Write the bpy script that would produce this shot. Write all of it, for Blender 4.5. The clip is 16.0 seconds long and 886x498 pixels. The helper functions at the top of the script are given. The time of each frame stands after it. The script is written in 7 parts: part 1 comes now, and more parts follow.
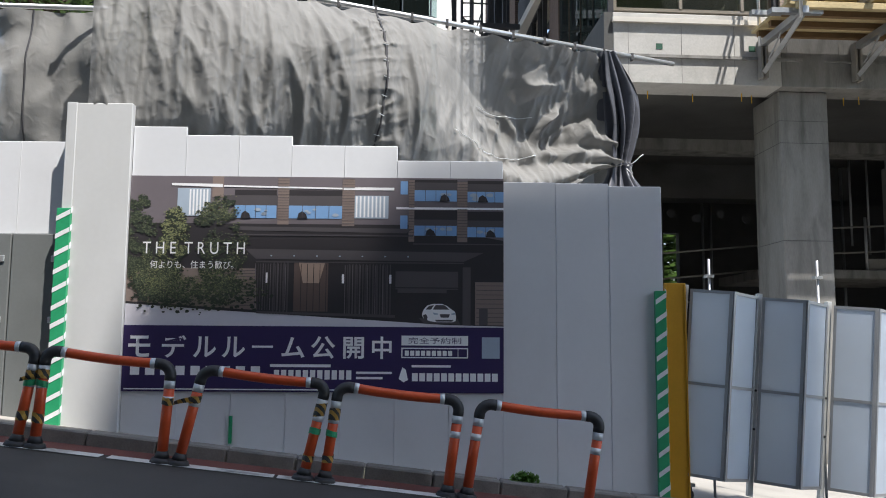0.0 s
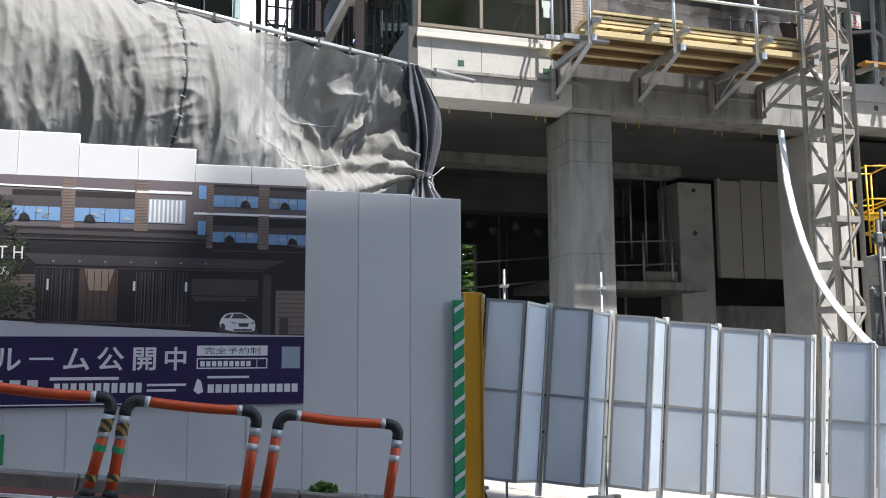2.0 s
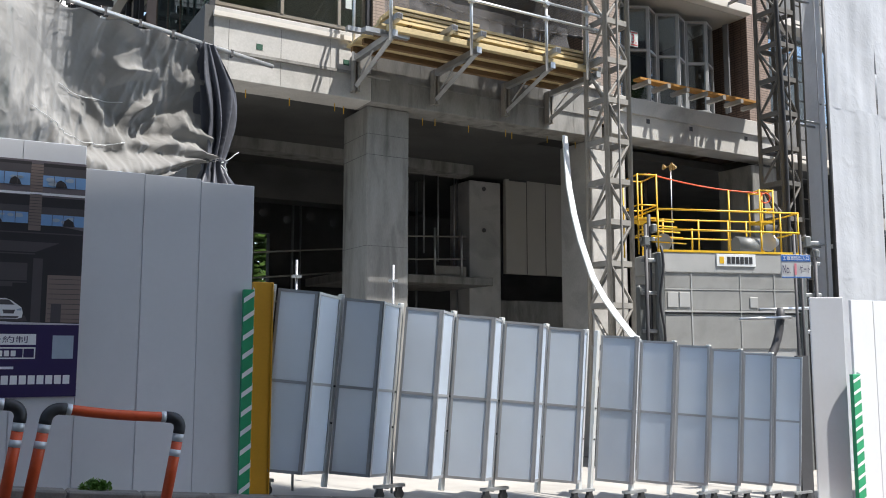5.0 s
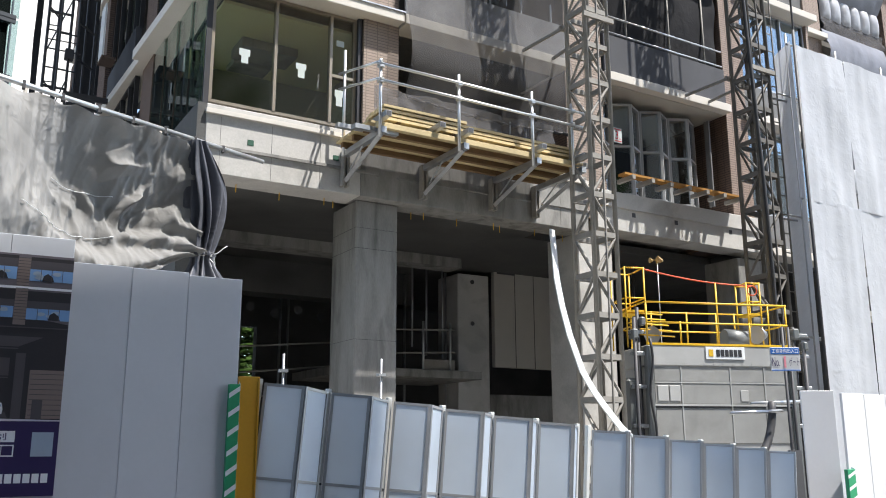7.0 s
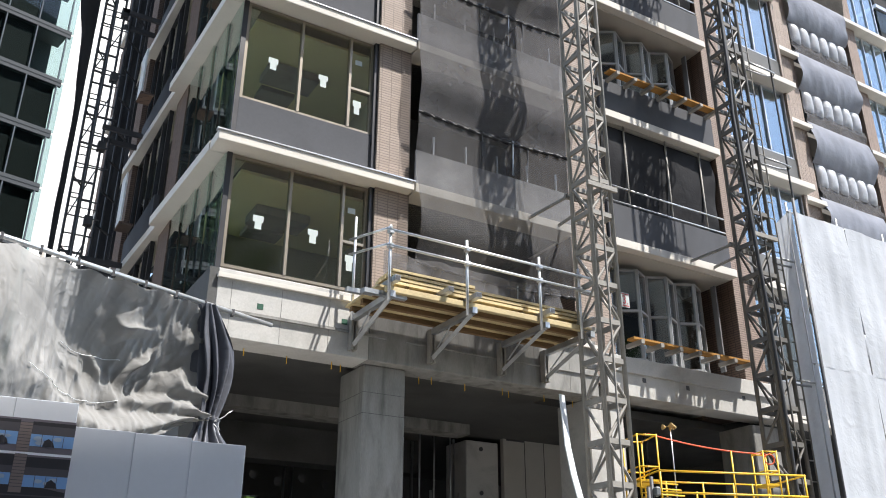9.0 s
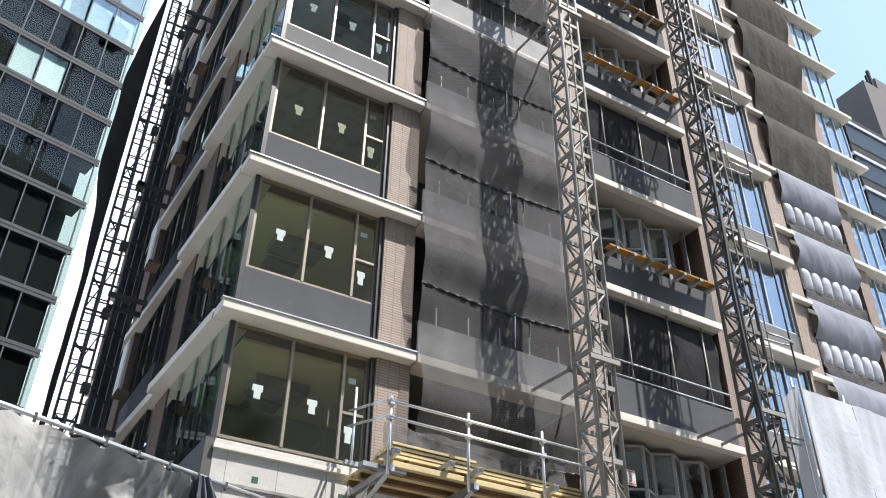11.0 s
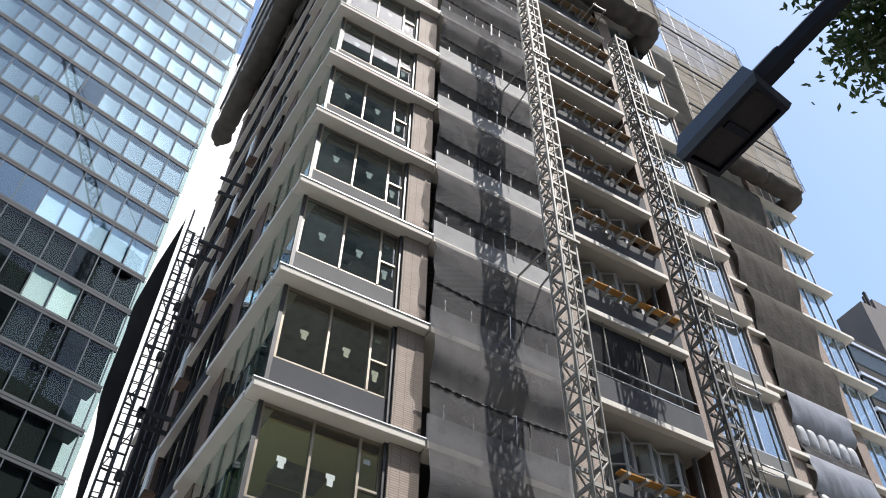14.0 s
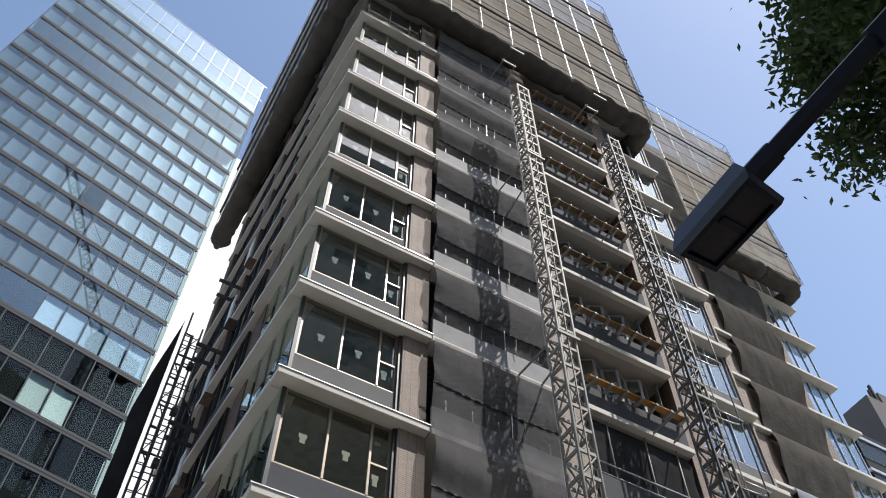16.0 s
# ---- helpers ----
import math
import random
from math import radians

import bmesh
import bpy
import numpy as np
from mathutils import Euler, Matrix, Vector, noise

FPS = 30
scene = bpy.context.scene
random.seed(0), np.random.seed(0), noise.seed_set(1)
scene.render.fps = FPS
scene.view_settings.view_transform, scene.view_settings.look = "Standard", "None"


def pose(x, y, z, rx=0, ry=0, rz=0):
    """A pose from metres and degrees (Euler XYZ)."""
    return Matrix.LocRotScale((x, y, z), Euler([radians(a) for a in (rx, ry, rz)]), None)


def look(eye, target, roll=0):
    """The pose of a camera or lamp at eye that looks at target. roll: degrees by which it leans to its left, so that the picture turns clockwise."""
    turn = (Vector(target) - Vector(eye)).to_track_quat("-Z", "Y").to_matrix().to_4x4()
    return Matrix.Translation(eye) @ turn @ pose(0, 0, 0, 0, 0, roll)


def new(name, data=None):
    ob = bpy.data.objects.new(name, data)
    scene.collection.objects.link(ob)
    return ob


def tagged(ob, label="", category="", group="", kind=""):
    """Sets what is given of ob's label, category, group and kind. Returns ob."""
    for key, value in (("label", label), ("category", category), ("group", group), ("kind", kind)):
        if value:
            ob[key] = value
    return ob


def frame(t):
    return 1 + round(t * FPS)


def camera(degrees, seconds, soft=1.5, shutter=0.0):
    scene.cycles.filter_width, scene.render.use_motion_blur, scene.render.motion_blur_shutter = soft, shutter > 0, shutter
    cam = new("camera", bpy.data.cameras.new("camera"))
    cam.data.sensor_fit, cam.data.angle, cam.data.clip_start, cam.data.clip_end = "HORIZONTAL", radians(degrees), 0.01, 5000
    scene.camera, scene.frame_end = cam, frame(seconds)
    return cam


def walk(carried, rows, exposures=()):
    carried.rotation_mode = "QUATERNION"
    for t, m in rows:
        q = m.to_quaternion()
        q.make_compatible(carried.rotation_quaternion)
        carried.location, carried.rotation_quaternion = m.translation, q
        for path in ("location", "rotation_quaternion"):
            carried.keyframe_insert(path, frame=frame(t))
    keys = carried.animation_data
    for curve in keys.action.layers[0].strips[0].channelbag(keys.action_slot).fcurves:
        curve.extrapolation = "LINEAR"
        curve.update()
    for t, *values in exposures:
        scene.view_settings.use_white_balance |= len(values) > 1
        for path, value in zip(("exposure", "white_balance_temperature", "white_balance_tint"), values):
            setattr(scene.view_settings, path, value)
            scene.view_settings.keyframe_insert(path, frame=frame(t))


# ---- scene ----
import collections

# ---------------------------------------------------------------- camera
EH = 1.35                                   # eye height over the road
cam = camera(53.84, 16.0, soft=1.0)
PATH = [
    (0.0, -3.740, 6.574, 0.412),
    (0.5, -6.703, 6.893, -0.057),
    (1.0, -9.988, 7.097, -0.011),
    (1.5, -13.384, 7.157, -0.119),
    (2.0, -16.751, 7.161, -0.270),
    (2.5, -20.068, 7.067, -0.135),
    (3.0, -23.028, 6.946, -0.268),
    (3.5, -25.715, 6.750, -0.098),
    (4.0, -28.261, 6.468, -0.111),
    (4.2, -29.094, 6.369, 0.042),
    (6.3, -31.049, 9.118, -0.465),
    (6.5, -31.071, 10.120, -0.411),
    (7.0, -31.094, 12.685, -0.164),
    (7.5, -31.007, 15.279, -0.214),
    (8.0, -30.803, 17.888, -0.086),
    (8.5, -30.631, 20.663, -0.083),
    (9.0, -30.526, 23.425, 0.161),
    (9.2, -30.493, 24.636, 0.151),
    (11.3, -30.124, 36.063, 1.254),
    (11.5, -30.055, 37.016, 1.378),
    (12.0, -30.155, 39.689, 1.307),
    (12.5, -30.332, 42.377, 0.839),
    (13.0, -30.235, 44.877, 0.667),
    (13.5, -29.791, 47.088, 0.949),
    (14.0, -29.489, 49.197, 1.110),
    (14.5, -29.414, 50.831, 0.689),
    (15.0, -29.558, 52.608, 0.338),
    (15.5, -29.723, 54.209, -0.030),
    (16.0, -29.491, 55.686, 0.209),
]
walk(cam, [(t, pose(0, 0, EH, 90 + pitch, 0, yaw) @ pose(0, 0, 0, 0, 0, roll)) for t, yaw, pitch, roll in PATH],
     [(0, 0.97), (1.0, 1.22), (2.2, 1.36), (3.0, 1.2), (4.0, 1.12), (7.0, 1.2), (9.0, 1.32), (11.5, 1.26), (13.0, 1.14), (14.5, 0.78), (16.0, 0.5)])

# ---------------------------------------------------------------- light
SUN = Vector((0.325, -0.417, 1.0)).normalized()
world = bpy.data.worlds.new("world")
scene.world = world
world.use_nodes = True
wn = world.node_tree.nodes
sky = wn.new("ShaderNodeTexSky")
sky.sky_type = "NISHITA"
sky.sun_disc = False
sky.sun_elevation = math.asin(SUN.z)
sky.sun_rotation = math.atan2(SUN.x, SUN.y)
sky.air_density, sky.dust_density, sky.ozone_density = 1.1, 1.0, 0.2
world.node_tree.links.new(sky.outputs[0], wn["Background"].inputs[0])
wn["Background"].inputs[1].default_value = 0.15
sun_data = bpy.data.lights.new("sun", "SUN")
sun_data.energy, sun_data.angle, sun_data.color = 4.1, radians(0.55), (1.0, 0.96, 0.9)
sun = new("sun", sun_data)
sun.matrix_world = look(SUN * 100, (0, 0, 0))

# ---------------------------------------------------------------- helpers
UP = Vector((0, 0, 1))
ORIGIN = {}


def thing(name, label="", category="", group="", kind="", at=(0, 0, 0)):
    ob = new(name)
    ob.location = at
    ob.empty_display_size = 0.1
    ORIGIN[ob.name] = Vector(at)
    return tagged(ob, label, category, group, kind)


def mesh_of(bm, material, smooth=False):
    me = bpy.data.meshes.new("mesh")
    bm.to_mesh(me)
    bm.free()
    for m in material if isinstance(material, (list, tuple)) else [material]:
        me.materials.append(m)
    if smooth:
        me.polygons.foreach_set("use_smooth", [True] * len(me.polygons))
    return me


def place(name, me, parent=None, at=(0, 0, 0), label="", turn=None):
    ob = new(name, me)
    base = ORIGIN.get(parent.name, Vector()) if parent else Vector()
    ob.location = Vector(at) - base
    if turn:
        ob.rotation_euler = turn
    if parent:
        ob.parent = parent
    ORIGIN[ob.name] = Vector(at)
    if label:
        ob["label"] = label
    return ob


def part(name, bm, material, parent=None, label="", smooth=False, at=(0, 0, 0)):
    return place(name, mesh_of(bm, material, smooth), parent, at, label)


def box(bm, x0, x1, y0, y1, z0, z1, bevel=0.0, m=None, slot=0):
    vs = [bm.verts.new(p) for p in ((x0, y0, z0), (x1, y0, z0), (x1, y1, z0), (x0, y1, z0), (x0, y0, z1), (x1, y0, z1), (x1, y1, z1), (x0, y1, z1))]
    fs = [bm.faces.new([vs[i] for i in f]) for f in ((3, 2, 1, 0), (4, 5, 6, 7), (0, 1, 5, 4), (1, 2, 6, 5), (2, 3, 7, 6), (3, 0, 4, 7))]
    for f in fs:
        f.material_index = slot
    if m is not None:
        for v in vs:
            v.co = m @ v.co
    if bevel:
        es = list({e for f in fs for e in f.edges})
        bmesh.ops.bevel(bm, geom=es, offset=bevel, segments=1, affect="EDGES", profile=0.5)
    return bm


def boxes(*rows, bevel=0.0):
    bm = bmesh.new()
    for r in rows:
        box(bm, *r, bevel=bevel)
    return bm


def rod(bm, a, b, r, n=8, cap=True, r2=None):
    a, b = Vector(a), Vector(b)
    d = (b - a)
    q = d.to_track_quat("Z", "Y").to_matrix()
    r2 = r if r2 is None else r2
    ring0 = [bm.verts.new(a + q @ Vector((r * math.cos(2 * math.pi * i / n), r * math.sin(2 * math.pi * i / n), 0))) for i in range(n)]
    ring1 = [bm.verts.new(b + q @ Vector((r2 * math.cos(2 * math.pi * i / n), r2 * math.sin(2 * math.pi * i / n), 0))) for i in range(n)]
    for i in range(n):
        f = bm.faces.new((ring0[i], ring0[(i + 1) % n], ring1[(i + 1) % n], ring1[i]))
        f.smooth = n > 6
    if cap:
        bm.faces.new(ring0[::-1])
        bm.faces.new(ring1)
    return bm


def rods(segments, r, n=8):
    bm = bmesh.new()
    for a, b in segments:
        rod(bm, a, b, r, n)
    return bm


def tube(points, r, n=10):
    """A bent pipe through the points."""
    bm = bmesh.new()
    pts = [Vector(p) for p in points]
    rings = []
    side = None
    for i, p in enumerate(pts):
        d = (pts[min(i + 1, len(pts) - 1)] - pts[max(i - 1, 0)]).normalized()
        if side is None:
            side = d.orthogonal().normalized()
        side = (side - d * side.dot(d)).normalized()
        up = d.cross(side)
        rings.append([bm.verts.new(p + r * (math.cos(2 * math.pi * j / n) * side + math.sin(2 * math.pi * j / n) * up)) for j in range(n)])
    for u, v in zip(rings, rings[1:]):
        for j in range(n):
            f = bm.faces.new((u[j], u[(j + 1) % n], v[(j + 1) % n], v[j]))
            f.smooth = True
    bm.faces.new(rings[0][::-1])
    bm.faces.new(rings[-1])
    return bm


def sheet(nu, nv, fn, thick=0.0):
    """A surface fn(u, v), u and v from 0 to 1."""
    bm = bmesh.new()
    g = [[bm.verts.new(fn(i / nu, j / nv)) for i in range(nu + 1)] for j in range(nv + 1)]
    for j in range(nv):
        for i in range(nu):
            f = bm.faces.new((g[j][i], g[j][i + 1], g[j + 1][i + 1], g[j + 1][i]))
            f.smooth = True
    return bm


def basis(ux, uy, uz, at):
    m = Matrix.Identity(4)
    for i in range(3):
        m[i][0], m[i][1], m[i][2], m[i][3] = ux[i], uy[i], uz[i], at[i]
    return m


def lump(x, y=0.0, z=0.0, s=1.0):
    return noise.noise(Vector((x, y, z)) * s)


def ease(x, lo, hi):
    x = max(0.0, min(1.0, (x - lo) / (hi - lo)))
    return x * x * (3 - 2 * x)


# ---------------------------------------------------------------- materials
def material(name, colour, rough=0.7, metal=0.0, vary=0.12, scale=3.0, fine=40.0, bump=0.15, stain=0.0, stain_scale=0.6, spec=0.5, random_tint=0.0, stretch=(1, 1, 1)):
    """Paint, stone or metal with grain at two scales."""
    mat = bpy.data.materials.new(name)
    mat.use_nodes = True
    n, l = mat.node_tree.nodes, mat.node_tree.links
    b = n["Principled BSDF"]
    co = n.new("ShaderNodeTexCoord")
    mp = n.new("ShaderNodeMapping")
    mp.inputs["Scale"].default_value = stretch
    l.new(co.outputs["Object"], mp.inputs[0])
    big, small = n.new("ShaderNodeTexNoise"), n.new("ShaderNodeTexNoise")
    big.inputs["Scale"].default_value, small.inputs["Scale"].default_value = scale, fine
    big.inputs["Detail"].default_value, small.inputs["Detail"].default_value = 5, 3
    for t in (big, small):
        l.new(mp.outputs[0], t.inputs["Vector"])
    add = n.new("ShaderNodeMath")
    add.operation = "MULTIPLY_ADD"
    l.new(small.outputs[0], add.inputs[0])
    add.inputs[1].default_value = 0.5
    l.new(big.outputs[0], add.inputs[2])
    ramp = n.new("ShaderNodeMapRange")
    ramp.inputs[1].default_value, ramp.inputs[2].default_value = 0.45, 1.05
    ramp.inputs[3].default_value, ramp.inputs[4].default_value = 1 - vary, 1 + vary
    l.new(add.outputs[0], ramp.inputs[0])
    mul = n.new("ShaderNodeVectorMath")
    mul.operation = "SCALE"
    mul.inputs[0].default_value = colour
    l.new(ramp.outputs[0], mul.inputs["Scale"])
    out = mul.outputs[0]
    if random_tint:
        info = n.new("ShaderNodeObjectInfo")
        rt = n.new("ShaderNodeMapRange")
        rt.inputs[3].default_value, rt.inputs[4].default_value = 1 - random_tint, 1 + random_tint
        l.new(info.outputs["Random"], rt.inputs[0])
        m2 = n.new("ShaderNodeVectorMath")
        m2.operation = "SCALE"
        l.new(out, m2.inputs[0])
        l.new(rt.outputs[0], m2.inputs["Scale"])
        out = m2.outputs[0]
    if stain:
        st = n.new("ShaderNodeTexNoise")
        st.inputs["Scale"].default_value, st.inputs["Detail"].default_value, st.inputs["Distortion"].default_value = stain_scale, 8, 0.6
        l.new(mp.outputs[0], st.inputs["Vector"])
        sr = n.new("ShaderNodeMapRange")
        sr.inputs[1].default_value, sr.inputs[2].default_value, sr.inputs[3].default_value, sr.inputs[4].default_value = 0.5, 0.7, 1.0, 1 - stain
        l.new(st.outputs[0], sr.inputs[0])
        m3 = n.new("ShaderNodeVectorMath")
        m3.operation = "SCALE"
        l.new(out, m3.inputs[0])
        l.new(sr.outputs[0], m3.inputs["Scale"])
        out = m3.outputs[0]
    l.new(out, b.inputs["Base Color"])
    b.inputs["Metallic"].default_value = metal
    b.inputs["Specular IOR Level"].default_value = spec
    rr = n.new("ShaderNodeMapRange")
    rr.inputs[3].default_value, rr.inputs[4].default_value = max(rough - 0.1, 0.02), min(rough + 0.1, 1)
    l.new(big.outputs[0], rr.inputs[0])
    l.new(rr.outputs[0], b.inputs["Roughness"])
    if bump:
        bp = n.new("ShaderNodeBump")
        bp.inputs["Strength"].default_value, bp.inputs["Distance"].default_value = bump, 0.01
        l.new(add.outputs[0], bp.inputs["Height"])
        l.new(bp.outputs[0], b.inputs["Normal"])
    return mat


def glass_material(name, tint, gloss=1.0, rough=0.0, base=0.06, coat=(1, 1, 1)):
    """Clear pane: see-through head on, mirror-like at a slant."""
    mat = bpy.data.materials.new(name)
    mat.use_nodes = True
    n, l = mat.node_tree.nodes, mat.node_tree.links
    n.remove(n["Principled BSDF"])
    tr, gl, mx, lw = n.new("ShaderNodeBsdfTransparent"), n.new("ShaderNodeBsdfGlossy"), n.new("ShaderNodeMixShader"), n.new("ShaderNodeLayerWeight")
    tr.inputs[0].default_value = (*tint, 1)
    gl.inputs["Roughness"].default_value = rough
    gl.inputs[0].default_value = (gloss * coat[0], gloss * coat[1], gloss * coat[2], 1)
    lw.inputs[0].default_value = 0.5
    pw, ma = n.new("ShaderNodeMath"), n.new("ShaderNodeMath")
    pw.operation, ma.operation = "POWER", "MULTIPLY_ADD"
    pw.inputs[1].default_value = 4.0
    l.new(lw.outputs["Facing"], pw.inputs[0])
    l.new(pw.outputs[0], ma.inputs[0])
    ma.inputs[1].default_value, ma.inputs[2].default_value = 1 - base, base
    l.new(ma.outputs[0], mx.inputs[0])
    l.new(tr.outputs[0], mx.inputs[1])
    l.new(gl.outputs[0], mx.inputs[2])
    l.new(mx.outputs[0], n["Material Output"].inputs[0])
    return mat


def net_material(name, colour, holes, rough=0.9, sheen=0.0, weave=0.0, translucent=0.25, vary=0.15, wrinkle=0.0, ripple=0.35):
    """Woven net or tarpaulin: partly see-through cloth that lets some light pass."""
    mat = bpy.data.materials.new(name)
    mat.use_nodes = True
    n, l = mat.node_tree.nodes, mat.node_tree.links
    n.remove(n["Principled BSDF"])
    co = n.new("ShaderNodeTexCoord")
    tx = n.new("ShaderNodeTexNoise")
    tx.inputs["Scale"].default_value, tx.inputs["Detail"].default_value = 1.3, 6
    l.new(co.outputs["Object"], tx.inputs["Vector"])
    mr = n.new("ShaderNodeMapRange")
    mr.inputs[1].default_value, mr.inputs[2].default_value = 0.3, 0.7
    mr.inputs[3].default_value, mr.inputs[4].default_value = 1 - vary, 1 + vary
    l.new(tx.outputs[0], mr.inputs[0])
    sc = n.new("ShaderNodeVectorMath")
    sc.operation = "SCALE"
    sc.inputs[0].default_value = colour
    l.new(mr.outputs[0], sc.inputs["Scale"])
    df, tl, gl = n.new("ShaderNodeBsdfDiffuse"), n.new("ShaderNodeBsdfTranslucent"), n.new("ShaderNodeBsdfGlossy")
    gl.inputs["Roughness"].default_value = 0.45
    l.new(sc.outputs[0], df.inputs[0])
    l.new(sc.outputs[0], tl.inputs[0])
    m1, m2, m3 = n.new("ShaderNodeMixShader"), n.new("ShaderNodeMixShader"), n.new("ShaderNodeMixShader")
    m1.inputs[0].default_value = translucent
    l.new(df.outputs[0], m1.inputs[1])
    l.new(tl.outputs[0], m1.inputs[2])
    m2.inputs[0].default_value = sheen
    l.new(m1.outputs[0], m2.inputs[1])
    l.new(gl.outputs[0], m2.inputs[2])
    tr = n.new("ShaderNodeBsdfTransparent")
    hole = n.new("ShaderNodeMapRange")
    hole.inputs[1].default_value, hole.inputs[2].default_value = 0.3, 0.7
    hole.inputs[3].default_value, hole.inputs[4].default_value = max(holes - 0.08, 0), min(holes + 0.08, 1) if holes else 0
    l.new(tx.outputs[0], hole.inputs[0])
    l.new(hole.outputs[0], m3.inputs[0])
    l.new(m2.outputs[0], m3.inputs[1])
    l.new(tr.outputs[0], m3.inputs[2])
    wr = n.new("ShaderNodeTexNoise")
    wr.inputs["Scale"].default_value, wr.inputs["Detail"].default_value = 6, 4
    l.new(co.outputs["Object"], wr.inputs["Vector"])
    bp = n.new("ShaderNodeBump")
    bp.inputs["Strength"].default_value, bp.inputs["Distance"].default_value = ripple, 0.03
    l.new(wr.outputs[0], bp.inputs["Height"])
    out = bp.outputs[0]
    if wrinkle:                             # sharp crumpled creases
        for size, dist in ((2.2, 0.022), (7.0, 0.009)):
            cr = n.new("ShaderNodeTexNoise")
            cr.noise_type = "RIDGED_MULTIFRACTAL"
            cr.inputs["Scale"].default_value, cr.inputs["Detail"].default_value, cr.inputs["Distortion"].default_value = size, 4, 1.2
            l.new(co.outputs["Object"], cr.inputs["Vector"])
            b2 = n.new("ShaderNodeBump")
            b2.inputs["Strength"].default_value, b2.inputs["Distance"].default_value = wrinkle, dist
            l.new(cr.outputs[0], b2.inputs["Height"])
            l.new(out, b2.inputs["Normal"])
            out = b2.outputs[0]
    for s in (df, gl):
        l.new(out, s.inputs["Normal"])
    l.new(m3.outputs[0], n["Material Output"].inputs[0])
    return mat


def brick_material(name, c1, c2, mortar, bw=0.227, bh=0.06, mortar_w=0.009):
    mat = material(name, c1, rough=0.75, vary=0.1, bump=0)
    n, l = mat.node_tree.nodes, mat.node_tree.links
    b = n["Principled BSDF"]
    co = n.new("ShaderNodeTexCoord")
    sep, cmb = n.new("ShaderNodeSeparateXYZ"), n.new("ShaderNodeCombineXYZ")
    l.new(co.outputs["Object"], sep.inputs[0])
    ad = n.new("ShaderNodeMath")
    l.new(sep.outputs[0], ad.inputs[0])
    l.new(sep.outputs[1], ad.inputs[1])
    l.new(ad.outputs[0], cmb.inputs[0])
    l.new(sep.outputs[2], cmb.inputs[1])
    br = n.new("ShaderNodeTexBrick")
    br.offset = 0.0
    br.inputs["Color1"].default_value, br.inputs["Color2"].default_value, br.inputs["Mortar"].default_value = (*c1, 1), (*c2, 1), (*mortar, 1)
    br.inputs["Scale"].default_value = 1
    br.inputs["Brick Width"].default_value, br.inputs["Row Height"].default_value, br.inputs["Mortar Size"].default_value = bw, bh, mortar_w
    l.new(cmb.outputs[0], br.inputs["Vector"])
    old = b.inputs["Base Color"].links[0].from_socket
    mx = n.new("ShaderNodeMix")
    mx.data_type = "RGBA"
    mx.inputs[0].default_value = 0.9
    l.new(old, mx.inputs[6])
    l.new(br.outputs[0], mx.inputs[7])
    l.new(mx.outputs[2], b.inputs["Base Color"])
    bp = n.new("ShaderNodeBump")
    bp.inputs["Strength"].default_value, bp.inputs["Distance"].default_value, bp.invert = 0.8, 0.012, True
    l.new(br.outputs["Fac"], bp.inputs["Height"])
    l.new(bp.outputs[0], b.inputs["Normal"])
    return mat


M_ASPHALT = material("asphalt", (0.058, 0.053, 0.049), 0.85, vary=0.35, scale=1.2, fine=120, bump=0.8, stain=0.35)
M_REDROAD = material("red_road_coating", (0.16, 0.055, 0.045), 0.85, vary=0.3, scale=2, fine=90, bump=0.5, stain=0.4)
M_LINE = material("road_paint", (0.62, 0.62, 0.6), 0.75, vary=0.2, scale=6, fine=60, bump=0.3, stain=0.75, stain_scale=4)
M_KERB = material("kerb_concrete", (0.19, 0.18, 0.165), 0.9, vary=0.3, scale=5, fine=70, bump=0.5, stain=0.4)
M_PAVE = material("paving_concrete", (0.33, 0.315, 0.29), 0.9, vary=0.12, scale=2, fine=60, bump=0.3, stain=0.2)
M_HOARD = material("white_coated_steel", (0.66, 0.67, 0.7), 0.36, vary=0.03, scale=1.5, fine=20, bump=0.03, stain=0.06, random_tint=0.02)
M_CONC_LT = material("pale_concrete", (0.47, 0.46, 0.44), 0.88, vary=0.16, scale=0.9, fine=30, bump=0.3, stain=0.35, stain_scale=0.9, spec=0.25)
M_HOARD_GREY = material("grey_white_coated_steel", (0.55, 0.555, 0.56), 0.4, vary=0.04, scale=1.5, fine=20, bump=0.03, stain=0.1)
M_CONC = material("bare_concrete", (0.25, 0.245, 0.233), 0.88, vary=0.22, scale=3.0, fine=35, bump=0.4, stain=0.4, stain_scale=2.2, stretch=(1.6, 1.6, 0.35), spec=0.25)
# darkened copy of the concrete: shade put into the colour; joints use it too
M_CONC_DK = material("shade_dark_concrete", (0.085, 0.085, 0.083), 0.88, vary=0.25, scale=1.1, fine=30, bump=0.25, stain=0.3)
M_SLAB = material("white_painted_slab", (0.57, 0.54, 0.49), 0.75, vary=0.06, scale=1.5, fine=25, bump=0.06, stain=0.1)
M_SOFFIT = material("beige_soffit", (0.42, 0.4, 0.36), 0.8, vary=0.05, scale=2, fine=25, bump=0.05)
M_SPANDREL = material("grey_spandrel", (0.085, 0.087, 0.096), 0.85, vary=0.1, scale=1.2, fine=25, bump=0.04, stain=0.2, spec=0.15)
M_SPANDREL_LT = material("pale_grey_spandrel", (0.16, 0.162, 0.165), 0.85, spec=0.15, vary=0.12, scale=1.2, fine=25, bump=0.04, stain=0.3)
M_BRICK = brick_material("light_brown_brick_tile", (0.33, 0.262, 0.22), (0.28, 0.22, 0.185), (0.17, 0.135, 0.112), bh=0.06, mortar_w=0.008)
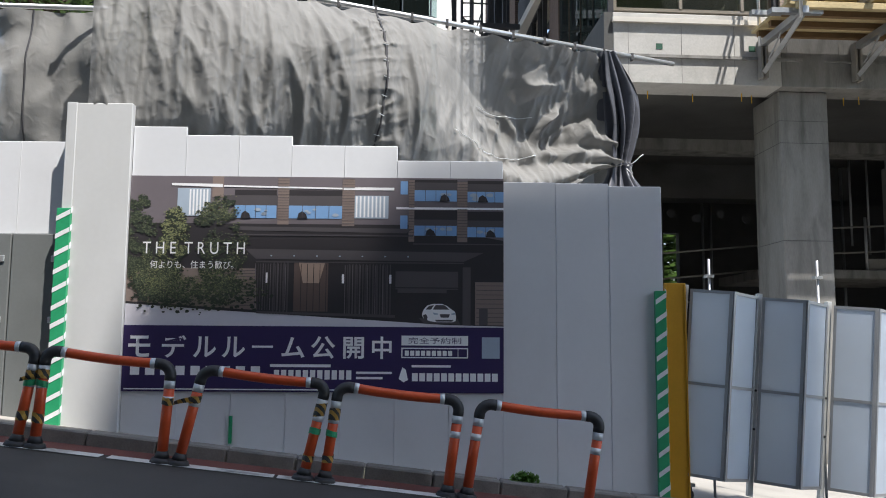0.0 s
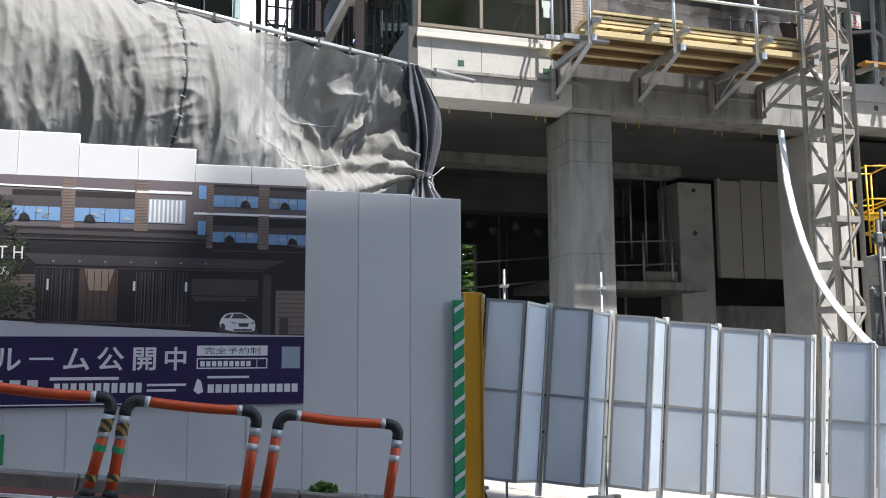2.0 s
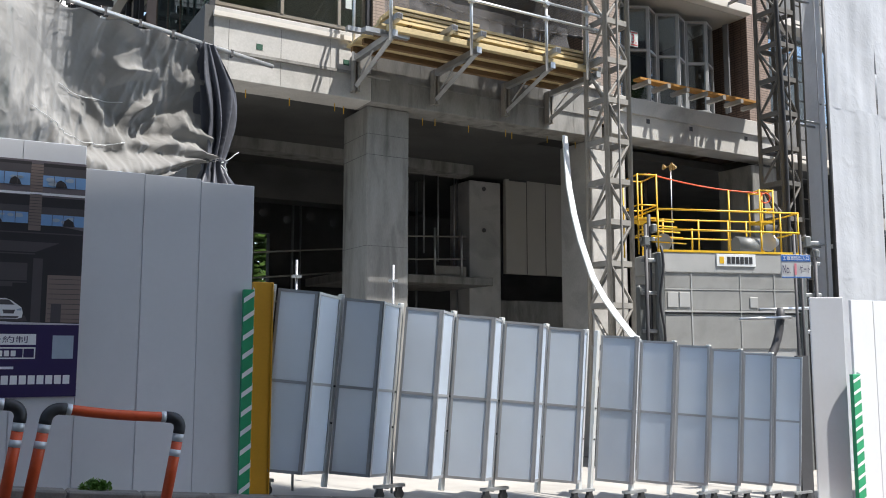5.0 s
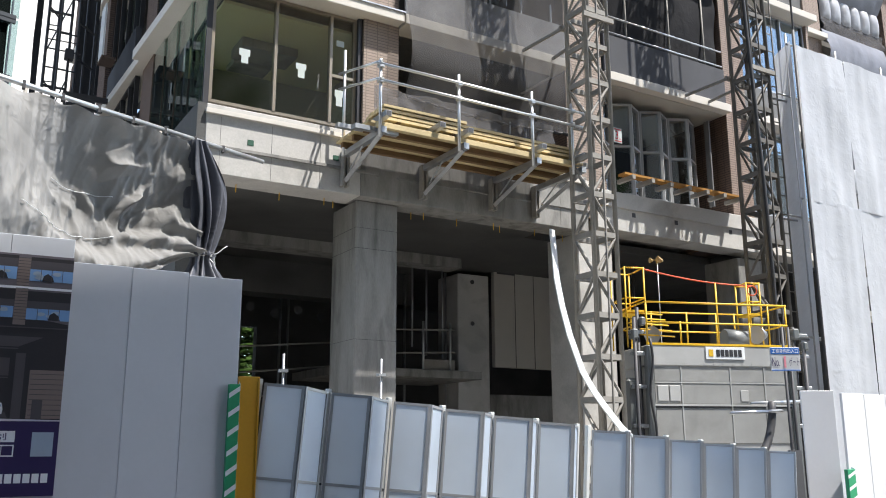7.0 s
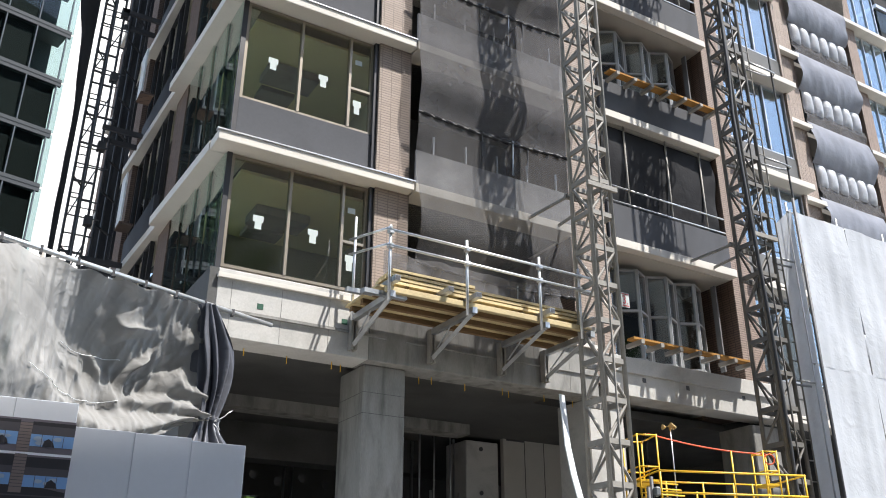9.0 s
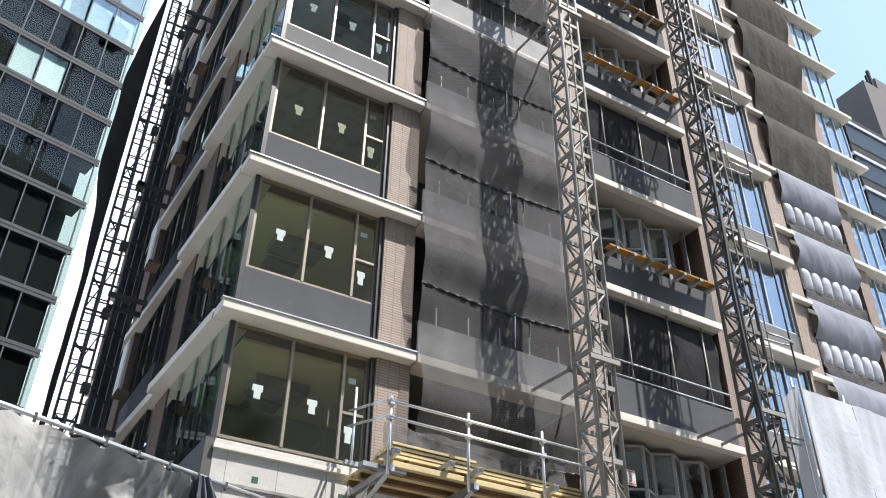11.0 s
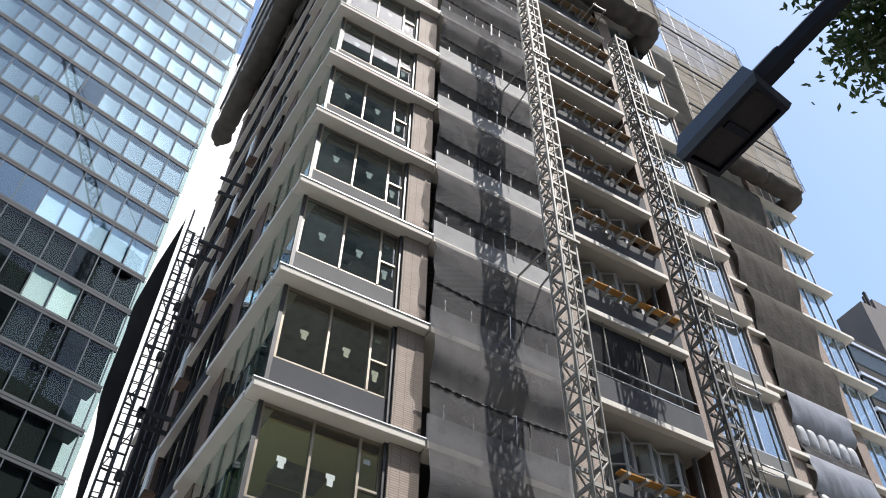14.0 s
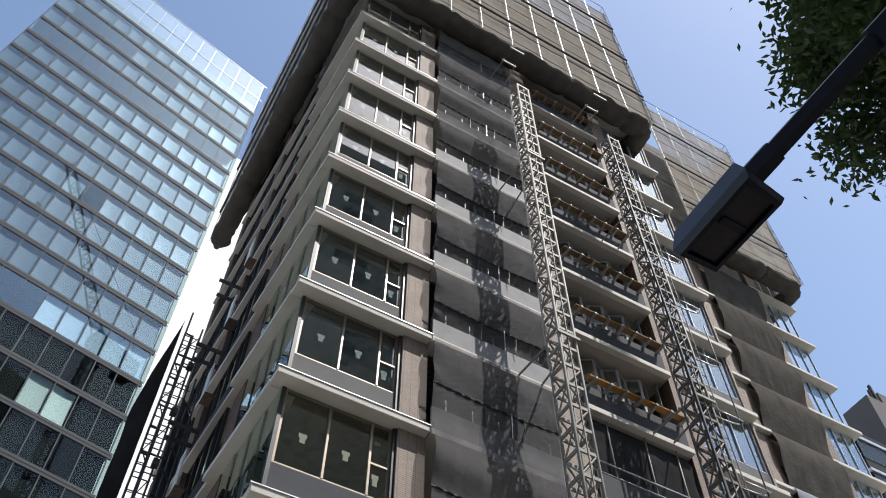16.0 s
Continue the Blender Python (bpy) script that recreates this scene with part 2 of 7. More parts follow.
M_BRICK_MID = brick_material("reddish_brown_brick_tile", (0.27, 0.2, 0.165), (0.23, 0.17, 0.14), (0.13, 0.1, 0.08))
# darker copy of the tile, shade of the side faces put into the colour
M_BRICK_DK = brick_material("shaded_brown_brick_tile", (0.16, 0.105, 0.08), (0.12, 0.08, 0.06), (0.05, 0.035, 0.03))
M_FRAME = material("bronze_window_frame", (0.3, 0.26, 0.21), 0.35, 0.5, vary=0.05, bump=0.02)
M_FRAME_DK = material("dark_window_frame", (0.045, 0.045, 0.05), 0.4, 0.3, vary=0.05, bump=0.02)
M_FRAME_AL = material("aluminium_frame", (0.5, 0.51, 0.53), 0.35, 0.7, vary=0.06, bump=0.03)
M_GLASS = glass_material("window_glass", (0.8, 0.79, 0.72), 0.95, base=0.08)
M_GLASS_UP = glass_material("grey_window_glass", (0.68, 0.74, 0.74), 0.9, base=0.12)
M_GLASS_SKY = glass_material("coated_window_glass", (0.68, 0.77, 0.82), 0.9, base=0.24, coat=(0.86, 0.95, 1.0))
M_GLASS_BLUE = glass_material("tower_glass", (0.62, 0.72, 0.72), 0.5, base=0.04, coat=(0.9, 0.95, 1.0))
M_FLOOR_LT = material("pale_room_floor", (0.5, 0.47, 0.41), 0.8, vary=0.08, bump=0)
M_ROOM = material("room_plaster", (0.42, 0.41, 0.35), 0.9, vary=0.12, scale=0.7, fine=10, bump=0.0, stain=0.2)
M_CEIL = material("yellow_ceiling_insulation", (0.66, 0.62, 0.36), 0.9, vary=0.12, scale=1.0, fine=12, bump=0.0)
# near-black wall: the shade deep in the balconies put into the colour
M_DARKROOM = material("shade_dark_wall", (0.05, 0.05, 0.05), 0.9, vary=0.2, scale=0.7, fine=10, bump=0.0)
M_PAPER = material("paper", (0.45, 0.5, 0.49), 0.8, vary=0.03, bump=0)
M_STEEL = material("galvanised_steel", (0.4, 0.41, 0.42), 0.42, 0.65, vary=0.18, scale=4, fine=40, bump=0.05, stain=0.2)
M_STEEL_LT = material("bright_galvanised_pipe", (0.62, 0.63, 0.64), 0.35, 0.75, vary=0.12, scale=4, fine=40, bump=0.03)
M_STEEL_DK = material("dark_steel", (0.06, 0.06, 0.065), 0.6, 0.2, vary=0.2, scale=4, fine=40, bump=0.05)
M_MAST_DK = material("dark_mast_steel", (0.12, 0.112, 0.1), 0.65, 0.0, vary=0.25, scale=4, fine=40, bump=0.05)
M_MAST = material("mast_steel", (0.25, 0.235, 0.21), 0.65, 0.0, vary=0.2, scale=4, fine=40, bump=0.05)
M_WOOD = material("scaffold_plank", (0.5, 0.4, 0.22), 0.8, vary=0.35, scale=3, fine=50, bump=0.2, random_tint=0.15, stretch=(0.3, 1, 1))
M_WOOD_BR = material("brown_wood_plank", (0.17, 0.11, 0.06), 0.85, spec=0.15, vary=0.25, scale=3, fine=50, bump=0.15, random_tint=0.25, stretch=(0.3, 1, 1))
M_WOOD_OR = material("orange_wood_plank", (0.3, 0.155, 0.045), 0.85, spec=0.15, vary=0.2, scale=3, fine=50, bump=0.15, random_tint=0.12, stretch=(0.3, 1, 1))
M_YELLOW = material("yellow_paint", (0.72, 0.44, 0.02), 0.45, vary=0.1, scale=5, fine=40, bump=0.04, stain=0.15, stain_scale=4)
M_OCHRE = material("ochre_panel", (0.56, 0.28, 0.012), 0.5, vary=0.08, bump=0.03)
M_ORANGE = material("orange_plastic", (0.62, 0.085, 0.022), 0.4, vary=0.12, scale=4, fine=50, bump=0.04, stain=0.2, stain_scale=5)
M_BLACK = material("black_rubber", (0.028, 0.028, 0.03), 0.55, vary=0.2, bump=0.05)
M_REFLECT = material("silver_reflective_tape", (0.6, 0.62, 0.64), 0.35, 0.3, vary=0.08, bump=0.02)
M_GREEN = material("green_tape", (0.02, 0.3, 0.13), 0.5, vary=0.15, scale=6, fine=30, bump=0.1)
M_WHITETAPE = material("white_tape", (0.75, 0.77, 0.78), 0.45, vary=0.06, scale=6, fine=30, bump=0.1)
M_TARP = net_material("grey_tarpaulin", (0.27, 0.268, 0.263), 0.06, sheen=0.0, translucent=0.22, wrinkle=1.0)
M_TARP_DK = net_material("blue_grey_tarpaulin", (0.1, 0.105, 0.125), 0.0, sheen=0.03, translucent=0.1, wrinkle=0.9)
M_NET = net_material("dark_grey_net", (0.15, 0.147, 0.152), 0.34, translucent=0.15, wrinkle=0.35)
M_NET_THIN = net_material("thin_grey_net", (0.17, 0.167, 0.17), 0.55, translucent=0.2, wrinkle=0.35)
M_NET_DK = net_material("black_net", (0.05, 0.05, 0.053), 0.0, translucent=0.2, wrinkle=0.5)
M_GLASS_SIDE = glass_material("green_reflective_glass", (0.76, 0.95, 0.93), 0.95, base=0.3)
M_NET_TOP = net_material("brown_grey_net", (0.46, 0.415, 0.36), 0.16, translucent=0.3, wrinkle=0.4)
M_ROLL = net_material("dark_brown_net_roll", (0.1, 0.093, 0.085), 0.0, translucent=0.1, wrinkle=1.0)
M_BLANKET = net_material("grey_padded_blanket", (0.21, 0.22, 0.255), 0.0, sheen=0.04, translucent=0.1)
M_CUSHION = net_material("pale_grey_padding", (0.4, 0.41, 0.44), 0.0, sheen=0.08, translucent=0.1, wrinkle=0.6)
M_WRAP = net_material("white_sheeting", (0.6, 0.62, 0.66), 0.0, sheen=0.05, translucent=0.35, vary=0.08, wrinkle=0.6)
M_GATE = net_material("translucent_gate_panel", (0.75, 0.815, 0.89), 0.0, sheen=0.12, translucent=0.66, vary=0.05, ripple=0.02)
M_ALU_LT = material("pale_gate_aluminium", (0.62, 0.63, 0.62), 0.45, 0.3, vary=0.06, bump=0.03)
M_ALU = material("gate_aluminium", (0.42, 0.43, 0.45), 0.4, 0.6, vary=0.08, bump=0.03)
M_CABIN = material("grey_cage_steel", (0.42, 0.42, 0.41), 0.6, 0.1, vary=0.1, scale=2, fine=60, bump=0.1, stain=0.15)
M_CABINET = material("grey_steel_cabinet", (0.16, 0.17, 0.17), 0.5, 0.1, vary=0.08, bump=0.03)
M_BLUE_BLACK = material("blue_black_paint", (0.018, 0.02, 0.035), 0.45, vary=0.1, bump=0.03)
M_LAMPGLASS = material("lamp_lens", (0.1, 0.085, 0.075), 0.25, vary=0.2, bump=0.02)
M_LEAF = net_material("green_leaf", (0.06, 0.11, 0.025), 0.0, sheen=0.06, translucent=0.45, vary=0.35)
# brighter copy of the leaf: sunlight on the weed put into its colour
M_WEED = net_material("sun_brightened_leaf", (0.14, 0.3, 0.05), 0.0, sheen=0.06, translucent=0.4, vary=0.35)
M_BARK = material("bark", (0.12, 0.09, 0.065), 0.9, vary=0.3, scale=6, fine=40, bump=0.6)
M_WHITEWALL = material("white_wall", (0.88, 0.86, 0.83), 0.6, vary=0.03, scale=0.3, fine=2, bump=0.0)
M_FARHUT = material("brown_grey_cladding", (0.13, 0.118, 0.115), 0.8, spec=0.2, vary=0.1, scale=0.3, fine=3, bump=0.0)
M_FARDARK = material("dark_cladding", (0.045, 0.043, 0.043), 0.85, spec=0.1, vary=0.1, scale=0.3, fine=3, bump=0.0)

# ---------------------------------------------------------------- ground
def level(x):
    """Height of the sloping street along the fence."""
    if x < 0:
        return EH - 1.06 - 0.118 * max(x, -40)
    x = min(x, 25)
    return EH - 1.06 - 0.118 * x + 0.002 * x * x


def ground_height(x, y):
    h = level(x)
    if y < 7.85:
        return h - 0.09 - 0.03 * min(7.85 - y, 9)
    return h


xs = [-400, -120, -60] + [-40 + i for i in range(0, 81)] + [60, 120, 400]
ys = [-400, -100, -30, -12, -6, -3, 0, 2, 4, 5, 6, 7, 7.3, 7.6, 7.848]
bm = bmesh.new()
grid = [[bm.verts.new((x, y, ground_height(x, y))) for x in xs] for y in ys]
for r0, r1 in zip(grid, grid[1:]):
    for i in range(len(xs) - 1):
        bm.faces.new((r0[i], r0[i + 1], r1[i + 1], r1[i]))
tagged(part("road", bm, M_ASPHALT), "dark grey sloping asphalt road", "road", kind="structure")
ys = [7.852, 8.2, 9, 11, 14, 20, 30, 60, 120, 400]
bm = bmesh.new()
grid = [[bm.verts.new((x, y, ground_height(x, y))) for x in xs] for y in ys]
for r0, r1 in zip(grid, grid[1:]):
    for i in range(len(xs) - 1):
        bm.faces.new((r0[i], r0[i + 1], r1[i + 1], r1[i]))
tagged(part("ground", bm, M_PAVE), "pale dusty concrete ground of the building site", "ground", kind="structure")


def strip(y0, y1, x0, x1, lift, n=60):
    return sheet(n, 1, lambda u, v: (x0 + (x1 - x0) * u, y0 + (y1 - y0) * v, ground_height(x0 + (x1 - x0) * u, min(y0 + (y1 - y0) * v, 7.84)) + lift))


tagged(part("red_strip", strip(7.53, 7.84, -12, 14, 0.004), M_REDROAD), "worn dark red coated strip along the kerb", "road marking", kind="structure")
for x0, x1 in ((-8, -2.3), (-2.24, -0.9), (-0.87, 0.9), (0.94, 5)):
    tagged(part("white_line", strip(7.37, 7.52, x0, x1, 0.009, 24), M_LINE), "worn white painted edge line on the road", "road marking", kind="structure")
kerb = thing("kerb", "row of weathered grey concrete kerb stones", "kerb", kind="structure")
for i in range(-14, 18):
    x = i * 0.6 + 0.14
    m = Matrix.Translation((x, 7.93, level(x))) @ Matrix.Rotation(math.atan(-0.118 if x < 0 else -0.118 + 0.004 * x) * -1, 4, "Y")
    bm = bmesh.new()
    box(bm, -0.2985, 0.2985, -0.09, 0.12, -0.25, 0.03, bevel=0.015, m=m)
    part("kerb_stone", bm, M_KERB, kerb)


# ---------------------------------------------------------------- hoarding
HX0, HX1, HY0, HY1 = -2.42, 2.61, 8.33, 8.06
HTURN = math.atan2(HY1 - HY0, HX1 - HX0)
HM = Matrix.Translation((HX0, HY0, EH)) @ Matrix.Rotation(HTURN, 4, "Z")
hoarding = thing("site_hoarding", "white coated steel hoarding panels stepping down a slope", "hoarding", at=(0, 8.2, level(0)))


def hoard_panel(u0, u1, z0, z1, d=0.0, flange=True):
    bm = bmesh.new()
    box(bm, u0 - 0.001, u1 + 0.001, d, d + 0.035, z0, z1, bevel=0.005, m=HM)
    if flange:
        box(bm, u0 + 0.004, u0 + 0.009, d - 0.004, d, z0, z1, m=HM)
    part("panel", bm, M_HOARD, hoarding)


tops = [2.1] + [2.02] * 2 + [1.93] * 2 + [1.79] * 2 + [1.59, 1.585, 1.56]
for i, top in enumerate(tops):
    u0, u1 = i * 0.5035, (i + 1) * 0.5035
    hoard_panel(u0, u1, level(HX0 + u1) - EH - 0.02, top)
# tall box that stands out at the left end
bm = bmesh.new()
box(bm, -0.61, -0.005, -0.05, 0.035, -0.85, 2.31, bevel=0.006, m=HM)
box(bm, -0.61, -0.585, 0.035, 0.22, -0.85, 2.3, m=HM)
part("corner_box", bm, M_HOARD_GREY, hoarding, "tall white steel corner casing")
bm = bmesh.new()
box(bm, -0.625, -0.53, -0.058, -0.03, -0.85, 2.315, bevel=0.004, m=HM)
part("corner_strip", bm, M_HOARD_GREY, hoarding)
for i in range(6):
    u0 = -0.66 - 0.5 * (i + 1)
    hoard_panel(u0, u0 + 0.5, 1.08 if i < 2 else -0.5, 1.99, d=0.2)


def striped_post(name, m, w, h, n, parent_label):
    """Corner guard with slanting green and white stripes."""
    post = thing(name, parent_label, "corner guard", at=m.translation)
    bm = boxes((0, w, 0, 0.06, 0, h), bevel=0.004)
    bm.transform(m)
    part("guard", bm, M_GREEN, post)
    bm = bmesh.new()
    step = h / n
    for i in range(n):
        z = i * step + 0.25 * step
        vs = [(0.0, -0.003, z), (w, -0.003, z + 0.07), (w, -0.003, z + 0.07 + step * 0.27), (0.0, -0.003, z + step * 0.27)]
        f = bm.faces.new([bm.verts.new(m @ Vector(v)) for v in vs])
        vs = [(w + 0.003, 0, z + 0.07), (w + 0.003, 0.06, z + 0.1), (w + 0.003, 0.06, z + 0.1 + step * 0.36), (w + 0.003, 0, z + 0.07 + step * 0.36)]
        bm.faces.new([bm.verts.new(m @ Vector(v)) for v in vs])
    part("stripes", bm, M_WHITETAPE, post, "white slanting stripes")
    return post


striped_post("striped_corner_guard", HM @ Matrix.Translation((-0.655, -0.09, -0.72)), 0.13, 2.01, 12, "green and white striped corner guard on the hoarding")
striped_post("striped_corner_guard", HM @ Matrix.Translation((4.945, -0.07, -1.37)), 0.1, 1.93, 11, "green and white striped corner guard on the hoarding")
bm = bmesh.new()
box(bm, 5.05, 5.25, 0.0, 0.04, -1.38, 0.64, bevel=0.004, m=HM)
yp = tagged(part("yellow_panel", bm, M_OCHRE), "ochre yellow narrow panel closing the fence", "panel")
for u in (5.052, 5.232):
    bm = bmesh.new()
    box(bm, u, u + 0.016, -0.012, -0.001, -1.37, 0.63, bevel=0.003, m=HM)
    part("edge_flange", bm, M_OCHRE, yp)
bm = bmesh.new()
box(bm, 1.0, 1.03, -0.02, -0.005, -0.87, -0.62, m=HM)
tagged(part("green_tape_mark", bm, M_GREEN), "short strip of green tape on the hoarding", "tape")

# grey electrical cabinet beside the corner
cab = thing("steel_cabinet", "tall grey steel cabinet with small latches", "cabinet", at=(-3.6, 8.5, level(-3.6)))
for u0, u1 in ((-1.14, -0.66), (-1.64, -1.15), (-2.14, -1.65)):
    bm = bmesh.new()
    box(bm, u0, u1, 0.1, 0.5, -0.75, 1.07, bevel=0.008, m=HM)
    door = part("door", bm, M_CABINET, cab)
    for z in (0.8, 0.22):
        bm = bmesh.new()
        box(bm, u1 - 0.1, u1 - 0.05, 0.085, 0.1, z, z + 0.06, bevel=0.004, m=HM)
        part("latch", bm, M_STEEL_LT, door)


# ---------------------------------------------------------------- folding gate
GY = 8.1
gate = thing("folding_gate", "grey aluminium accordion gate with pale translucent panels on castors", "gate", at=(6.5, GY, level(6.5)))
LEAN = Vector((0.085, 0, 1)).normalized()


def leaf(xa, ya, xb, yb):
    """One panel from a to b, standing square to the slope; xa and xb at the top."""
    h = 1.73
    xa, xb = xa - 0.147, xb - 0.147
    za, zb = level(xa) + 0.235, level(xb) + 0.235
    ax = Vector((xb - xa, yb - ya, zb - za))
    length = ax.length
    ux = ax.normalized()
    uy = LEAN.cross(ux).normalized()
    m = basis(ux, uy, LEAN, (xa, ya, za))
    bm = bmesh.new()
    for r in ((0.0, 0.026, -0.015, 0.015, 0, h), (length - 0.026, length, -0.015, 0.015, 0, h), (0.026, length - 0.026, -0.013, 0.013, 0, 0.028),
              (0.026, length - 0.026, -0.013, 0.013, h - 0.028, h), (0.026, length - 0.026, -0.013, 0.013, 0.835, 0.862)):
        box(bm, *r, m=m)
    fr = part("leaf_frame", bm, M_ALU, gate)
    for z0, z1 in ((0.028, 0.835), (0.862, h - 0.028)):
        bm = bmesh.new()
        box(bm, 0.026, length - 0.026, -0.004, 0.004, z0, z1, m=m)
        part("infill", bm, M_GATE, fr)


# two runs: one part folded, one drawn nearly flat
for xa, xm, xb in ((2.89, 3.22, 3.54), (3.59, 3.92, 4.22), (4.29, 4.61, 4.87), (4.91, 5.26, 5.5), (5.54, 5.9, 6.12), (6.15, 6.49, 6.71)):
    leaf(xa, GY, xm, GY - 0.2)
    leaf(xm + 0.005, GY - 0.2, xb, GY)
B_RUN = ((6.94, 7.5), (7.58, 8.14), (8.2, 8.75), (8.8, 9.35), (9.4, 9.96), (10.02, 10.57))
for i, (xa, xb) in enumerate(B_RUN):
    xa, xb = xa * 1.02, xb * 0.982
    leaf(xa, GY + 0.17, xb, GY - 0.15)
    if i < 5:
        leaf(xb + 0.01, GY - 0.15, B_RUN[i + 1][0] * 1.02 - 0.03, GY + 0.17)
for i, x in enumerate((2.85, 3.57, 4.25, 4.9, 5.53, 6.15, 6.74, 6.91, 7.54, 8.17, 8.78, 9.38, 9.99, 10.6)):
    x -= 0.155
    z = level(x)
    bm = bmesh.new()
    m = Matrix.Translation((x, GY + 0.05, z + 0.1)) @ Matrix.Rotation(math.atan(0.085), 4, "Y")
    box(bm, -0.024, 0.024, -0.03, 0.03, 0, 1.9, bevel=0.004, m=m)
    box(bm, -0.03, -0.02, -0.05, -0.03, 0.8, 0.9, m=m)
    post = part("gate_post", bm, M_ALU_LT, gate)
    bm = bmesh.new()
    rod(bm, m @ Vector((0, -0.036, 0.62)), m @ Vector((0, -0.03, 0.62)), 0.012, 8)
    rod(bm, m @ Vector((0, -0.036, 0.98)), m @ Vector((0, -0.03, 0.98)), 0.012, 8)
    part("bolt", bm, M_BLACK, post)
    if i % 2 == 0 or i > 10:
        for dx in (-0.1, 0.12):
            bm = bmesh.new()
            rod(bm, (x + dx, GY - 0.02, z + 0.05), (x + dx, GY + 0.02, z + 0.05), 0.05, 12)
            box(bm, x + dx - 0.03, x + dx + 0.03, GY - 0.025, GY + 0.025, z + 0.07, z + 0.13)
            part("castor", bm, M_BLACK, post)
        bm = boxes((x - 0.16, x + 0.18, GY - 0.03, GY + 0.03, z + 0.12, z + 0.15))
        part("castor_bar", bm, M_STEEL, post)

# ---------------------------------------------------------------- apartment building
PITCH = 3.465
FS = 13.68                                  # front edge of the slabs
SKEW = math.tan(radians(2.2))               # the side wall is not quite square to the front


def floor_z(k):
    return EH + 8.21 + PITCH * (k - 3)


def glass_x(y):
    return 3.71 - (y - 14.1) * SKEW


def side_x(y):
    return 3.4 - (y - FS) * SKEW


building = thing("apartment_building", "brown tile and glass apartment tower under construction, white slab edges", "building", at=(12, 20, level(12)))
LEVELS = range(3, 14)


def ring_mesh(w, h, fw, depth):
    """A rectangular frame in one piece."""
    bm = bmesh.new()
    loops = []
    for y in (0.0, depth):
        loops.append([bm.verts.new((x, y, z)) for x, z in ((0, 0), (w, 0), (w, h), (0, h))])
        loops.append([bm.verts.new((x, y, z)) for x, z in ((fw, fw), (w - fw, fw), (w - fw, h - fw), (fw, h - fw))])
    fo, fi, bo, bi = loops
    for i in range(4):
        j = (i + 1) % 4
        bm.faces.new((fo[i], fo[j], fi[j], fi[i]))
        bm.faces.new((bo[j], bo[i], bi[i], bi[j]))
        bm.faces.new((fo[j], fo[i], bo[i], bo[j]))
        bm.faces.new((fi[i], fi[j], bi[j], bi[i]))
    return bm


def make_window(parent, at, w, h, mullions, transoms, frame_mat, glass_mat, turn=0.0, store={}):
    """A window with its lower left corner at the given place; transoms are (bay, height)."""
    fw, depth = 0.055, 0.1
    key = (w, h, tuple(mullions), tuple(transoms), frame_mat.name, glass_mat.name)
    if key not in store:
        cuts = [0] + list(mullions) + [w]
        pieces = [("mullion", mesh_of(boxes((c - fw / 2, c + fw / 2, -0.012, depth, fw, h - fw)), frame_mat)) for c in mullions]
        for i in range(len(cuts) - 1):
            ht = sorted(t for b, t in transoms if b == i)
            x0, x1 = cuts[i] + (fw if i == 0 else fw / 2), cuts[i + 1] - (fw if i == len(cuts) - 2 else fw / 2)
            for t in ht:
                pieces.append(("transom", mesh_of(boxes((x0, x1, -0.005, depth, t - fw / 2, t + fw / 2)), frame_mat)))
            zs = [fw] + ht + [h - fw]
            for z0, z1 in zip(zs, zs[1:]):
                pieces.append(("pane", mesh_of(boxes((x0, x1, 0.045, 0.055, z0 + (fw / 2 if z0 in ht else 0), z1 - (fw / 2 if z1 in ht else 0))), glass_mat)))
        store[key] = mesh_of(ring_mesh(w, h, fw, depth), frame_mat), pieces
    fm, pieces = store[key]
    fr = place("window", fm, parent, at, turn=(0, 0, turn) if turn else None)
    for nm, me in pieces:
        ob = new(nm, me)
        ob.parent = fr
        if nm == "pane":
            ob.visible_shadow = False
    return fr


# white slabs and window bay at the street corner
slab_front = mesh_of(boxes((3.4, 7.4, FS, 14.2, -0.2, 0.0), bevel=0.012), M_SLAB)
lip = mesh_of(boxes((3.37, 7.42, FS - 0.025, FS + 0.1, -0.012, 0.015)), M_FRAME_AL)
spandrel = mesh_of(boxes((3.8, 6.57, 14.06, 14.2, 0.0, 1.018)), M_SPANDREL)
spandrel_lt = mesh_of(boxes((3.8, 6.57, 14.06, 14.2, 0.0, 1.018)), M_SPANDREL_LT)
pier_a = mesh_of(boxes((6.66, 7.41, 13.94, 14.3, 0.0, PITCH - 0.2)), M_BRICK)
joint_a = mesh_of(boxes((6.57, 6.655, 14.0, 14.3, 0, PITCH - 0.2)), M_FRAME_DK)
for k in LEVELS:
    z = floor_z(k)
    s = place("slab", slab_front, building, (0, 0, z), "white painted slab edge")
    place("drip_edge", lip, s, (0, 0, z))
    place("spandrel", spandrel if k < 5 else spandrel_lt, building, (0, 0, z))
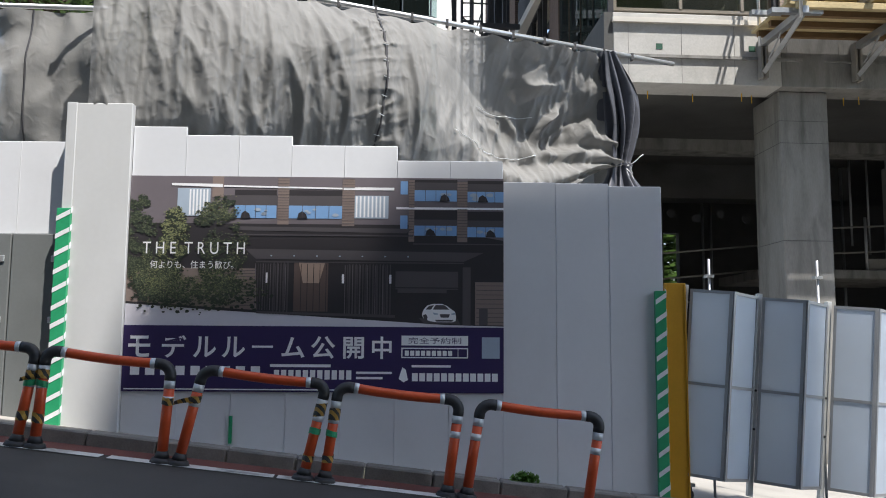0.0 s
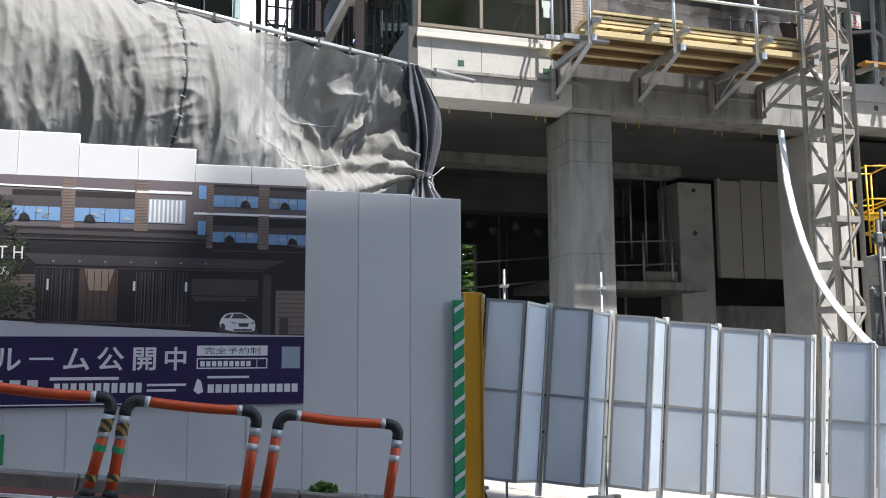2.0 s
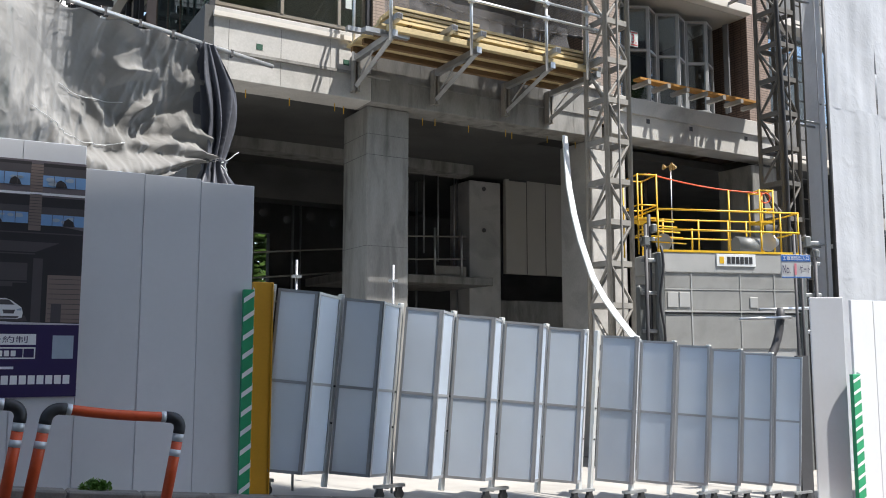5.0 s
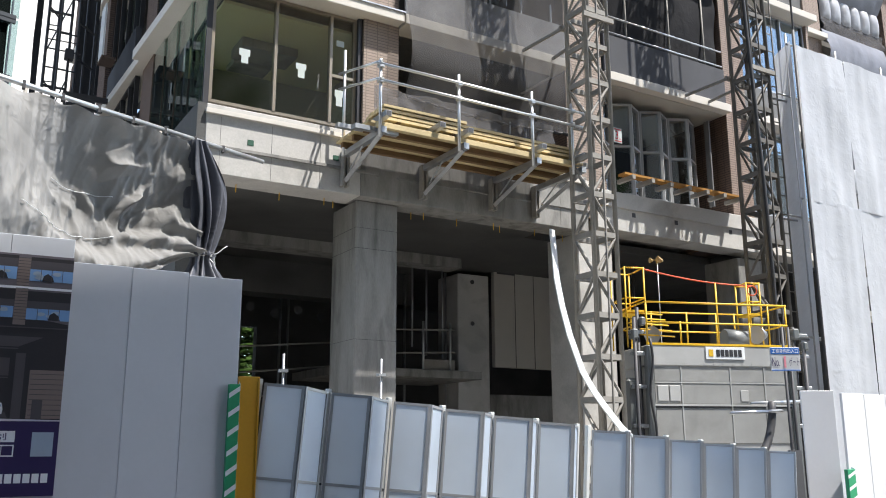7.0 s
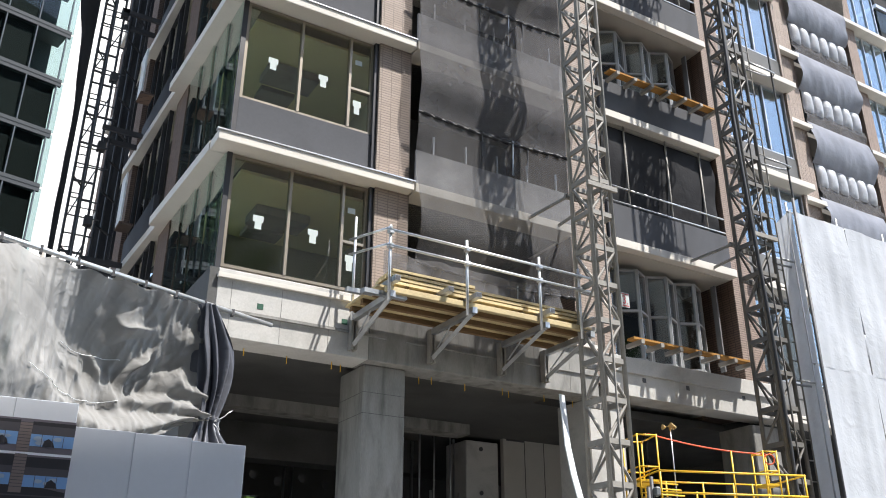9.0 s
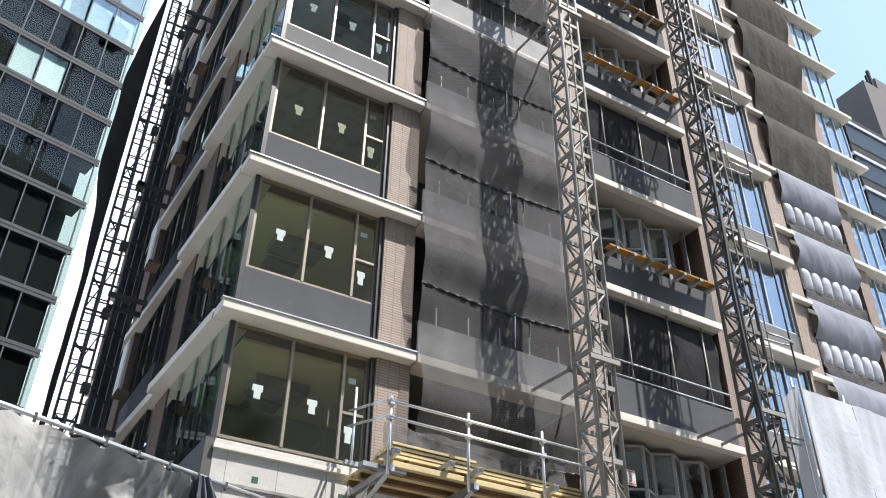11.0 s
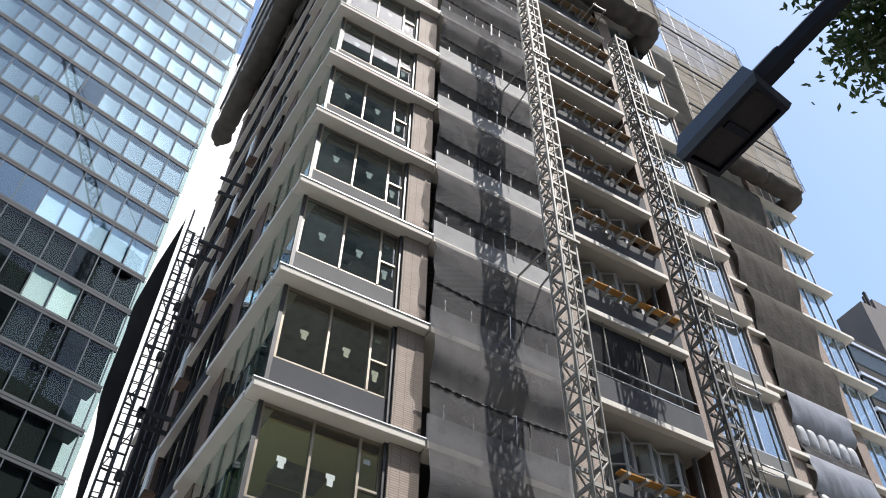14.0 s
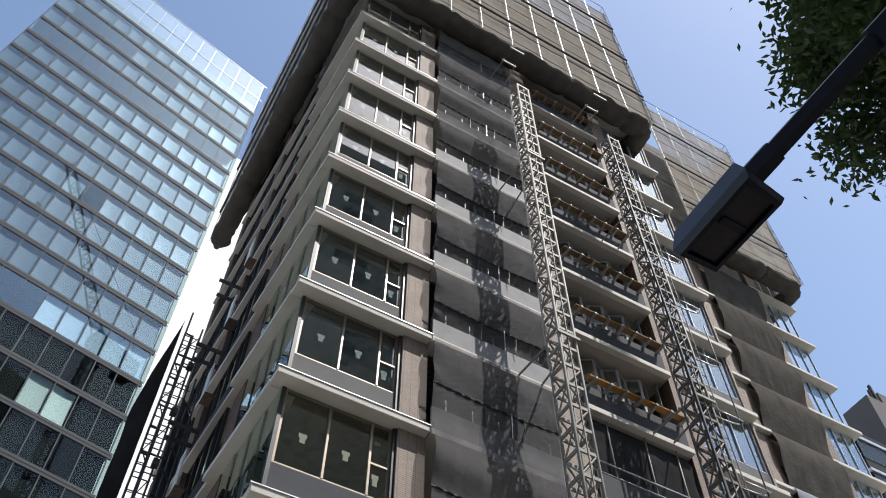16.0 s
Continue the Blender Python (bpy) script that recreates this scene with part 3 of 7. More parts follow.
for k in [2] + list(LEVELS):
    z = floor_z(k)
    place("brick_pier", pier_a, building, (0, 0, z), "light brown brick tile pier")
    place("pier_joint", joint_a, building, (0, 0, z))
    make_window(building, (3.8, 14.08, z + 1.02), 2.77, PITCH - 1.23, (1.17, 2.25), ((2, 0.99),), M_FRAME, M_GLASS if k < 5 else M_GLASS_UP)
    for x, dz, w, h in ((4.31, 1.0, 0.2, 0.13), (4.35, 0.86, 0.13, 0.14), (5.38, 0.98, 0.2, 0.12), (5.42, 0.82, 0.13, 0.16), (6.16, 0.6, 0.18, 0.14), (6.19, 0.42, 0.12, 0.18), (6.17, 1.62, 0.16, 0.12)):
        y = 14.118 if k < 4 else 14.137
        bm = boxes((x, x + w, y, y + 0.002, z + 1.02 + dz, z + 1.02 + dz + h))
        part("paper_note", bm, M_PAPER, building)

# inside of the rooms: floors, ceilings, rear wall
for k in range(2, 15):
    z = floor_z(k)
    bm = boxes((4.1, 20.8, 15.4, 30, z - 0.2, z - 0.02), (4.1, 11.4, 14.25, 15.4, z - 0.2, z - 0.02), (17.4, 20.8, 14.25, 15.4, z - 0.2, z - 0.02))
    part("floor_slab", bm, M_CONC_DK, building)
    bm = boxes((4.05, 7.4, 14.3, 18.0, z - 0.42, z - 0.36))
    if k > 2:
        part("room_ceiling", bm, M_CEIL if k < 5 else M_CONC, building)
    if k < 4:
        part("ceiling_duct", boxes((4.75, 5.9, 15.4, 16.1, z + PITCH - 0.62, z + PITCH - 0.43), (4.9, 5.7, 16.4, 16.9, z + PITCH - 0.55, z + PITCH - 0.43), bevel=0.01), M_CONC, building)
    part("room_wall", boxes((4.4, 7.3, 17.2, 17.3, z - 0.02, z + PITCH - 0.3)), M_ROOM, building)
    part("room_wall", boxes((7.3, 7.42, 14.3, 18.0, z - 0.02, z + PITCH - 0.2)), M_ROOM, building)
    part("room_wall", boxes((17.35, 20.8, 17.2, 17.3, z - 0.02, z + PITCH - 0.3)), M_ROOM, building)
    part("room_floor", boxes((4.05, 7.3, 14.26, 17.2, z, z + 0.04)), M_FLOOR_LT, building)

# side wall along the alley
for k in LEVELS:
    z = floor_z(k)
    for y0, y1, out in ((FS, 18.1, 0.0), (18.1, 22.9, 0.14), (22.9, 27.2, 0.14)):
        bm = bmesh.new()
        ya = max(y0, 14.202)
        vs = [(side_x(ya) + out, ya), (side_x(ya) + 0.75, ya), (side_x(y1) + 0.75, y1), (side_x(y1) + out, y1)]
        lo = [bm.verts.new((x, y, z - 0.199)) for x, y in vs]
        hi = [bm.verts.new((x, y, z - 0.001)) for x, y in vs]
        bm.faces.new(lo[::-1])
        bm.faces.new(hi)
        for i in range(4):
            bm.faces.new((lo[i], lo[(i + 1) % 4], hi[(i + 1) % 4], hi[i]))
        bmesh.ops.recalc_face_normals(bm, faces=bm.faces)
        part("slab", bm, M_SLAB, building, "white painted slab edge")
for k in [2] + list(LEVELS):
    z = floor_z(k)
    for y0, y1 in ((14.1, 17.6), (18.9, 22.2), (23.5, 26.6)):
        xo = glass_x((y0 + y1) / 2) if y0 < 15 else side_x((y0 + y1) / 2) + 0.27
        low = 0.06 if y0 < 15 else 0.96
        bm = boxes((xo, xo + 0.12, y0, y1, z, z + low))
        part("spandrel", bm, M_SPANDREL, building)
        n = y1 - y0
        if y0 < 15:                         # flush glazing with thin dark joints
            for i in range(4):
                ya, yb = y0 + n * i / 4, y0 + n * (i + 1) / 4
                xg = glass_x((ya + yb) / 2)
                g = part("pane", boxes((xg - 0.012, xg, ya + 0.012, yb - 0.012, z + low, z + PITCH - 0.2)), M_GLASS_SIDE, building)
                g.visible_shadow = False
                part("glass_joint", boxes((xg - 0.008, xg + 0.06, yb - 0.012, yb + 0.012, z + low, z + PITCH - 0.2)), M_FRAME_DK, building)
            part("corner_post", boxes((3.7, 3.797, 14.06, 14.11, z + low, z + PITCH - 0.2)), M_FRAME_DK, building)
        else:
            make_window(building, (xo + 0.5 * n * SKEW, y1, z + low), round(n, 2), PITCH - 0.21 - low, (0.9, 1.8, 2.7), (), M_FRAME_DK, M_GLASS, turn=-math.pi / 2)
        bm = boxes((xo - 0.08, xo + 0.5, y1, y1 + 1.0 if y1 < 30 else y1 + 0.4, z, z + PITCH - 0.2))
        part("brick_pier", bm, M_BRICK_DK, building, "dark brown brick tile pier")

M_PALE_PARAPET = material("pale_parapet", (0.24, 0.24, 0.25), 0.8, vary=0.3, scale=1.5, fine=25, bump=0.05, stain=0.25)
# second bay: balconies behind dark nets
bal = mesh_of(boxes((7.44, 11.5, 13.7, 16.4, -0.2, 0.0), bevel=0.01), M_SLAB)
par = mesh_of(boxes((7.46, 11.45, 13.74, 13.8, 0.0, 0.78)), M_PALE_PARAPET)
post_b = [mesh_of(boxes((7.9 + i * 0.8, 7.93 + i * 0.8, 13.81, 13.85, 0.0, 1.25)), M_STEEL) for i in range(5)]
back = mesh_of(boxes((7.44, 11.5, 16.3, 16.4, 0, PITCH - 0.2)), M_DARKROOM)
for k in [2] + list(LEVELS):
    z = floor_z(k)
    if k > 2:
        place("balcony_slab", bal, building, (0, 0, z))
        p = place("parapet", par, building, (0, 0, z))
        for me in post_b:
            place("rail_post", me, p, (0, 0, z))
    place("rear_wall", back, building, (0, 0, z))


def net_sheet(x0, x1, ztop, h, seed, profile, nu=30, nv=24):
    """A slack net from ztop down by h; profile gives its distance from the front at each height."""
    def fn(u, v):
        x = x0 + (x1 - x0) * u
        w = 0.045 * lump(x * 1.1, v * 2.0, seed) + 0.025 * lump(x * 3.5 + v * 2 * math.sin(seed), v * 1.3, seed + 7) + 0.016 * lump(x * 11 + v * 3, v * 2, seed + 9)
        w += 0.05 * (2 * u - 1) ** 8 * math.sin(v * 9 + seed)
        sag = -0.1 * math.sin(math.pi * u) * v
        return (x, profile(v) + w * min(1, 5 * v), ztop - h * v + sag + 0.04 * lump(x * 2.5, v, seed + 3) * v)
    return sheet(nu, nv, fn)


def swing(yt, out, yb):
    return lambda v: yt + (yb - yt) * v - out * math.sin(math.pi * v ** 0.7)


def wrap(v):
    """From the upper rope in to the parapet, out over the slab edge, then straight down to the lower rope."""
    return ROPE + 0.02 * ease(v, 0.0, 0.3) - 0.08 * ease(v, 0.3, 0.52) - 0.08 * math.sin(math.pi * ease(v, 0.5, 1.0)) + 0.08 * ease(v, 0.75, 1.0)


ROPE = 13.63                                # the ropes that hold the nets, out from the slab edges


def rope_z(k):
    return EH + (floor_z(k) - 1.66 - EH) * ROPE / 13.84


for k in range(3, 15):
    zk = floor_z(k)
    net = thing("safety_net", "dark grey net hung over a balcony front", "net", "nets over balconies", at=(9.4, 13.6, zk))
    low = rope_z(k)
    top = rope_z(k + 1) if k < 14 else zk - 0.1
    if 5 < k < 10:                          # parapet left bare between two nets
        part("net_sheet", net_sheet(7.44, 11.44, zk - 0.12, zk - 0.12 - low, k * 3.7, swing(13.66, 0.07, ROPE), 60, 30), M_NET, net)
        part("net_sheet", net_sheet(7.44, 11.44, top, top - zk - 0.4, k * 2.3, swing(ROPE, -0.03, 13.86), 60, 24), M_NET, net)
    else:
        part("net_sheet", net_sheet(7.44, 11.44, top, top - low, k * 3.7, wrap, 60, 60), M_NET_THIN if k == 3 else M_NET, net)
    seg = []
    for i in range(12):
        x = 7.44 + 4.0 * i / 12
        zz = [low - 0.1 * math.sin(math.pi * (i + j) / 12) + 0.03 * lump((x + j) * 3, k) for j in (0, 1)]
        seg.append(((x, ROPE, zz[0]), (x + 0.333, ROPE, zz[1])))
    part("rope", rods(seg, 0.022, 6), M_STEEL_DK, net)
    for i in range(14):                     # cloth gathered on the rope
        x = 7.55 + i * 0.28 + 0.06 * lump(i * 3.1, k)
        zr = low - 0.1 * math.sin(math.pi * (x - 7.44) / 4.0)
        part("rope_wrap", rods([((x, ROPE - 0.01, zr), (x + 0.16, ROPE - 0.01, zr - 0.02))], 0.034, 6), M_NET_DK, net)
    for x in (9.0, 9.8, 10.2):              # joints of the net sheets
        part("net_joint", rods([((x, ROPE - 0.03, low - 0.04), (x + 0.02, ROPE + 0.04, low - 0.85))], 0.012, 5), M_STEEL_LT if x == 9.8 else M_STEEL_DK, net)

# piers behind the masts
for x0, x1, mat, nm in ((11.5, 12.55, M_BRICK, "light brown brick tile pier"), (16.6, 17.35, M_BRICK_MID, "reddish brown brick tile pier")):
    for k in [2] + list(LEVELS):
        # dark body gives the sides their shade by colour; only the street face is light
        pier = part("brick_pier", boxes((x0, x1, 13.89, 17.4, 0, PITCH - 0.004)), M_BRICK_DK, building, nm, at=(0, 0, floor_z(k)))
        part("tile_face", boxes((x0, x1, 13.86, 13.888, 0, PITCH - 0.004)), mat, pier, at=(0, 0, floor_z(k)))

M_GLASS_SASH = glass_material("sash_glass", (0.7, 0.76, 0.78), 0.95, base=0.16)
M_SASH = material("grey_sash", (0.42, 0.43, 0.44), 0.45, 0.3, vary=0.06, bump=0.03)
# third bay: open balconies
bal = mesh_of(boxes((12.55, 16.6, 13.68, 17.4, -0.2, 0.0), bevel=0.01), M_SLAB)
sof = mesh_of(boxes((12.57, 16.58, 13.9, 17.3, -0.215, -0.2)), M_SOFFIT)
par = mesh_of(boxes((12.6, 16.55, 13.8, 13.9, 0.0, 0.95)), M_SPANDREL)
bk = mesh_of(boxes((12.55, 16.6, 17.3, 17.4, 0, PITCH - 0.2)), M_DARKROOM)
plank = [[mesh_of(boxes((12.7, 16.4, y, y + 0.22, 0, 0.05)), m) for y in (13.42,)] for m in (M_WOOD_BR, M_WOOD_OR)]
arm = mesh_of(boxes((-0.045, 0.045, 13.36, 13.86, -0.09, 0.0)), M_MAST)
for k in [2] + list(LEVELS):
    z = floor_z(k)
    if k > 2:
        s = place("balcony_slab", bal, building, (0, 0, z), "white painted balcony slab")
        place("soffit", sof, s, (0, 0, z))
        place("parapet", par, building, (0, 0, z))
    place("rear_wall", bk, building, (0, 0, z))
    if k not in (3, 5):
        xa, ya = 12.85, 14.25
        for i in range(7):                  # folding sashes standing in zigzag
            a = radians(28 if i % 2 == 0 else -28)
            make_window(building, (xa, ya, z + 0.85), 0.52, 2.25, (), ((0, 1.2),), M_SASH, M_GLASS_SASH, turn=a)
            xa, ya = xa + 0.53 * math.cos(a), ya + 0.53 * math.sin(a)
        part("side_sheet", boxes((16.2, 16.24, 14.1, 14.25, z + 0.9, z + 3.1)), M_SPANDREL_LT, building)
    else:
        for zz in (1.05, 1.45):
            part("balcony_pipe", rods([((12.6, 13.85, z + zz), (16.55, 13.85, z + zz))], 0.022), M_STEEL_LT, building)
        for xx in (13.4, 14.8, 16.0):
            part("balcony_pole", rods([((xx, 13.9, z), (xx, 13.9, z + PITCH - 0.2))], 0.024), M_MAST, building)
        part("balcony_net", net_sheet(12.6, 16.5, z + PITCH - 0.25, 2.2, k * 7.1, swing(14.0, 0.1, 14.05)), M_NET_DK, building)
    if k not in (3, 5):
        shelf = thing("plank_platform", "orange wooden plank platform on steel arms", "platform", "plank platforms on balconies", at=(14.5, 13.4, z + 1.0))
        for me in plank[1 if k in (2, 4, 6) else 0]:
            place("plank", me, shelf, (0, 0, z + 0.97))
        for i in range(7):
            place("arm", arm, shelf, (12.9 + i * 0.57, 0, z + 0.97))

# fourth bay with large windows
slab_d = mesh_of(boxes((17.2, 20.47, 13.72, 14.3, -0.2, 0.0), bevel=0.012), M_SLAB)
spd = mesh_of(boxes((17.35, 20.36, 14.1, 14.25, 0, 0.94)), M_SPANDREL_LT)
for k in [2] + list(LEVELS):
    z = floor_z(k)
    place("slab", slab_d, building, (0, 0, z), "white painted slab edge")
    place("spandrel", spd, building, (0, 0, z))
    make_window(building, (17.36, 14.12, z + 0.945), 2.98, PITCH - 1.15, (0.99, 1.98), (), M_FRAME_AL, M_GLASS_SKY)
bm = boxes((20.36, 20.46, 14.05, 19, floor_z(2), floor_z(13)))
part("end_wall", bm, M_BRICK, building)

# set-back wing
wing = thing("apartment_wing", "set-back brown tile wing of the tower with blankets hung over balconies", "building", at=(30, 20, level(30)))
slab_f = mesh_of(boxes((32.0, 35.75, 18.5, 19.2, -0.2, 0.0), bevel=0.012), M_SLAB)
slab_e = mesh_of(boxes((28.1, 32.4, 18.99, 20, -0.2, 0.0)), M_SLAB)
pier4 = mesh_of(boxes((26.9, 28.1, 18.75, 20, 0, PITCH - 0.004)), M_BRICK)
stub = mesh_of(boxes((26.2, 28.16, 18.5, 18.745, -0.2, 0.0), bevel=0.01), M_SLAB)
pier5 = mesh_of(boxes((32.4, 33.1, 18.8, 20, 0, PITCH - 0.2)), M_BRICK_MID)
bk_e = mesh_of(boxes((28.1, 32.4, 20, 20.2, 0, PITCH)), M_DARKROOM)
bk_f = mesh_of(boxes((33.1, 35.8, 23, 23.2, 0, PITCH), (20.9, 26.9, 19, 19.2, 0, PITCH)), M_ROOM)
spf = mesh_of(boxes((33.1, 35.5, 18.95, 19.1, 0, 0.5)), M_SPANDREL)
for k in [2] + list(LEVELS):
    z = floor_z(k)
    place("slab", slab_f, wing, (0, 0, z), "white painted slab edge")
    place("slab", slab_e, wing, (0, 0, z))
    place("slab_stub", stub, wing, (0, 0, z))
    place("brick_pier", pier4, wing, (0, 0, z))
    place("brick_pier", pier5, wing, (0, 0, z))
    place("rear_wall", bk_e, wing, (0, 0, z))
    place("room_wall", bk_f, wing, (0, 0, z))
    place("spandrel", spf, wing, (0, 0, z))
    make_window(wing, (33.1, 18.98, z + 0.5), 2.4, PITCH - 0.7, (0.8, 1.6), (), M_FRAME_AL, M_GLASS_SKY)
for k in range(3, 14):
    zk = floor_z(k)
    if k < 9:
        bl = thing("padded_blanket", "grey padded blanket hung over a balcony front", "blanket", "blankets over balconies", at=(31, 18.7, zk))
        part("blanket_roll", net_sheet(28.05, 31.95, zk + 0.3, 1.95, k * 5.1, lambda v: 18.72 - 0.3 * math.sin(math.pi * v) ** 0.7, 40, 30), M_BLANKET, bl)

        part("net_strip", net_sheet(28.2, 32.1, zk - 2.55, 0.75, k * 2.9, lambda v: 18.74 - 0.06 * v, 30, 8), M_NET, bl)
        for i in range(6):
            def cushion(u, v, i=i, zk=zk):
                x = 28.25 + 0.62 * (i + u)
                return (x, 18.8 - 0.2 * math.sin(u * math.pi) ** 0.6 * math.sin(math.pi * v) ** 0.4 + 0.02 * lump(x * 5, v * 3, zk), zk - 1.6 - 1.1 * v)
            part("cushion", sheet(10, 10, cushion), M_CUSHION, bl)
    else:
        tagged(part("safety_net", net_sheet(28.0, 32.3, zk + 0.15, 3.4, k * 5.1, swing(18.66, 0.3, 18.7), 40, 40), M_ROLL), "dark grey net hung over a balcony front", "net", "nets over balconies")

# ---------------------------------------------------------------- concrete ground storey
frame_ = thing("concrete_frame", "bare grey concrete beams, columns and walls of the open ground storey", "concrete frame", at=(12, 16, level(12)))
zb, zt = EH + 4.4, EH + 5.6
# front beam in two tones: paler at the corner, darker from x 6.55 on
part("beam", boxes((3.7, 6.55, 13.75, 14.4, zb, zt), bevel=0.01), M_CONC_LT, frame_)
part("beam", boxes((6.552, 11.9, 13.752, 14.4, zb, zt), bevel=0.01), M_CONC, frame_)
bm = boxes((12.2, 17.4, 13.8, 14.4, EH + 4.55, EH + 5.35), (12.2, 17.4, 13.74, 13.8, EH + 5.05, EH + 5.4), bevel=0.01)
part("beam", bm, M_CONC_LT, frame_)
# alley side of the beam turned from the sun, its shade put into the colour
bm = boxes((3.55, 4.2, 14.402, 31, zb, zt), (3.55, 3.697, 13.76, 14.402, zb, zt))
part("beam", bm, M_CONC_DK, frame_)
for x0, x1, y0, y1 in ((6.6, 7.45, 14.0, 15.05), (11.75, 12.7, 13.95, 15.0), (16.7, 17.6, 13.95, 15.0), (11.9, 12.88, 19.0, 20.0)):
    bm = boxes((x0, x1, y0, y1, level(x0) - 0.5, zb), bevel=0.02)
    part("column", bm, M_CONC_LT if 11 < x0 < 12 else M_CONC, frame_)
part("ceiling_slab", boxes((3.6, 24, 14.4, 32, zb + 0.45, zb + 0.7)), M_CONC, frame_)
# hall walls darkened in colour for the dimness inside
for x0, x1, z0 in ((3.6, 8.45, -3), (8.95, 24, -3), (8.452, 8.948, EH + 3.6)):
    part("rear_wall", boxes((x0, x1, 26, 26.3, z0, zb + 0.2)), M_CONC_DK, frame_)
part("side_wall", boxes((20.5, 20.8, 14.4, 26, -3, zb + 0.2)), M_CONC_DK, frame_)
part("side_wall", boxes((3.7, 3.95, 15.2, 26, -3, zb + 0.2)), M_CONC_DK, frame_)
part("ceiling_beam", boxes((4.2, 11.4, 18.0, 18.6, zb - 0.1, zb + 0.45), bevel=0.01), M_CONC, frame_)
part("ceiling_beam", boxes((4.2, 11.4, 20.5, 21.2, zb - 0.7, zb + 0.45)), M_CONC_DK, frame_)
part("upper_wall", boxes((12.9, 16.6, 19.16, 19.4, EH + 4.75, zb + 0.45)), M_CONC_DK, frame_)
for x in (5.8, 8.6):
    part("ceiling_joint", boxes((x, x + 0.012, 14.4, 18.0, zb + 0.444, zb + 0.449)), M_CONC_DK, frame_)
for i in range(7):
    part("wall_socket", rods([((5.0 + 0.62 * i, 20.48, EH + 3.2 + 0.12 * (i % 2)), (5.0 + 0.62 * i, 20.5, EH + 3.2 + 0.12 * (i % 2)))], 0.1, 12), M_STEEL_DK, frame_)
part("wall_socket", rods([((8.15, 17.98, EH + 4.45), (8.15, 18.0, EH + 4.45))], 0.16, 14), M_STEEL_DK, frame_)
board = part("white_board", boxes((13.05, 15.0, 19.0, 19.15, EH + 2.0, EH + 4.75), bevel=0.01), M_SOFFIT, frame_, "pale boarded wall panel")
part("vent_hole", boxes((13.15, 13.7, 18.97, 19.0, EH + 4.5, EH + 4.7)), M_STEEL_DK, board)
part("board_joint", boxes((13.72, 13.735, 18.99, 19.0, EH + 2.0, EH + 4.75)), M_CONC_DK, board)
part("board_joint", boxes((14.35, 14.365, 18.99, 19.0, EH + 2.0, EH + 4.75)), M_CONC_DK, board)
part("lower_wall", boxes((13.0, 15.4, 19.2, 19.4, -3, EH + 1.3)), M_CONC, frame_)
part("landing", boxes((8.0, 11.9, 17.9, 20.5, EH + 1.56, EH + 1.75), bevel=0.01), M_CONC, frame_, "concrete stair landing")
land = thing("landing_rail", "galvanised pipe railing on the concrete landing", "railing", at=(10.7, 18.0, EH + 1.75))
for x in (10.3, 11.05):
    part("post", rods([((x, 18.0, EH + 1.75), (x, 18.0, EH + 2.9))], 0.03), M_STEEL, land)
for z in (2.2, 2.75):
    part("rail", rods([((9.0, 18.05, EH + z - 0.12), (11.2, 18.05, EH + z))], 0.02), M_MAST, land)
part("toe_mesh", boxes((10.3, 11.2, 18.03, 18.05, EH + 1.76, EH + 2.0)), M_MAST, land)
for x, z0 in ((10.55, 2.4), (10.96, 2.2), (11.43, 2.15)):
    part("hanging_pipe", rods([((x, 19.0, EH + z0), (x, 19.0, EH + 4.62))], 0.024), M_STEEL, land)
for i in range(4):
    z = EH + (0.62, 1.8, 3.1, 4.2)[i]
    part("tie_hole", rods([((12.35, 18.985, z), (12.35, 19.0, z))], 0.06, 8), M_STEEL_DK, frame_)
for x, y in ((10.6, 20), (11.1, 20.4), (11.9, 19.6), (8.2, 22), (8.8, 23), (9.6, 21), (14.0, 17.2), (15.6, 16.4), (14.7, 16.2)):
    tagged(part("shoring_post", rods([((x, y, level(x) - 0.6), (x, y, zb + 0.1))], 0.035), M_STEEL), "steel shoring post between floor and ceiling", "post", "shoring posts")
for z in (0.9, 1.5, 2.1):
    tagged(part("guard_pipe", rods([((5.0, 19.5, EH + z), (9.4, 20.5, EH + z + 0.5))], 0.022), M_MAST), "galvanised guard pipe in the dark hall", "pipe", "guard pipes")
# greenery seen through the rear opening
rng = random.Random(3)
bm = bmesh.new()
for i in range(12000):
    c = Vector((rng.uniform(19, 30), rng.gauss(66, 1.0), rng.uniform(-0.5, EH + 12)))
    d1 = Vector((rng.uniform(-1, 1), rng.uniform(-1, 1), rng.uniform(-0.5, 0.5))).normalized() * 0.4
    d2 = d1.cross(Vector((0.2, 0.3, 1))).normalized() * 0.24
    bm.faces.new([bm.verts.new(c + q) for q in (-d1, d2, d1, -d2)])
tagged(part("hedge", bm, M_LEAF), "sunlit green hedge behind the site", "hedge", kind="stuff")
# formwork joints and tie holes
for z in (1.84, 3.88, 3.5):
    part("column_joint", boxes((6.595, 7.455, 13.995, 15.055, EH + z, EH + z + 0.006)), M_CONC_DK, frame_)
part("beam_ledge", boxes((3.68, 11.9, 13.68, 13.75, EH + 5.42, EH + 5.5)), M_SLAB, frame_)
part("beam_ledge", boxes((3.68, 6.9, 13.7, 13.75, EH + 4.83, EH + 4.88)), M_CONC, frame_)
part("beam_ledge", boxes((7.3, 11.9, 13.72, 13.75, EH + 4.83, EH + 4.86)), M_CONC, frame_)
part("flashing", boxes((3.72, 6.6, 13.9, 14.08, EH + 5.6, EH + 5.66)), M_FRAME_DK, frame_)
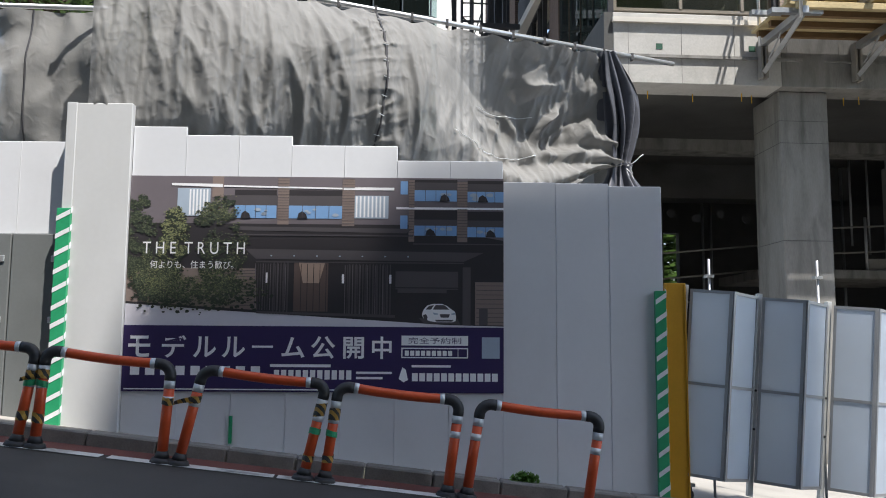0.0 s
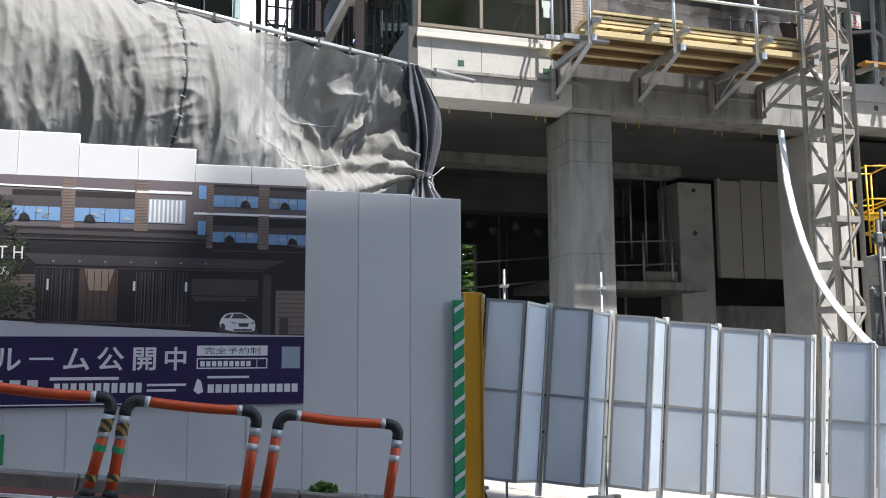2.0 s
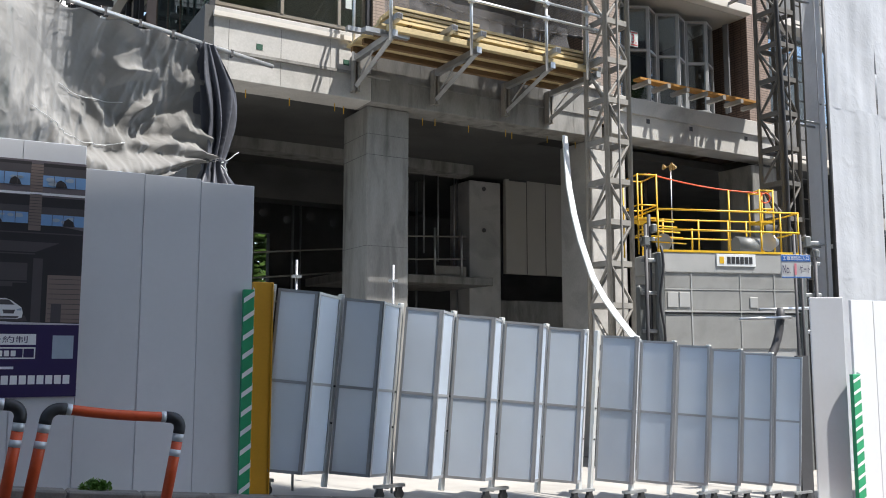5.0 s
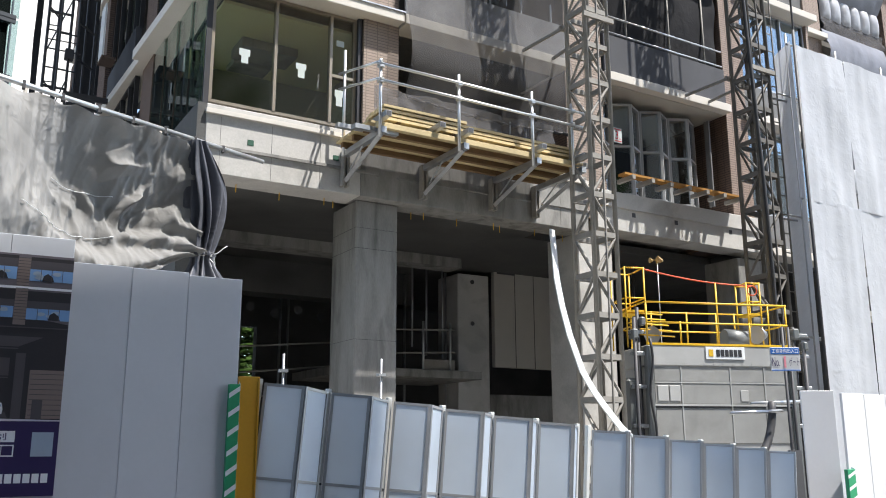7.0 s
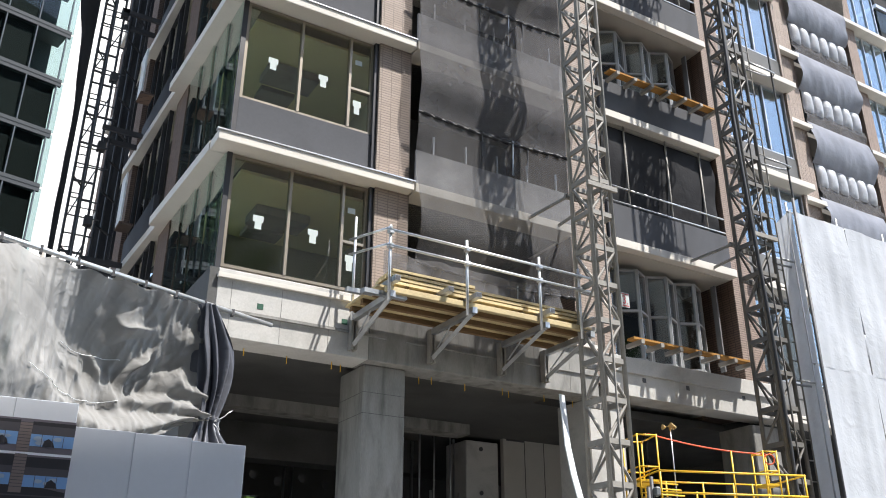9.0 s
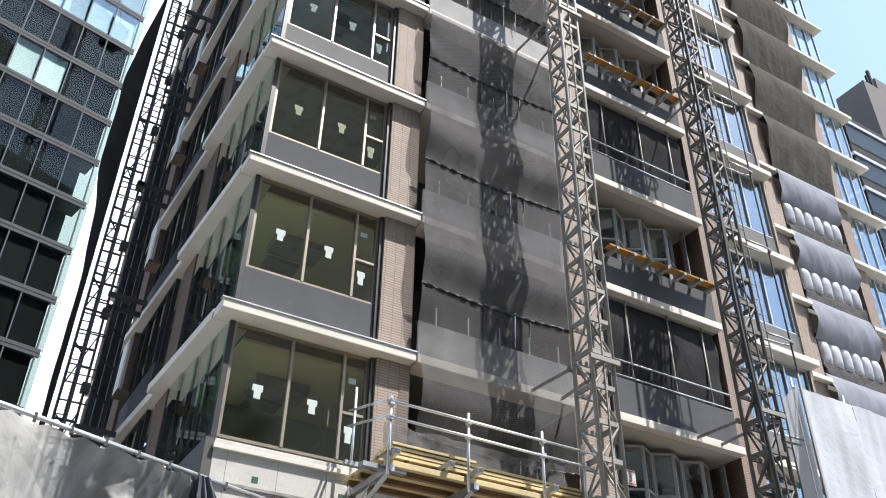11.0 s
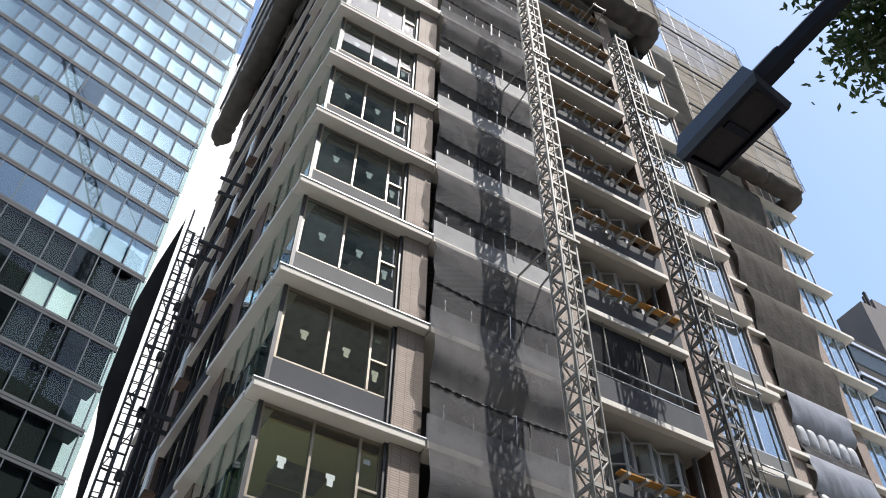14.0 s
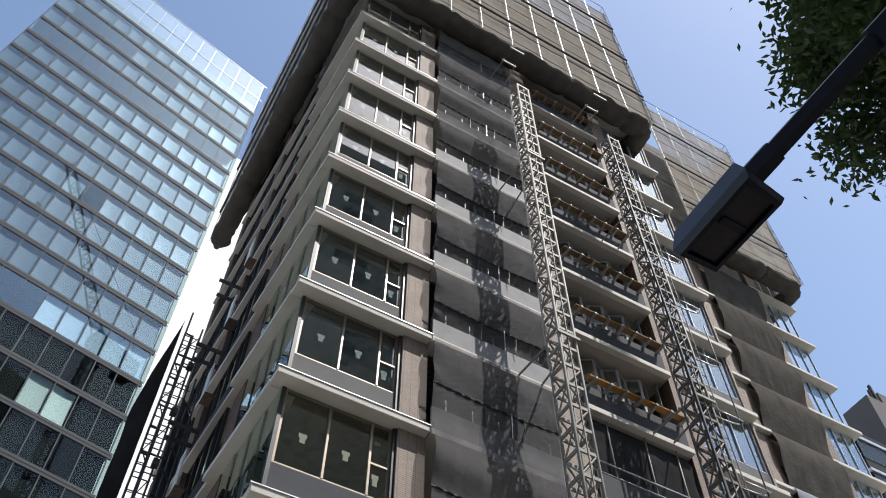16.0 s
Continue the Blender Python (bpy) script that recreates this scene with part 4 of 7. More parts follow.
for x in (3.95 + 0.9 * i for i in range(9)):
    part("form_joint", boxes((x, x + 0.006, 13.746, 13.75, zb + 0.02, EH + 5.4)), M_CONC, frame_)
M_HOLE = material("green_plug", (0.01, 0.07, 0.04), 0.6, vary=0.1, bump=0)
for x, z in ((4.42, 4.98), (6.0, 4.98)):
    part("tie_hole", boxes((x, x + 0.11, 13.744, 13.75, EH + z, EH + z + 0.1)), M_HOLE, frame_)
for x, z in ((14.5, 4.9), (16.3, 4.9), (13.2, 4.9)):
    part("tie_hole", boxes((x, x + 0.1, 13.795, 13.8, EH + z, EH + z + 0.1)), M_STEEL_DK, frame_)
for i in range(12):
    x = 4.4 + i * 0.62 + 0.2 * (i % 3)
    part("rebar_stub", rods([((x, 14.2 + 0.1 * (i % 2), zb - 0.14), (x, 14.2 + 0.1 * (i % 2), zb))], 0.008, 5), M_YELLOW, frame_)

# ---------------------------------------------------------------- masts
def mast(x0, y0, w, z0, z1, mat=M_MAST):
    tower = thing("hoist_mast", "grey steel lattice mast of a construction hoist", "mast", "hoist masts", at=(x0, y0, z0))
    corners = [(x0, y0), (x0 + w, y0), (x0 + w, y0 + w), (x0, y0 + w)]
    for cx, cy in corners:
        bm = bmesh.new()
        rod(bm, (cx, cy, z0), (cx, cy, z1), 0.045, 8)
        part("chord", bm, mat, tower)
    step = 0.75
    n = int((z1 - z0) / step)
    bm = bmesh.new()
    for i in range(n + 1):
        z = z0 + i * step
        for j in range(4):
            a, b = corners[j], corners[(j + 1) % 4]
            box(bm, min(a[0], b[0]) - 0.025, max(a[0], b[0]) + 0.025, min(a[1], b[1]) - 0.025, max(a[1], b[1]) + 0.025, z - 0.05, z + 0.05)
            if i < n:
                lo, hi = (a, b) if (i + j) % 2 else (b, a)
                rod(bm, (*lo, z), (*hi, z + step), 0.027, 6, cap=False)
    part("lattice", bm, mat, tower)
    bm = bmesh.new()
    rod(bm, (x0 + 0.5 * w, y0 - 0.03, z0), (x0 + 0.5 * w, y0 - 0.03, z1 - 0.3), 0.022, 6)
    part("rack_rail", bm, mat, tower)
    return tower


mast(10.36, 11.85, 0.55, level(11) - 0.1, EH + 35.3)
mast(15.13, 11.85, 0.55, level(16) - 0.1, EH + 35.1, M_MAST_DK)

# ties from the masts to the slabs
for x0 in (10.36, 15.13):
    for k in (3, 6, 9, 12):
        z = floor_z(k) - 0.1
        tie = thing("mast_tie", "steel tie arms holding the hoist mast to a slab", "tie", "mast ties", at=(x0 + 0.27, 13, z))
        for xa, xb in ((x0, x0 - 0.12), (x0 + 0.55, x0 + 0.67)):
            bm = bmesh.new()
            d = Vector((xb - xa, 1.85, 0))
            m = basis(d.normalized(), Vector((-d.y, d.x, 0)).normalized(), UP, (xa, 11.9, z))
            box(bm, 0.5, d.length, -0.02, 0.02, -0.03, 0.03, m=m)
            part("arm", bm, M_MAST, tie)
        for y in (11.74, 12.46):
            part("collar", boxes((x0 - 0.1, x0 + 0.65, y, y + 0.06, z - 0.05, z + 0.05)), M_MAST, tie)
# ladder, cable guides and black cable beside the second mast
lad = thing("mast_ladder", "thin steel ladder and cable guides beside the hoist mast", "ladder", at=(16, 12, level(16)))
for x in (15.88, 16.12):
    part("stile", rods([((x, 12.0, level(16)), (x, 12.0, EH + 33))], 0.018, 6), M_MAST, lad)
for i in range(76):
    z = EH + 0.2 + i * 0.43
    part("rung", rods([((15.86, 12.0, z), (16.14, 12.0, z))], 0.014, 5), M_MAST, lad)
for z in (2.18, 4.8, 7.6, 10.2, 12.9, 15.5, 18.1, 20.6, 23.3, 26.2, 29.4):
    pts = [(15.75, 11.95, EH + z), (16.4, 11.9, EH + z), (16.62, 11.87, EH + z + 0.01), (16.72, 11.8, EH + z + 0.02), (16.66, 11.72, EH + z + 0.02), (16.4, 11.7, EH + z + 0.02), (15.75, 11.72, EH + z + 0.02)]
    part("guide_loop", tube(pts, 0.025, 6), M_STEEL, lad)
    part("loop_arm", rods([((15.68, 11.9, EH + z), (15.9, 12.0, EH + z))], 0.022, 6), M_MAST, lad)
cab_pts = [(15.0 + 0.12 * math.sin(i * 0.5) * (1 if i < 10 else 0.3), 11.75, EH - 0.5 + i * 1.3) for i in range(27)]
tagged(part("power_cable", tube(cab_pts, 0.04, 7), M_BLACK), "thick black power cable along the hoist mast", "cable")
tagged(part("power_cable", tube([(16.6, 11.76, EH + i * 1.5) for i in range(16)], 0.025, 6), M_BLACK), "thin black power cable in the guide loops", "cable")

# floor sign hung in the first open balcony
fs = tagged(part("floor_sign", boxes((13.06, 13.3, 14.1, 14.11, EH + 6.72, EH + 7.08), bevel=0.003), M_PAPER), "white floor sign with a red number", "sign")
part("red_border", boxes((13.08, 13.28, 14.094, 14.099, EH + 6.75, EH + 6.77), (13.08, 13.28, 14.094, 14.099, EH + 7.03, EH + 7.05)), material("sign_red", (0.55, 0.04, 0.05), 0.5, bump=0), fs)

# ---------------------------------------------------------------- printed banner on the hoarding
banner = thing("advertising_banner", "printed banner of an apartment entrance with dark blue text band", "banner", at=(-0.6, 8.2, EH - 0.4))
BU, BV = 3.53 / 660, 2.02 / 380             # size of one unit of the drawing


def ink(name, colour, rough=0.45):
    return material(name, colour, rough, vary=0.05, scale=4, fine=30, bump=0.0)


def banner_point(a, b, d):
    return HM @ Vector((a * BU, -0.0112 - d * 0.0003, 1.62 - b * BV))


def flat(shapes, d):
    """Flat printed polygons at layer d."""
    bm = bmesh.new()
    for pts in shapes:
        bm.faces.new([bm.verts.new(banner_point(a, b, d)) for a, b in reversed(pts)])
    bmesh.ops.triangulate(bm, faces=[f for f in bm.faces if len(f.verts) > 4])
    return bm


def rect(a0, b0, a1, b1):
    return [(a0, b0), (a1, b0), (a1, b1), (a0, b1)]


I_WALL, I_WALL2, I_BLACK, I_BROWN = ink("print_grey_violet", (0.15, 0.13, 0.145)), ink("print_brown_brick", (0.24, 0.185, 0.165)), ink("print_black", (0.034, 0.03, 0.034)), ink("print_bronze", (0.12, 0.085, 0.075))
I_SKY, I_GLASS, I_WHITE, I_ROAD = ink("print_sky_blue", (0.2, 0.36, 0.62)), ink("print_glass", (0.36, 0.43, 0.52)), ink("print_white", (0.82, 0.82, 0.84)), ink("print_pale_road", (0.62, 0.6, 0.66))
I_NAVY, I_GREEN1, I_GREEN2, I_GREEN3, I_CHAR = ink("print_navy", (0.03, 0.018, 0.085)), ink("print_dark_green", (0.03, 0.038, 0.027)), ink("print_green", (0.085, 0.1, 0.06)), ink("print_light_green", (0.22, 0.23, 0.11)), ink("print_charcoal", (0.085, 0.076, 0.082))
bm = bmesh.new()
box(bm, 0, 660 * BU, -0.010, -0.004, -0.4, 1.62, m=HM)
part("cloth", bm, I_WALL, banner)
printed = []


def print_layer(name, mat, shapes):
    """One printed layer, each shape a flat part of its own."""
    printed.append(name)
    for shape in shapes:
        part(name, flat([shape], len(printed)), mat, banner)


print_layer("road_print", I_ROAD, [[(0, 228), (0, 266), (660, 268), (660, 264), (180, 237)]])
print_layer("dark_storey", I_BLACK, [[(0, 85), (500, 85), (660, 112), (660, 264), (560, 262), (180, 240), (0, 228)]])
print_layer("printed_wall", I_WALL2, [[(0, 165), (225, 165), (228, 238), (190, 236), (0, 224)], rect(610, 186, 660, 262)])
print_layer("printed_column", I_WALL2, [rect(144, 0, 164, 38), rect(260, 2, 280, 86), rect(374, 3, 396, 88), rect(492, 3, 502, 115), rect(578, 6, 596, 115)])
print_layer("printed_recess", I_BLACK, [rect(502, 3, 578, 19), rect(596, 4, 660, 20), rect(502, 58, 578, 82), rect(596, 60, 660, 83), rect(184, 24, 258, 36), rect(280, 24, 374, 36)])
print_layer("printed_ledge", I_CHAR, [rect(164, 34, 260, 52), rect(280, 34, 374, 52), rect(502, 75, 578, 90), rect(596, 76, 660, 92), rect(502, 8, 578, 22), rect(596, 10, 660, 24)])
print_layer("printed_glass", I_SKY, [rect(184, 52, 258, 75), rect(280, 52, 374, 75), rect(502, 22, 577, 42), rect(596, 24, 660, 43), rect(502, 86, 577, 104), rect(596, 88, 660, 106), rect(477, 6, 490, 30), rect(477, 68, 490, 92)])
print_layer("printed_window", I_GLASS, [rect(83, 22, 141, 72), rect(396, 33, 456, 74)])
print_layer("printed_slab", I_WHITE, [[(72, 13), (162, 14), (162, 20), (72, 17)], [(164, 16), (374, 19), (374, 22), (164, 19)], rect(376, 18, 466, 23), rect(470, 53, 660, 57)] + [rect(398 + i * 7, 34, 401 + i * 7, 72) for i in range(8)] + [rect(104 + i * 6, 24, 107 + i * 6, 70) for i in range(6)])
print_layer("canopy", I_CHAR, [[(205, 130), (625, 134), (590, 150), (225, 148)], [(180, 90), (500, 92), (488, 100), (182, 97)]])
print_layer("printed_door", I_BROWN, [rect(292, 154, 352, 240)])
print_layer("printed_bar", I_CHAR, [rect(256 + i * 6, 152, 258 + i * 6, 242) for i in range(5)] + [rect(388 + i * 6, 156, 390 + i * 6, 245) for i in range(13)])
print_layer("garage", I_CHAR, [rect(470, 168, 580, 196), rect(474, 200, 560, 206)])
print_layer("printed_lamp", I_WHITE, [rect(242, 172, 247, 190), rect(376, 174, 380, 190), rect(459, 174, 463, 190), rect(595, 176, 599, 190)])
print_layer("printed_shadow", I_CHAR, [[(512, 250), (580, 252), (584, 261), (520, 259)]])
print_layer("printed_car", I_WHITE, [[(517, 243), (520, 235), (526, 228), (536, 225), (552, 225), (560, 228), (567, 235), (575, 239), (577, 248), (576, 255), (570, 257), (540, 257), (530, 255), (519, 250)]])
print_layer("printed_car_window", I_CHAR, [[(536, 235), (541, 227), (556, 227), (565, 235)], [(524, 235), (529, 229), (538, 227), (533, 235)], [(548, 243), (566, 243), (564, 249), (550, 249)], [(519, 245), (524, 243), (527, 248), (526, 254), (520, 250)], [(540, 253), (572, 253), (570, 256), (542, 256)]])
print_layer("printed_headlamp", I_GLASS, [[(536, 240), (545, 242), (545, 244), (538, 244)], [(568, 242), (575, 240), (575, 244), (569, 244)]])
print_layer("printed_canopy_edge", I_CHAR, [rect(180, 104, 500, 106), rect(500, 118, 660, 120), rect(225, 152, 590, 154), rect(470, 198, 580, 200)])
print_layer("printed_post", I_CHAR, [rect(617, 232, 632, 262), rect(588, 160, 602, 262)])


def printed_tree(cx, base, top, w, rng, mats, d):
    """A clipped evergreen of many small dabs, ragged at the edge and lighter at the tips of its tufts."""
    tufts = []
    for j in range(60):
        f = rng.random() ** 0.8
        half = w * (0.12 + 0.88 * math.sin(math.pi * (0.1 + 0.75 * f)))
        tufts.append((cx + rng.uniform(-1, 1) * half, top + (base - top) * f, rng.uniform(0.25, 0.45) * w))
    for layer, mt in enumerate(mats):
        bm = bmesh.new()
        for j in range((700, 800, 420)[layer]):
            ta, tb, tr = rng.choice(tufts)
            g = rng.random() ** 0.6 * tr
            h = rng.uniform(0, 6.283)
            a, b = ta + g * math.cos(h), tb + 0.75 * g * math.sin(h) - layer * 0.2 * tr
            r = (rng.uniform(2.2, 4.4), rng.uniform(0.9, 2.0), rng.uniform(0.6, 1.3))[layer]
            h = rng.uniform(-0.8, 0.8)
            pts = [(max(a + r * (math.cos(k * 1.2566 + h) * rng.uniform(0.6, 1.3)), 1), b + r * 0.7 * math.sin(k * 1.2566 + h) * rng.uniform(0.6, 1.3)) for k in range(5)]
            bm.faces.new([bm.verts.new(banner_point(x, y, d + layer * 1.0 + j * 0.001)) for x, y in reversed(pts)])
        part("printed_tree", bm, mt, banner)["kind"] = "stuff"


# clouds, small trees and lights in the printed picture
rng = random.Random(6)
for a0, b0, a1, b1 in ((184, 52, 258, 75), (280, 52, 374, 75), (502, 22, 577, 42), (596, 24, 660, 43), (502, 86, 577, 104), (596, 88, 660, 106)):
    for j in range(4):
        a, b, r = rng.uniform(a0 + 8, a1 - 10), rng.uniform(b0 + 5, b1 - 5), rng.uniform(3, 8)
        part("printed_cloud", flat([[(a + r * math.cos(q * 0.785) * rng.uniform(0.7, 1.1), b + 0.5 * r * math.sin(q * 0.785)) for q in range(8)]], 17), I_GLASS, banner)
    a = rng.uniform(a0 + 10, a1 - 24)
    part("printed_shrub", flat([[(a, b1), (a + 2, b1 - 9), (a + 8, b1 - 13), (a + 15, b1 - 8), (a + 18, b1)]], 18), I_BLACK, banner)
    for j in range(1, 4):
        a = a0 + (a1 - a0) * j / 4
        part("printed_joint", flat([rect(a, b0, a + 0.8, b1)], 19), I_CHAR, banner)
for c0, c1, d0, d1 in ((260, 280, 2, 86), (374, 396, 3, 88), (578, 596, 6, 115), (492, 502, 3, 115)):
    for j in range(int((d1 - d0) / 5)):
        part("printed_course", flat([rect(c0, d0 + j * 5, c1, d0 + j * 5 + 0.9)], 17), I_CHAR, banner)
for j in range(7):
    part("printed_spot", flat([rect(250 + j * 40, 141, 253 + j * 40, 143)], 17), I_GLASS, banner)
part("printed_glow", flat([[(300, 154), (346, 154), (336, 190), (308, 190)]], 12), ink("print_warm_glow", (0.36, 0.26, 0.21)), banner)
for j in range(14):
    part("printed_slat", flat([rect(224 + j * 4.4, 156, 225.2 + j * 4.4, 238)], 17), I_CHAR if j % 3 else I_WALL, banner)
for j in range(18):
    part("printed_slat", flat([rect(381 + j * 4.4, 158, 382.2 + j * 4.4, 244)], 17), I_CHAR if j % 3 else I_WALL, banner)
for j in range(5):
    part("printed_door_joint", flat([rect(304 + j * 11, 156, 305 + j * 11, 240)], 18), I_BLACK, banner)
for j in range(9):
    part("printed_course", flat([rect(612, 192 + j * 8, 660, 193 + j * 8)], 18), I_CHAR, banner)
for j in range(12):
    part("printed_course", flat([[(160, 168 + j * 5.6), (226, 168 + j * 5.6), (226, 169 + j * 5.6), (160, 169 + j * 5.6)]], 15), I_CHAR, banner)
part("printed_ground", flat([[(228, 240), (470, 245), (470, 250), (228, 244)]], 17), I_CHAR, banner)

rng = random.Random(4)
printed_tree(12, 170, 40, 30, rng, (I_GREEN1, I_GREEN2, I_GREEN1), 17)
printed_tree(80, 190, 62, 24, rng, (I_GREEN1, I_GREEN3, I_GREEN2), 20)
printed_tree(160, 205, 40, 42, rng, (I_GREEN1, I_GREEN2, I_GREEN3), 23)
printed_tree(130, 222, 198, 95, rng, (I_GREEN1, I_GREEN2, I_GREEN3), 26)
printed_tree(52, 214, 150, 40, rng, (I_GREEN1, I_GREEN2, I_GREEN3), 26)
part("text_band", flat([rect(0, 266, 660, 380)], 30), I_NAVY, banner, "dark blue band")


def words(text, mat, weight=0.0):
    cu = bpy.data.curves.new("text", "FONT")
    cu.body = text
    cu.offset = weight
    ob = bpy.data.objects.new("text", cu)
    scene.collection.objects.link(ob)
    me = bpy.data.meshes.new_from_object(ob.evaluated_get(bpy.context.evaluated_depsgraph_get()))
    bpy.data.objects.remove(ob)
    if not me.vertices:
        return None
    co = np.empty(len(me.vertices) * 3)
    me.vertices.foreach_get("co", co)
    co = co.reshape(-1, 3)
    lo, hi = co.min(0), co.max(0)
    me.materials.clear()
    me.materials.append(mat)
    return me, lo, hi


def lettering(text, a0, b0, a1, b1, mat, parent, d=32):
    """Words fitted into the rectangle a0..a1, b0..b1 of the drawing."""
    me, lo, hi = words(text, mat, 0.018 if len(text) == 1 else 0.0)
    sx, sy = (a1 - a0) / (hi[0] - lo[0]), (b1 - b0) / (hi[1] - lo[1])
    for v in me.vertices:
        v.co = banner_point(a0 + (v.co.x - lo[0]) * sx, b1 - (v.co.y - lo[1]) * sy, d)
    return place("lettering", me, parent)


lettering("T H E  T R U T H", 26, 119, 205, 140, I_WHITE, banner)
lettering("何よりも、住まう歓び。", 40, 152, 186, 166, I_WHITE, banner)
for glyph, mid, wide, b0, b1 in (("モ", 28, 38, 284, 321), ("デ", 88, 42, 283, 322), ("ル", 141, 40, 285, 321), ("ル", 191, 40, 285, 321), ("ー", 241, 36, 300, 304),
                                 ("ム", 294, 40, 285, 321), ("公", 346, 42, 283, 322), ("開", 399, 36, 284, 322), ("中", 448, 34, 283, 322)):
    lettering(glyph, mid - wide / 2, b0, mid + wide / 2, b1, I_WHITE, banner)
bars = [rect(14 + i * 26, 336, 30 + i * 26, 352) for i in range(9)] + [rect(262 + i * 12.5, 342, 271 + i * 12.5, 358) for i in range(11)] + [rect(255, 332, 360, 337), rect(404, 344, 466, 348), rect(404, 353, 450, 357), rect(500, 332, 568, 336)]
bars += [rect(501 + i * 12.6, 346, 511 + i * 12.6, 360) for i in range(12)] + [rect(4, 375, 470, 377), [(478, 356), (484, 336), (490, 340), (494, 358), (486, 362)]]
bars += [rect(482, 281, 598, 298), rect(482, 302, 598, 304), rect(482, 318, 598, 320), rect(482, 302, 484, 320), rect(596, 302, 598, 320), rect(580, 302, 581, 320)] + [rect(488 + i * 9.4, 307, 495 + i * 9.4, 316) for i in range(9)]
for shape in bars:
    part("print_bar", flat([shape], 32), I_WHITE, banner)
part("print_square", flat([rect(622, 283, 653, 320)], 32), I_GLASS, banner)
lettering("完全予約制", 494, 284, 586, 295, I_NAVY, banner, 34)

me, lo, hi = words("3.", bpy.data.materials["sign_red"])
for v in me.vertices:
    v.co = Vector((13.1 + (v.co.x - lo[0]) / (hi[0] - lo[0]) * 0.15, 14.095, EH + 6.8 + (v.co.y - lo[1]) / (hi[1] - lo[1]) * 0.2))
place("lettering", me, fs, label="red number three")

# ---------------------------------------------------------------- orange road barriers
def barrier(spot):
    """Arched orange pipe barrier on two black feet, 1 m wide, its posts leaning along the kerb."""
    b = thing("pipe_barrier", "orange plastic pipe barrier with black elbows and silver bands", "barrier", "pipe barriers along the kerb")
    h, w, r = 0.79, 1.03, 0.043
    k = spot[2]

    def at(x, z):
        return (x + k * z, 0, z)
    sag = [at(0.12 + (w - 0.24) * i / 8, h - 0.012 * math.sin(math.pi * i / 8)) for i in range(9)]
    part("rail", tube(sag, r * 0.95), M_ORANGE, b)
    for x, s in ((0, 1), (w, -1)):
        bm = bmesh.new()
        rod(bm, at(x, 0.06), at(x, h - 0.1), r, 14)
        post = part("post", bm, M_ORANGE, b)
        for z0, z1 in ((h - 0.19, h - 0.125), (h - 0.31, h - 0.255)):
            bm = bmesh.new()
            rod(bm, at(x, z0), at(x, z1), r + 0.002, 14)
            part("band", bm, M_REFLECT, post)
        bend = [at(x, h - 0.125)] + [at(x + s * (0.09 - 0.09 * math.cos(a)), h - 0.09 + 0.09 * math.sin(a)) for a in [i * math.pi / 14 for i in range(8)]] + [at(x + s * 0.13, h)]
        part("elbow", tube(bend, r + 0.004, 12), M_BLACK, b)
        bm = bmesh.new()
        rod(bm, at(x + s * 0.13, h), at(x + s * 0.17, h - 0.003), r + 0.002, 14)
        part("band", bm, M_REFLECT, b)
        bm = bmesh.new()
        rod(bm, (x, 0, -0.01), (x, 0, 0.035), 0.1, 12, r2=0.08)
        rod(bm, at(x, 0.035), at(x, 0.09), 0.065, 12, r2=0.046)
        part("foot", bm, M_BLACK, b)
    b.matrix_basis = slope_pose(*spot[:2])
    return b


def slope_pose(x, y):
    s = -0.118 if x < 0 else -0.118 + 0.004 * x
    return Matrix.Translation((x, y, ground_height(x, y) + 0.01)) @ Matrix.Rotation(-math.atan(s), 4, "Y")


spots = ((-4.02, 7.47, 0.046), (-2.847, 7.47, -0.05), (-1.687, 7.47, 0.11), (-0.488, 7.47, 0.018), (0.698, 7.47, 0.045))
for spot in spots:
    barrier(spot)


def tape(spot, side, z0, z1, mat, label, seed, end=False):
    """Tape wound tightly round one post of a barrier, perhaps with a loose end."""
    rng = random.Random(seed)
    m = slope_pose(*spot[:2])
    cx = (0.0 if side == 0 else 1.03) + spot[2] * (z0 + z1) / 2
    bm = bmesh.new()
    last = None
    n = 5
    for j in range(n + 1):
        z = z0 + (z1 - z0) * j / n
        ring = []
        for i in range(18):
            a = i * math.pi / 9
            r = 0.0465 + rng.uniform(0, 0.003)
            zz = z + (0.008 * math.sin(a + seed) + rng.uniform(-0.003, 0.003) if j in (0, n) else 0)
            ring.append(bm.verts.new(m @ Vector((cx + spot[2] * (zz - (z0 + z1) / 2) + r * math.cos(a), r * math.sin(a), zz))))
        if last:
            for i in range(18):
                bm.faces.new((last[i], last[(i + 1) % 18], ring[(i + 1) % 18], ring[i]))
        last = ring
    if end:
        pts = [(-0.04, -0.03), (-0.09, -0.05), (-0.13, -0.035), (-0.16, -0.06)]
        old = None
        for i, (x, y) in enumerate(pts):
            cur = [bm.verts.new(m @ Vector((cx + x, y, z0 - 0.012 * i))), bm.verts.new(m @ Vector((cx + x + 0.005, y - 0.012, z0 + 0.045 - 0.016 * i)))]
            if old:
                bm.faces.new((old[0], cur[0], cur[1], old[1]))
            old = cur
    return tagged(part("tape_wrap", bm, mat), label, "tape")


M_STRIPE = material("yellow_black_tape", (0.45, 0.26, 0.05), 0.5, vary=0.25, bump=0.1)
nodes, links = M_STRIPE.node_tree.nodes, M_STRIPE.node_tree.links
wave = nodes.new("ShaderNodeTexWave")
wave.bands_direction = "DIAGONAL"
wave.inputs["Scale"].default_value, wave.inputs["Distortion"].default_value = 7.0, 2.5
coord = nodes.new("ShaderNodeTexCoord")
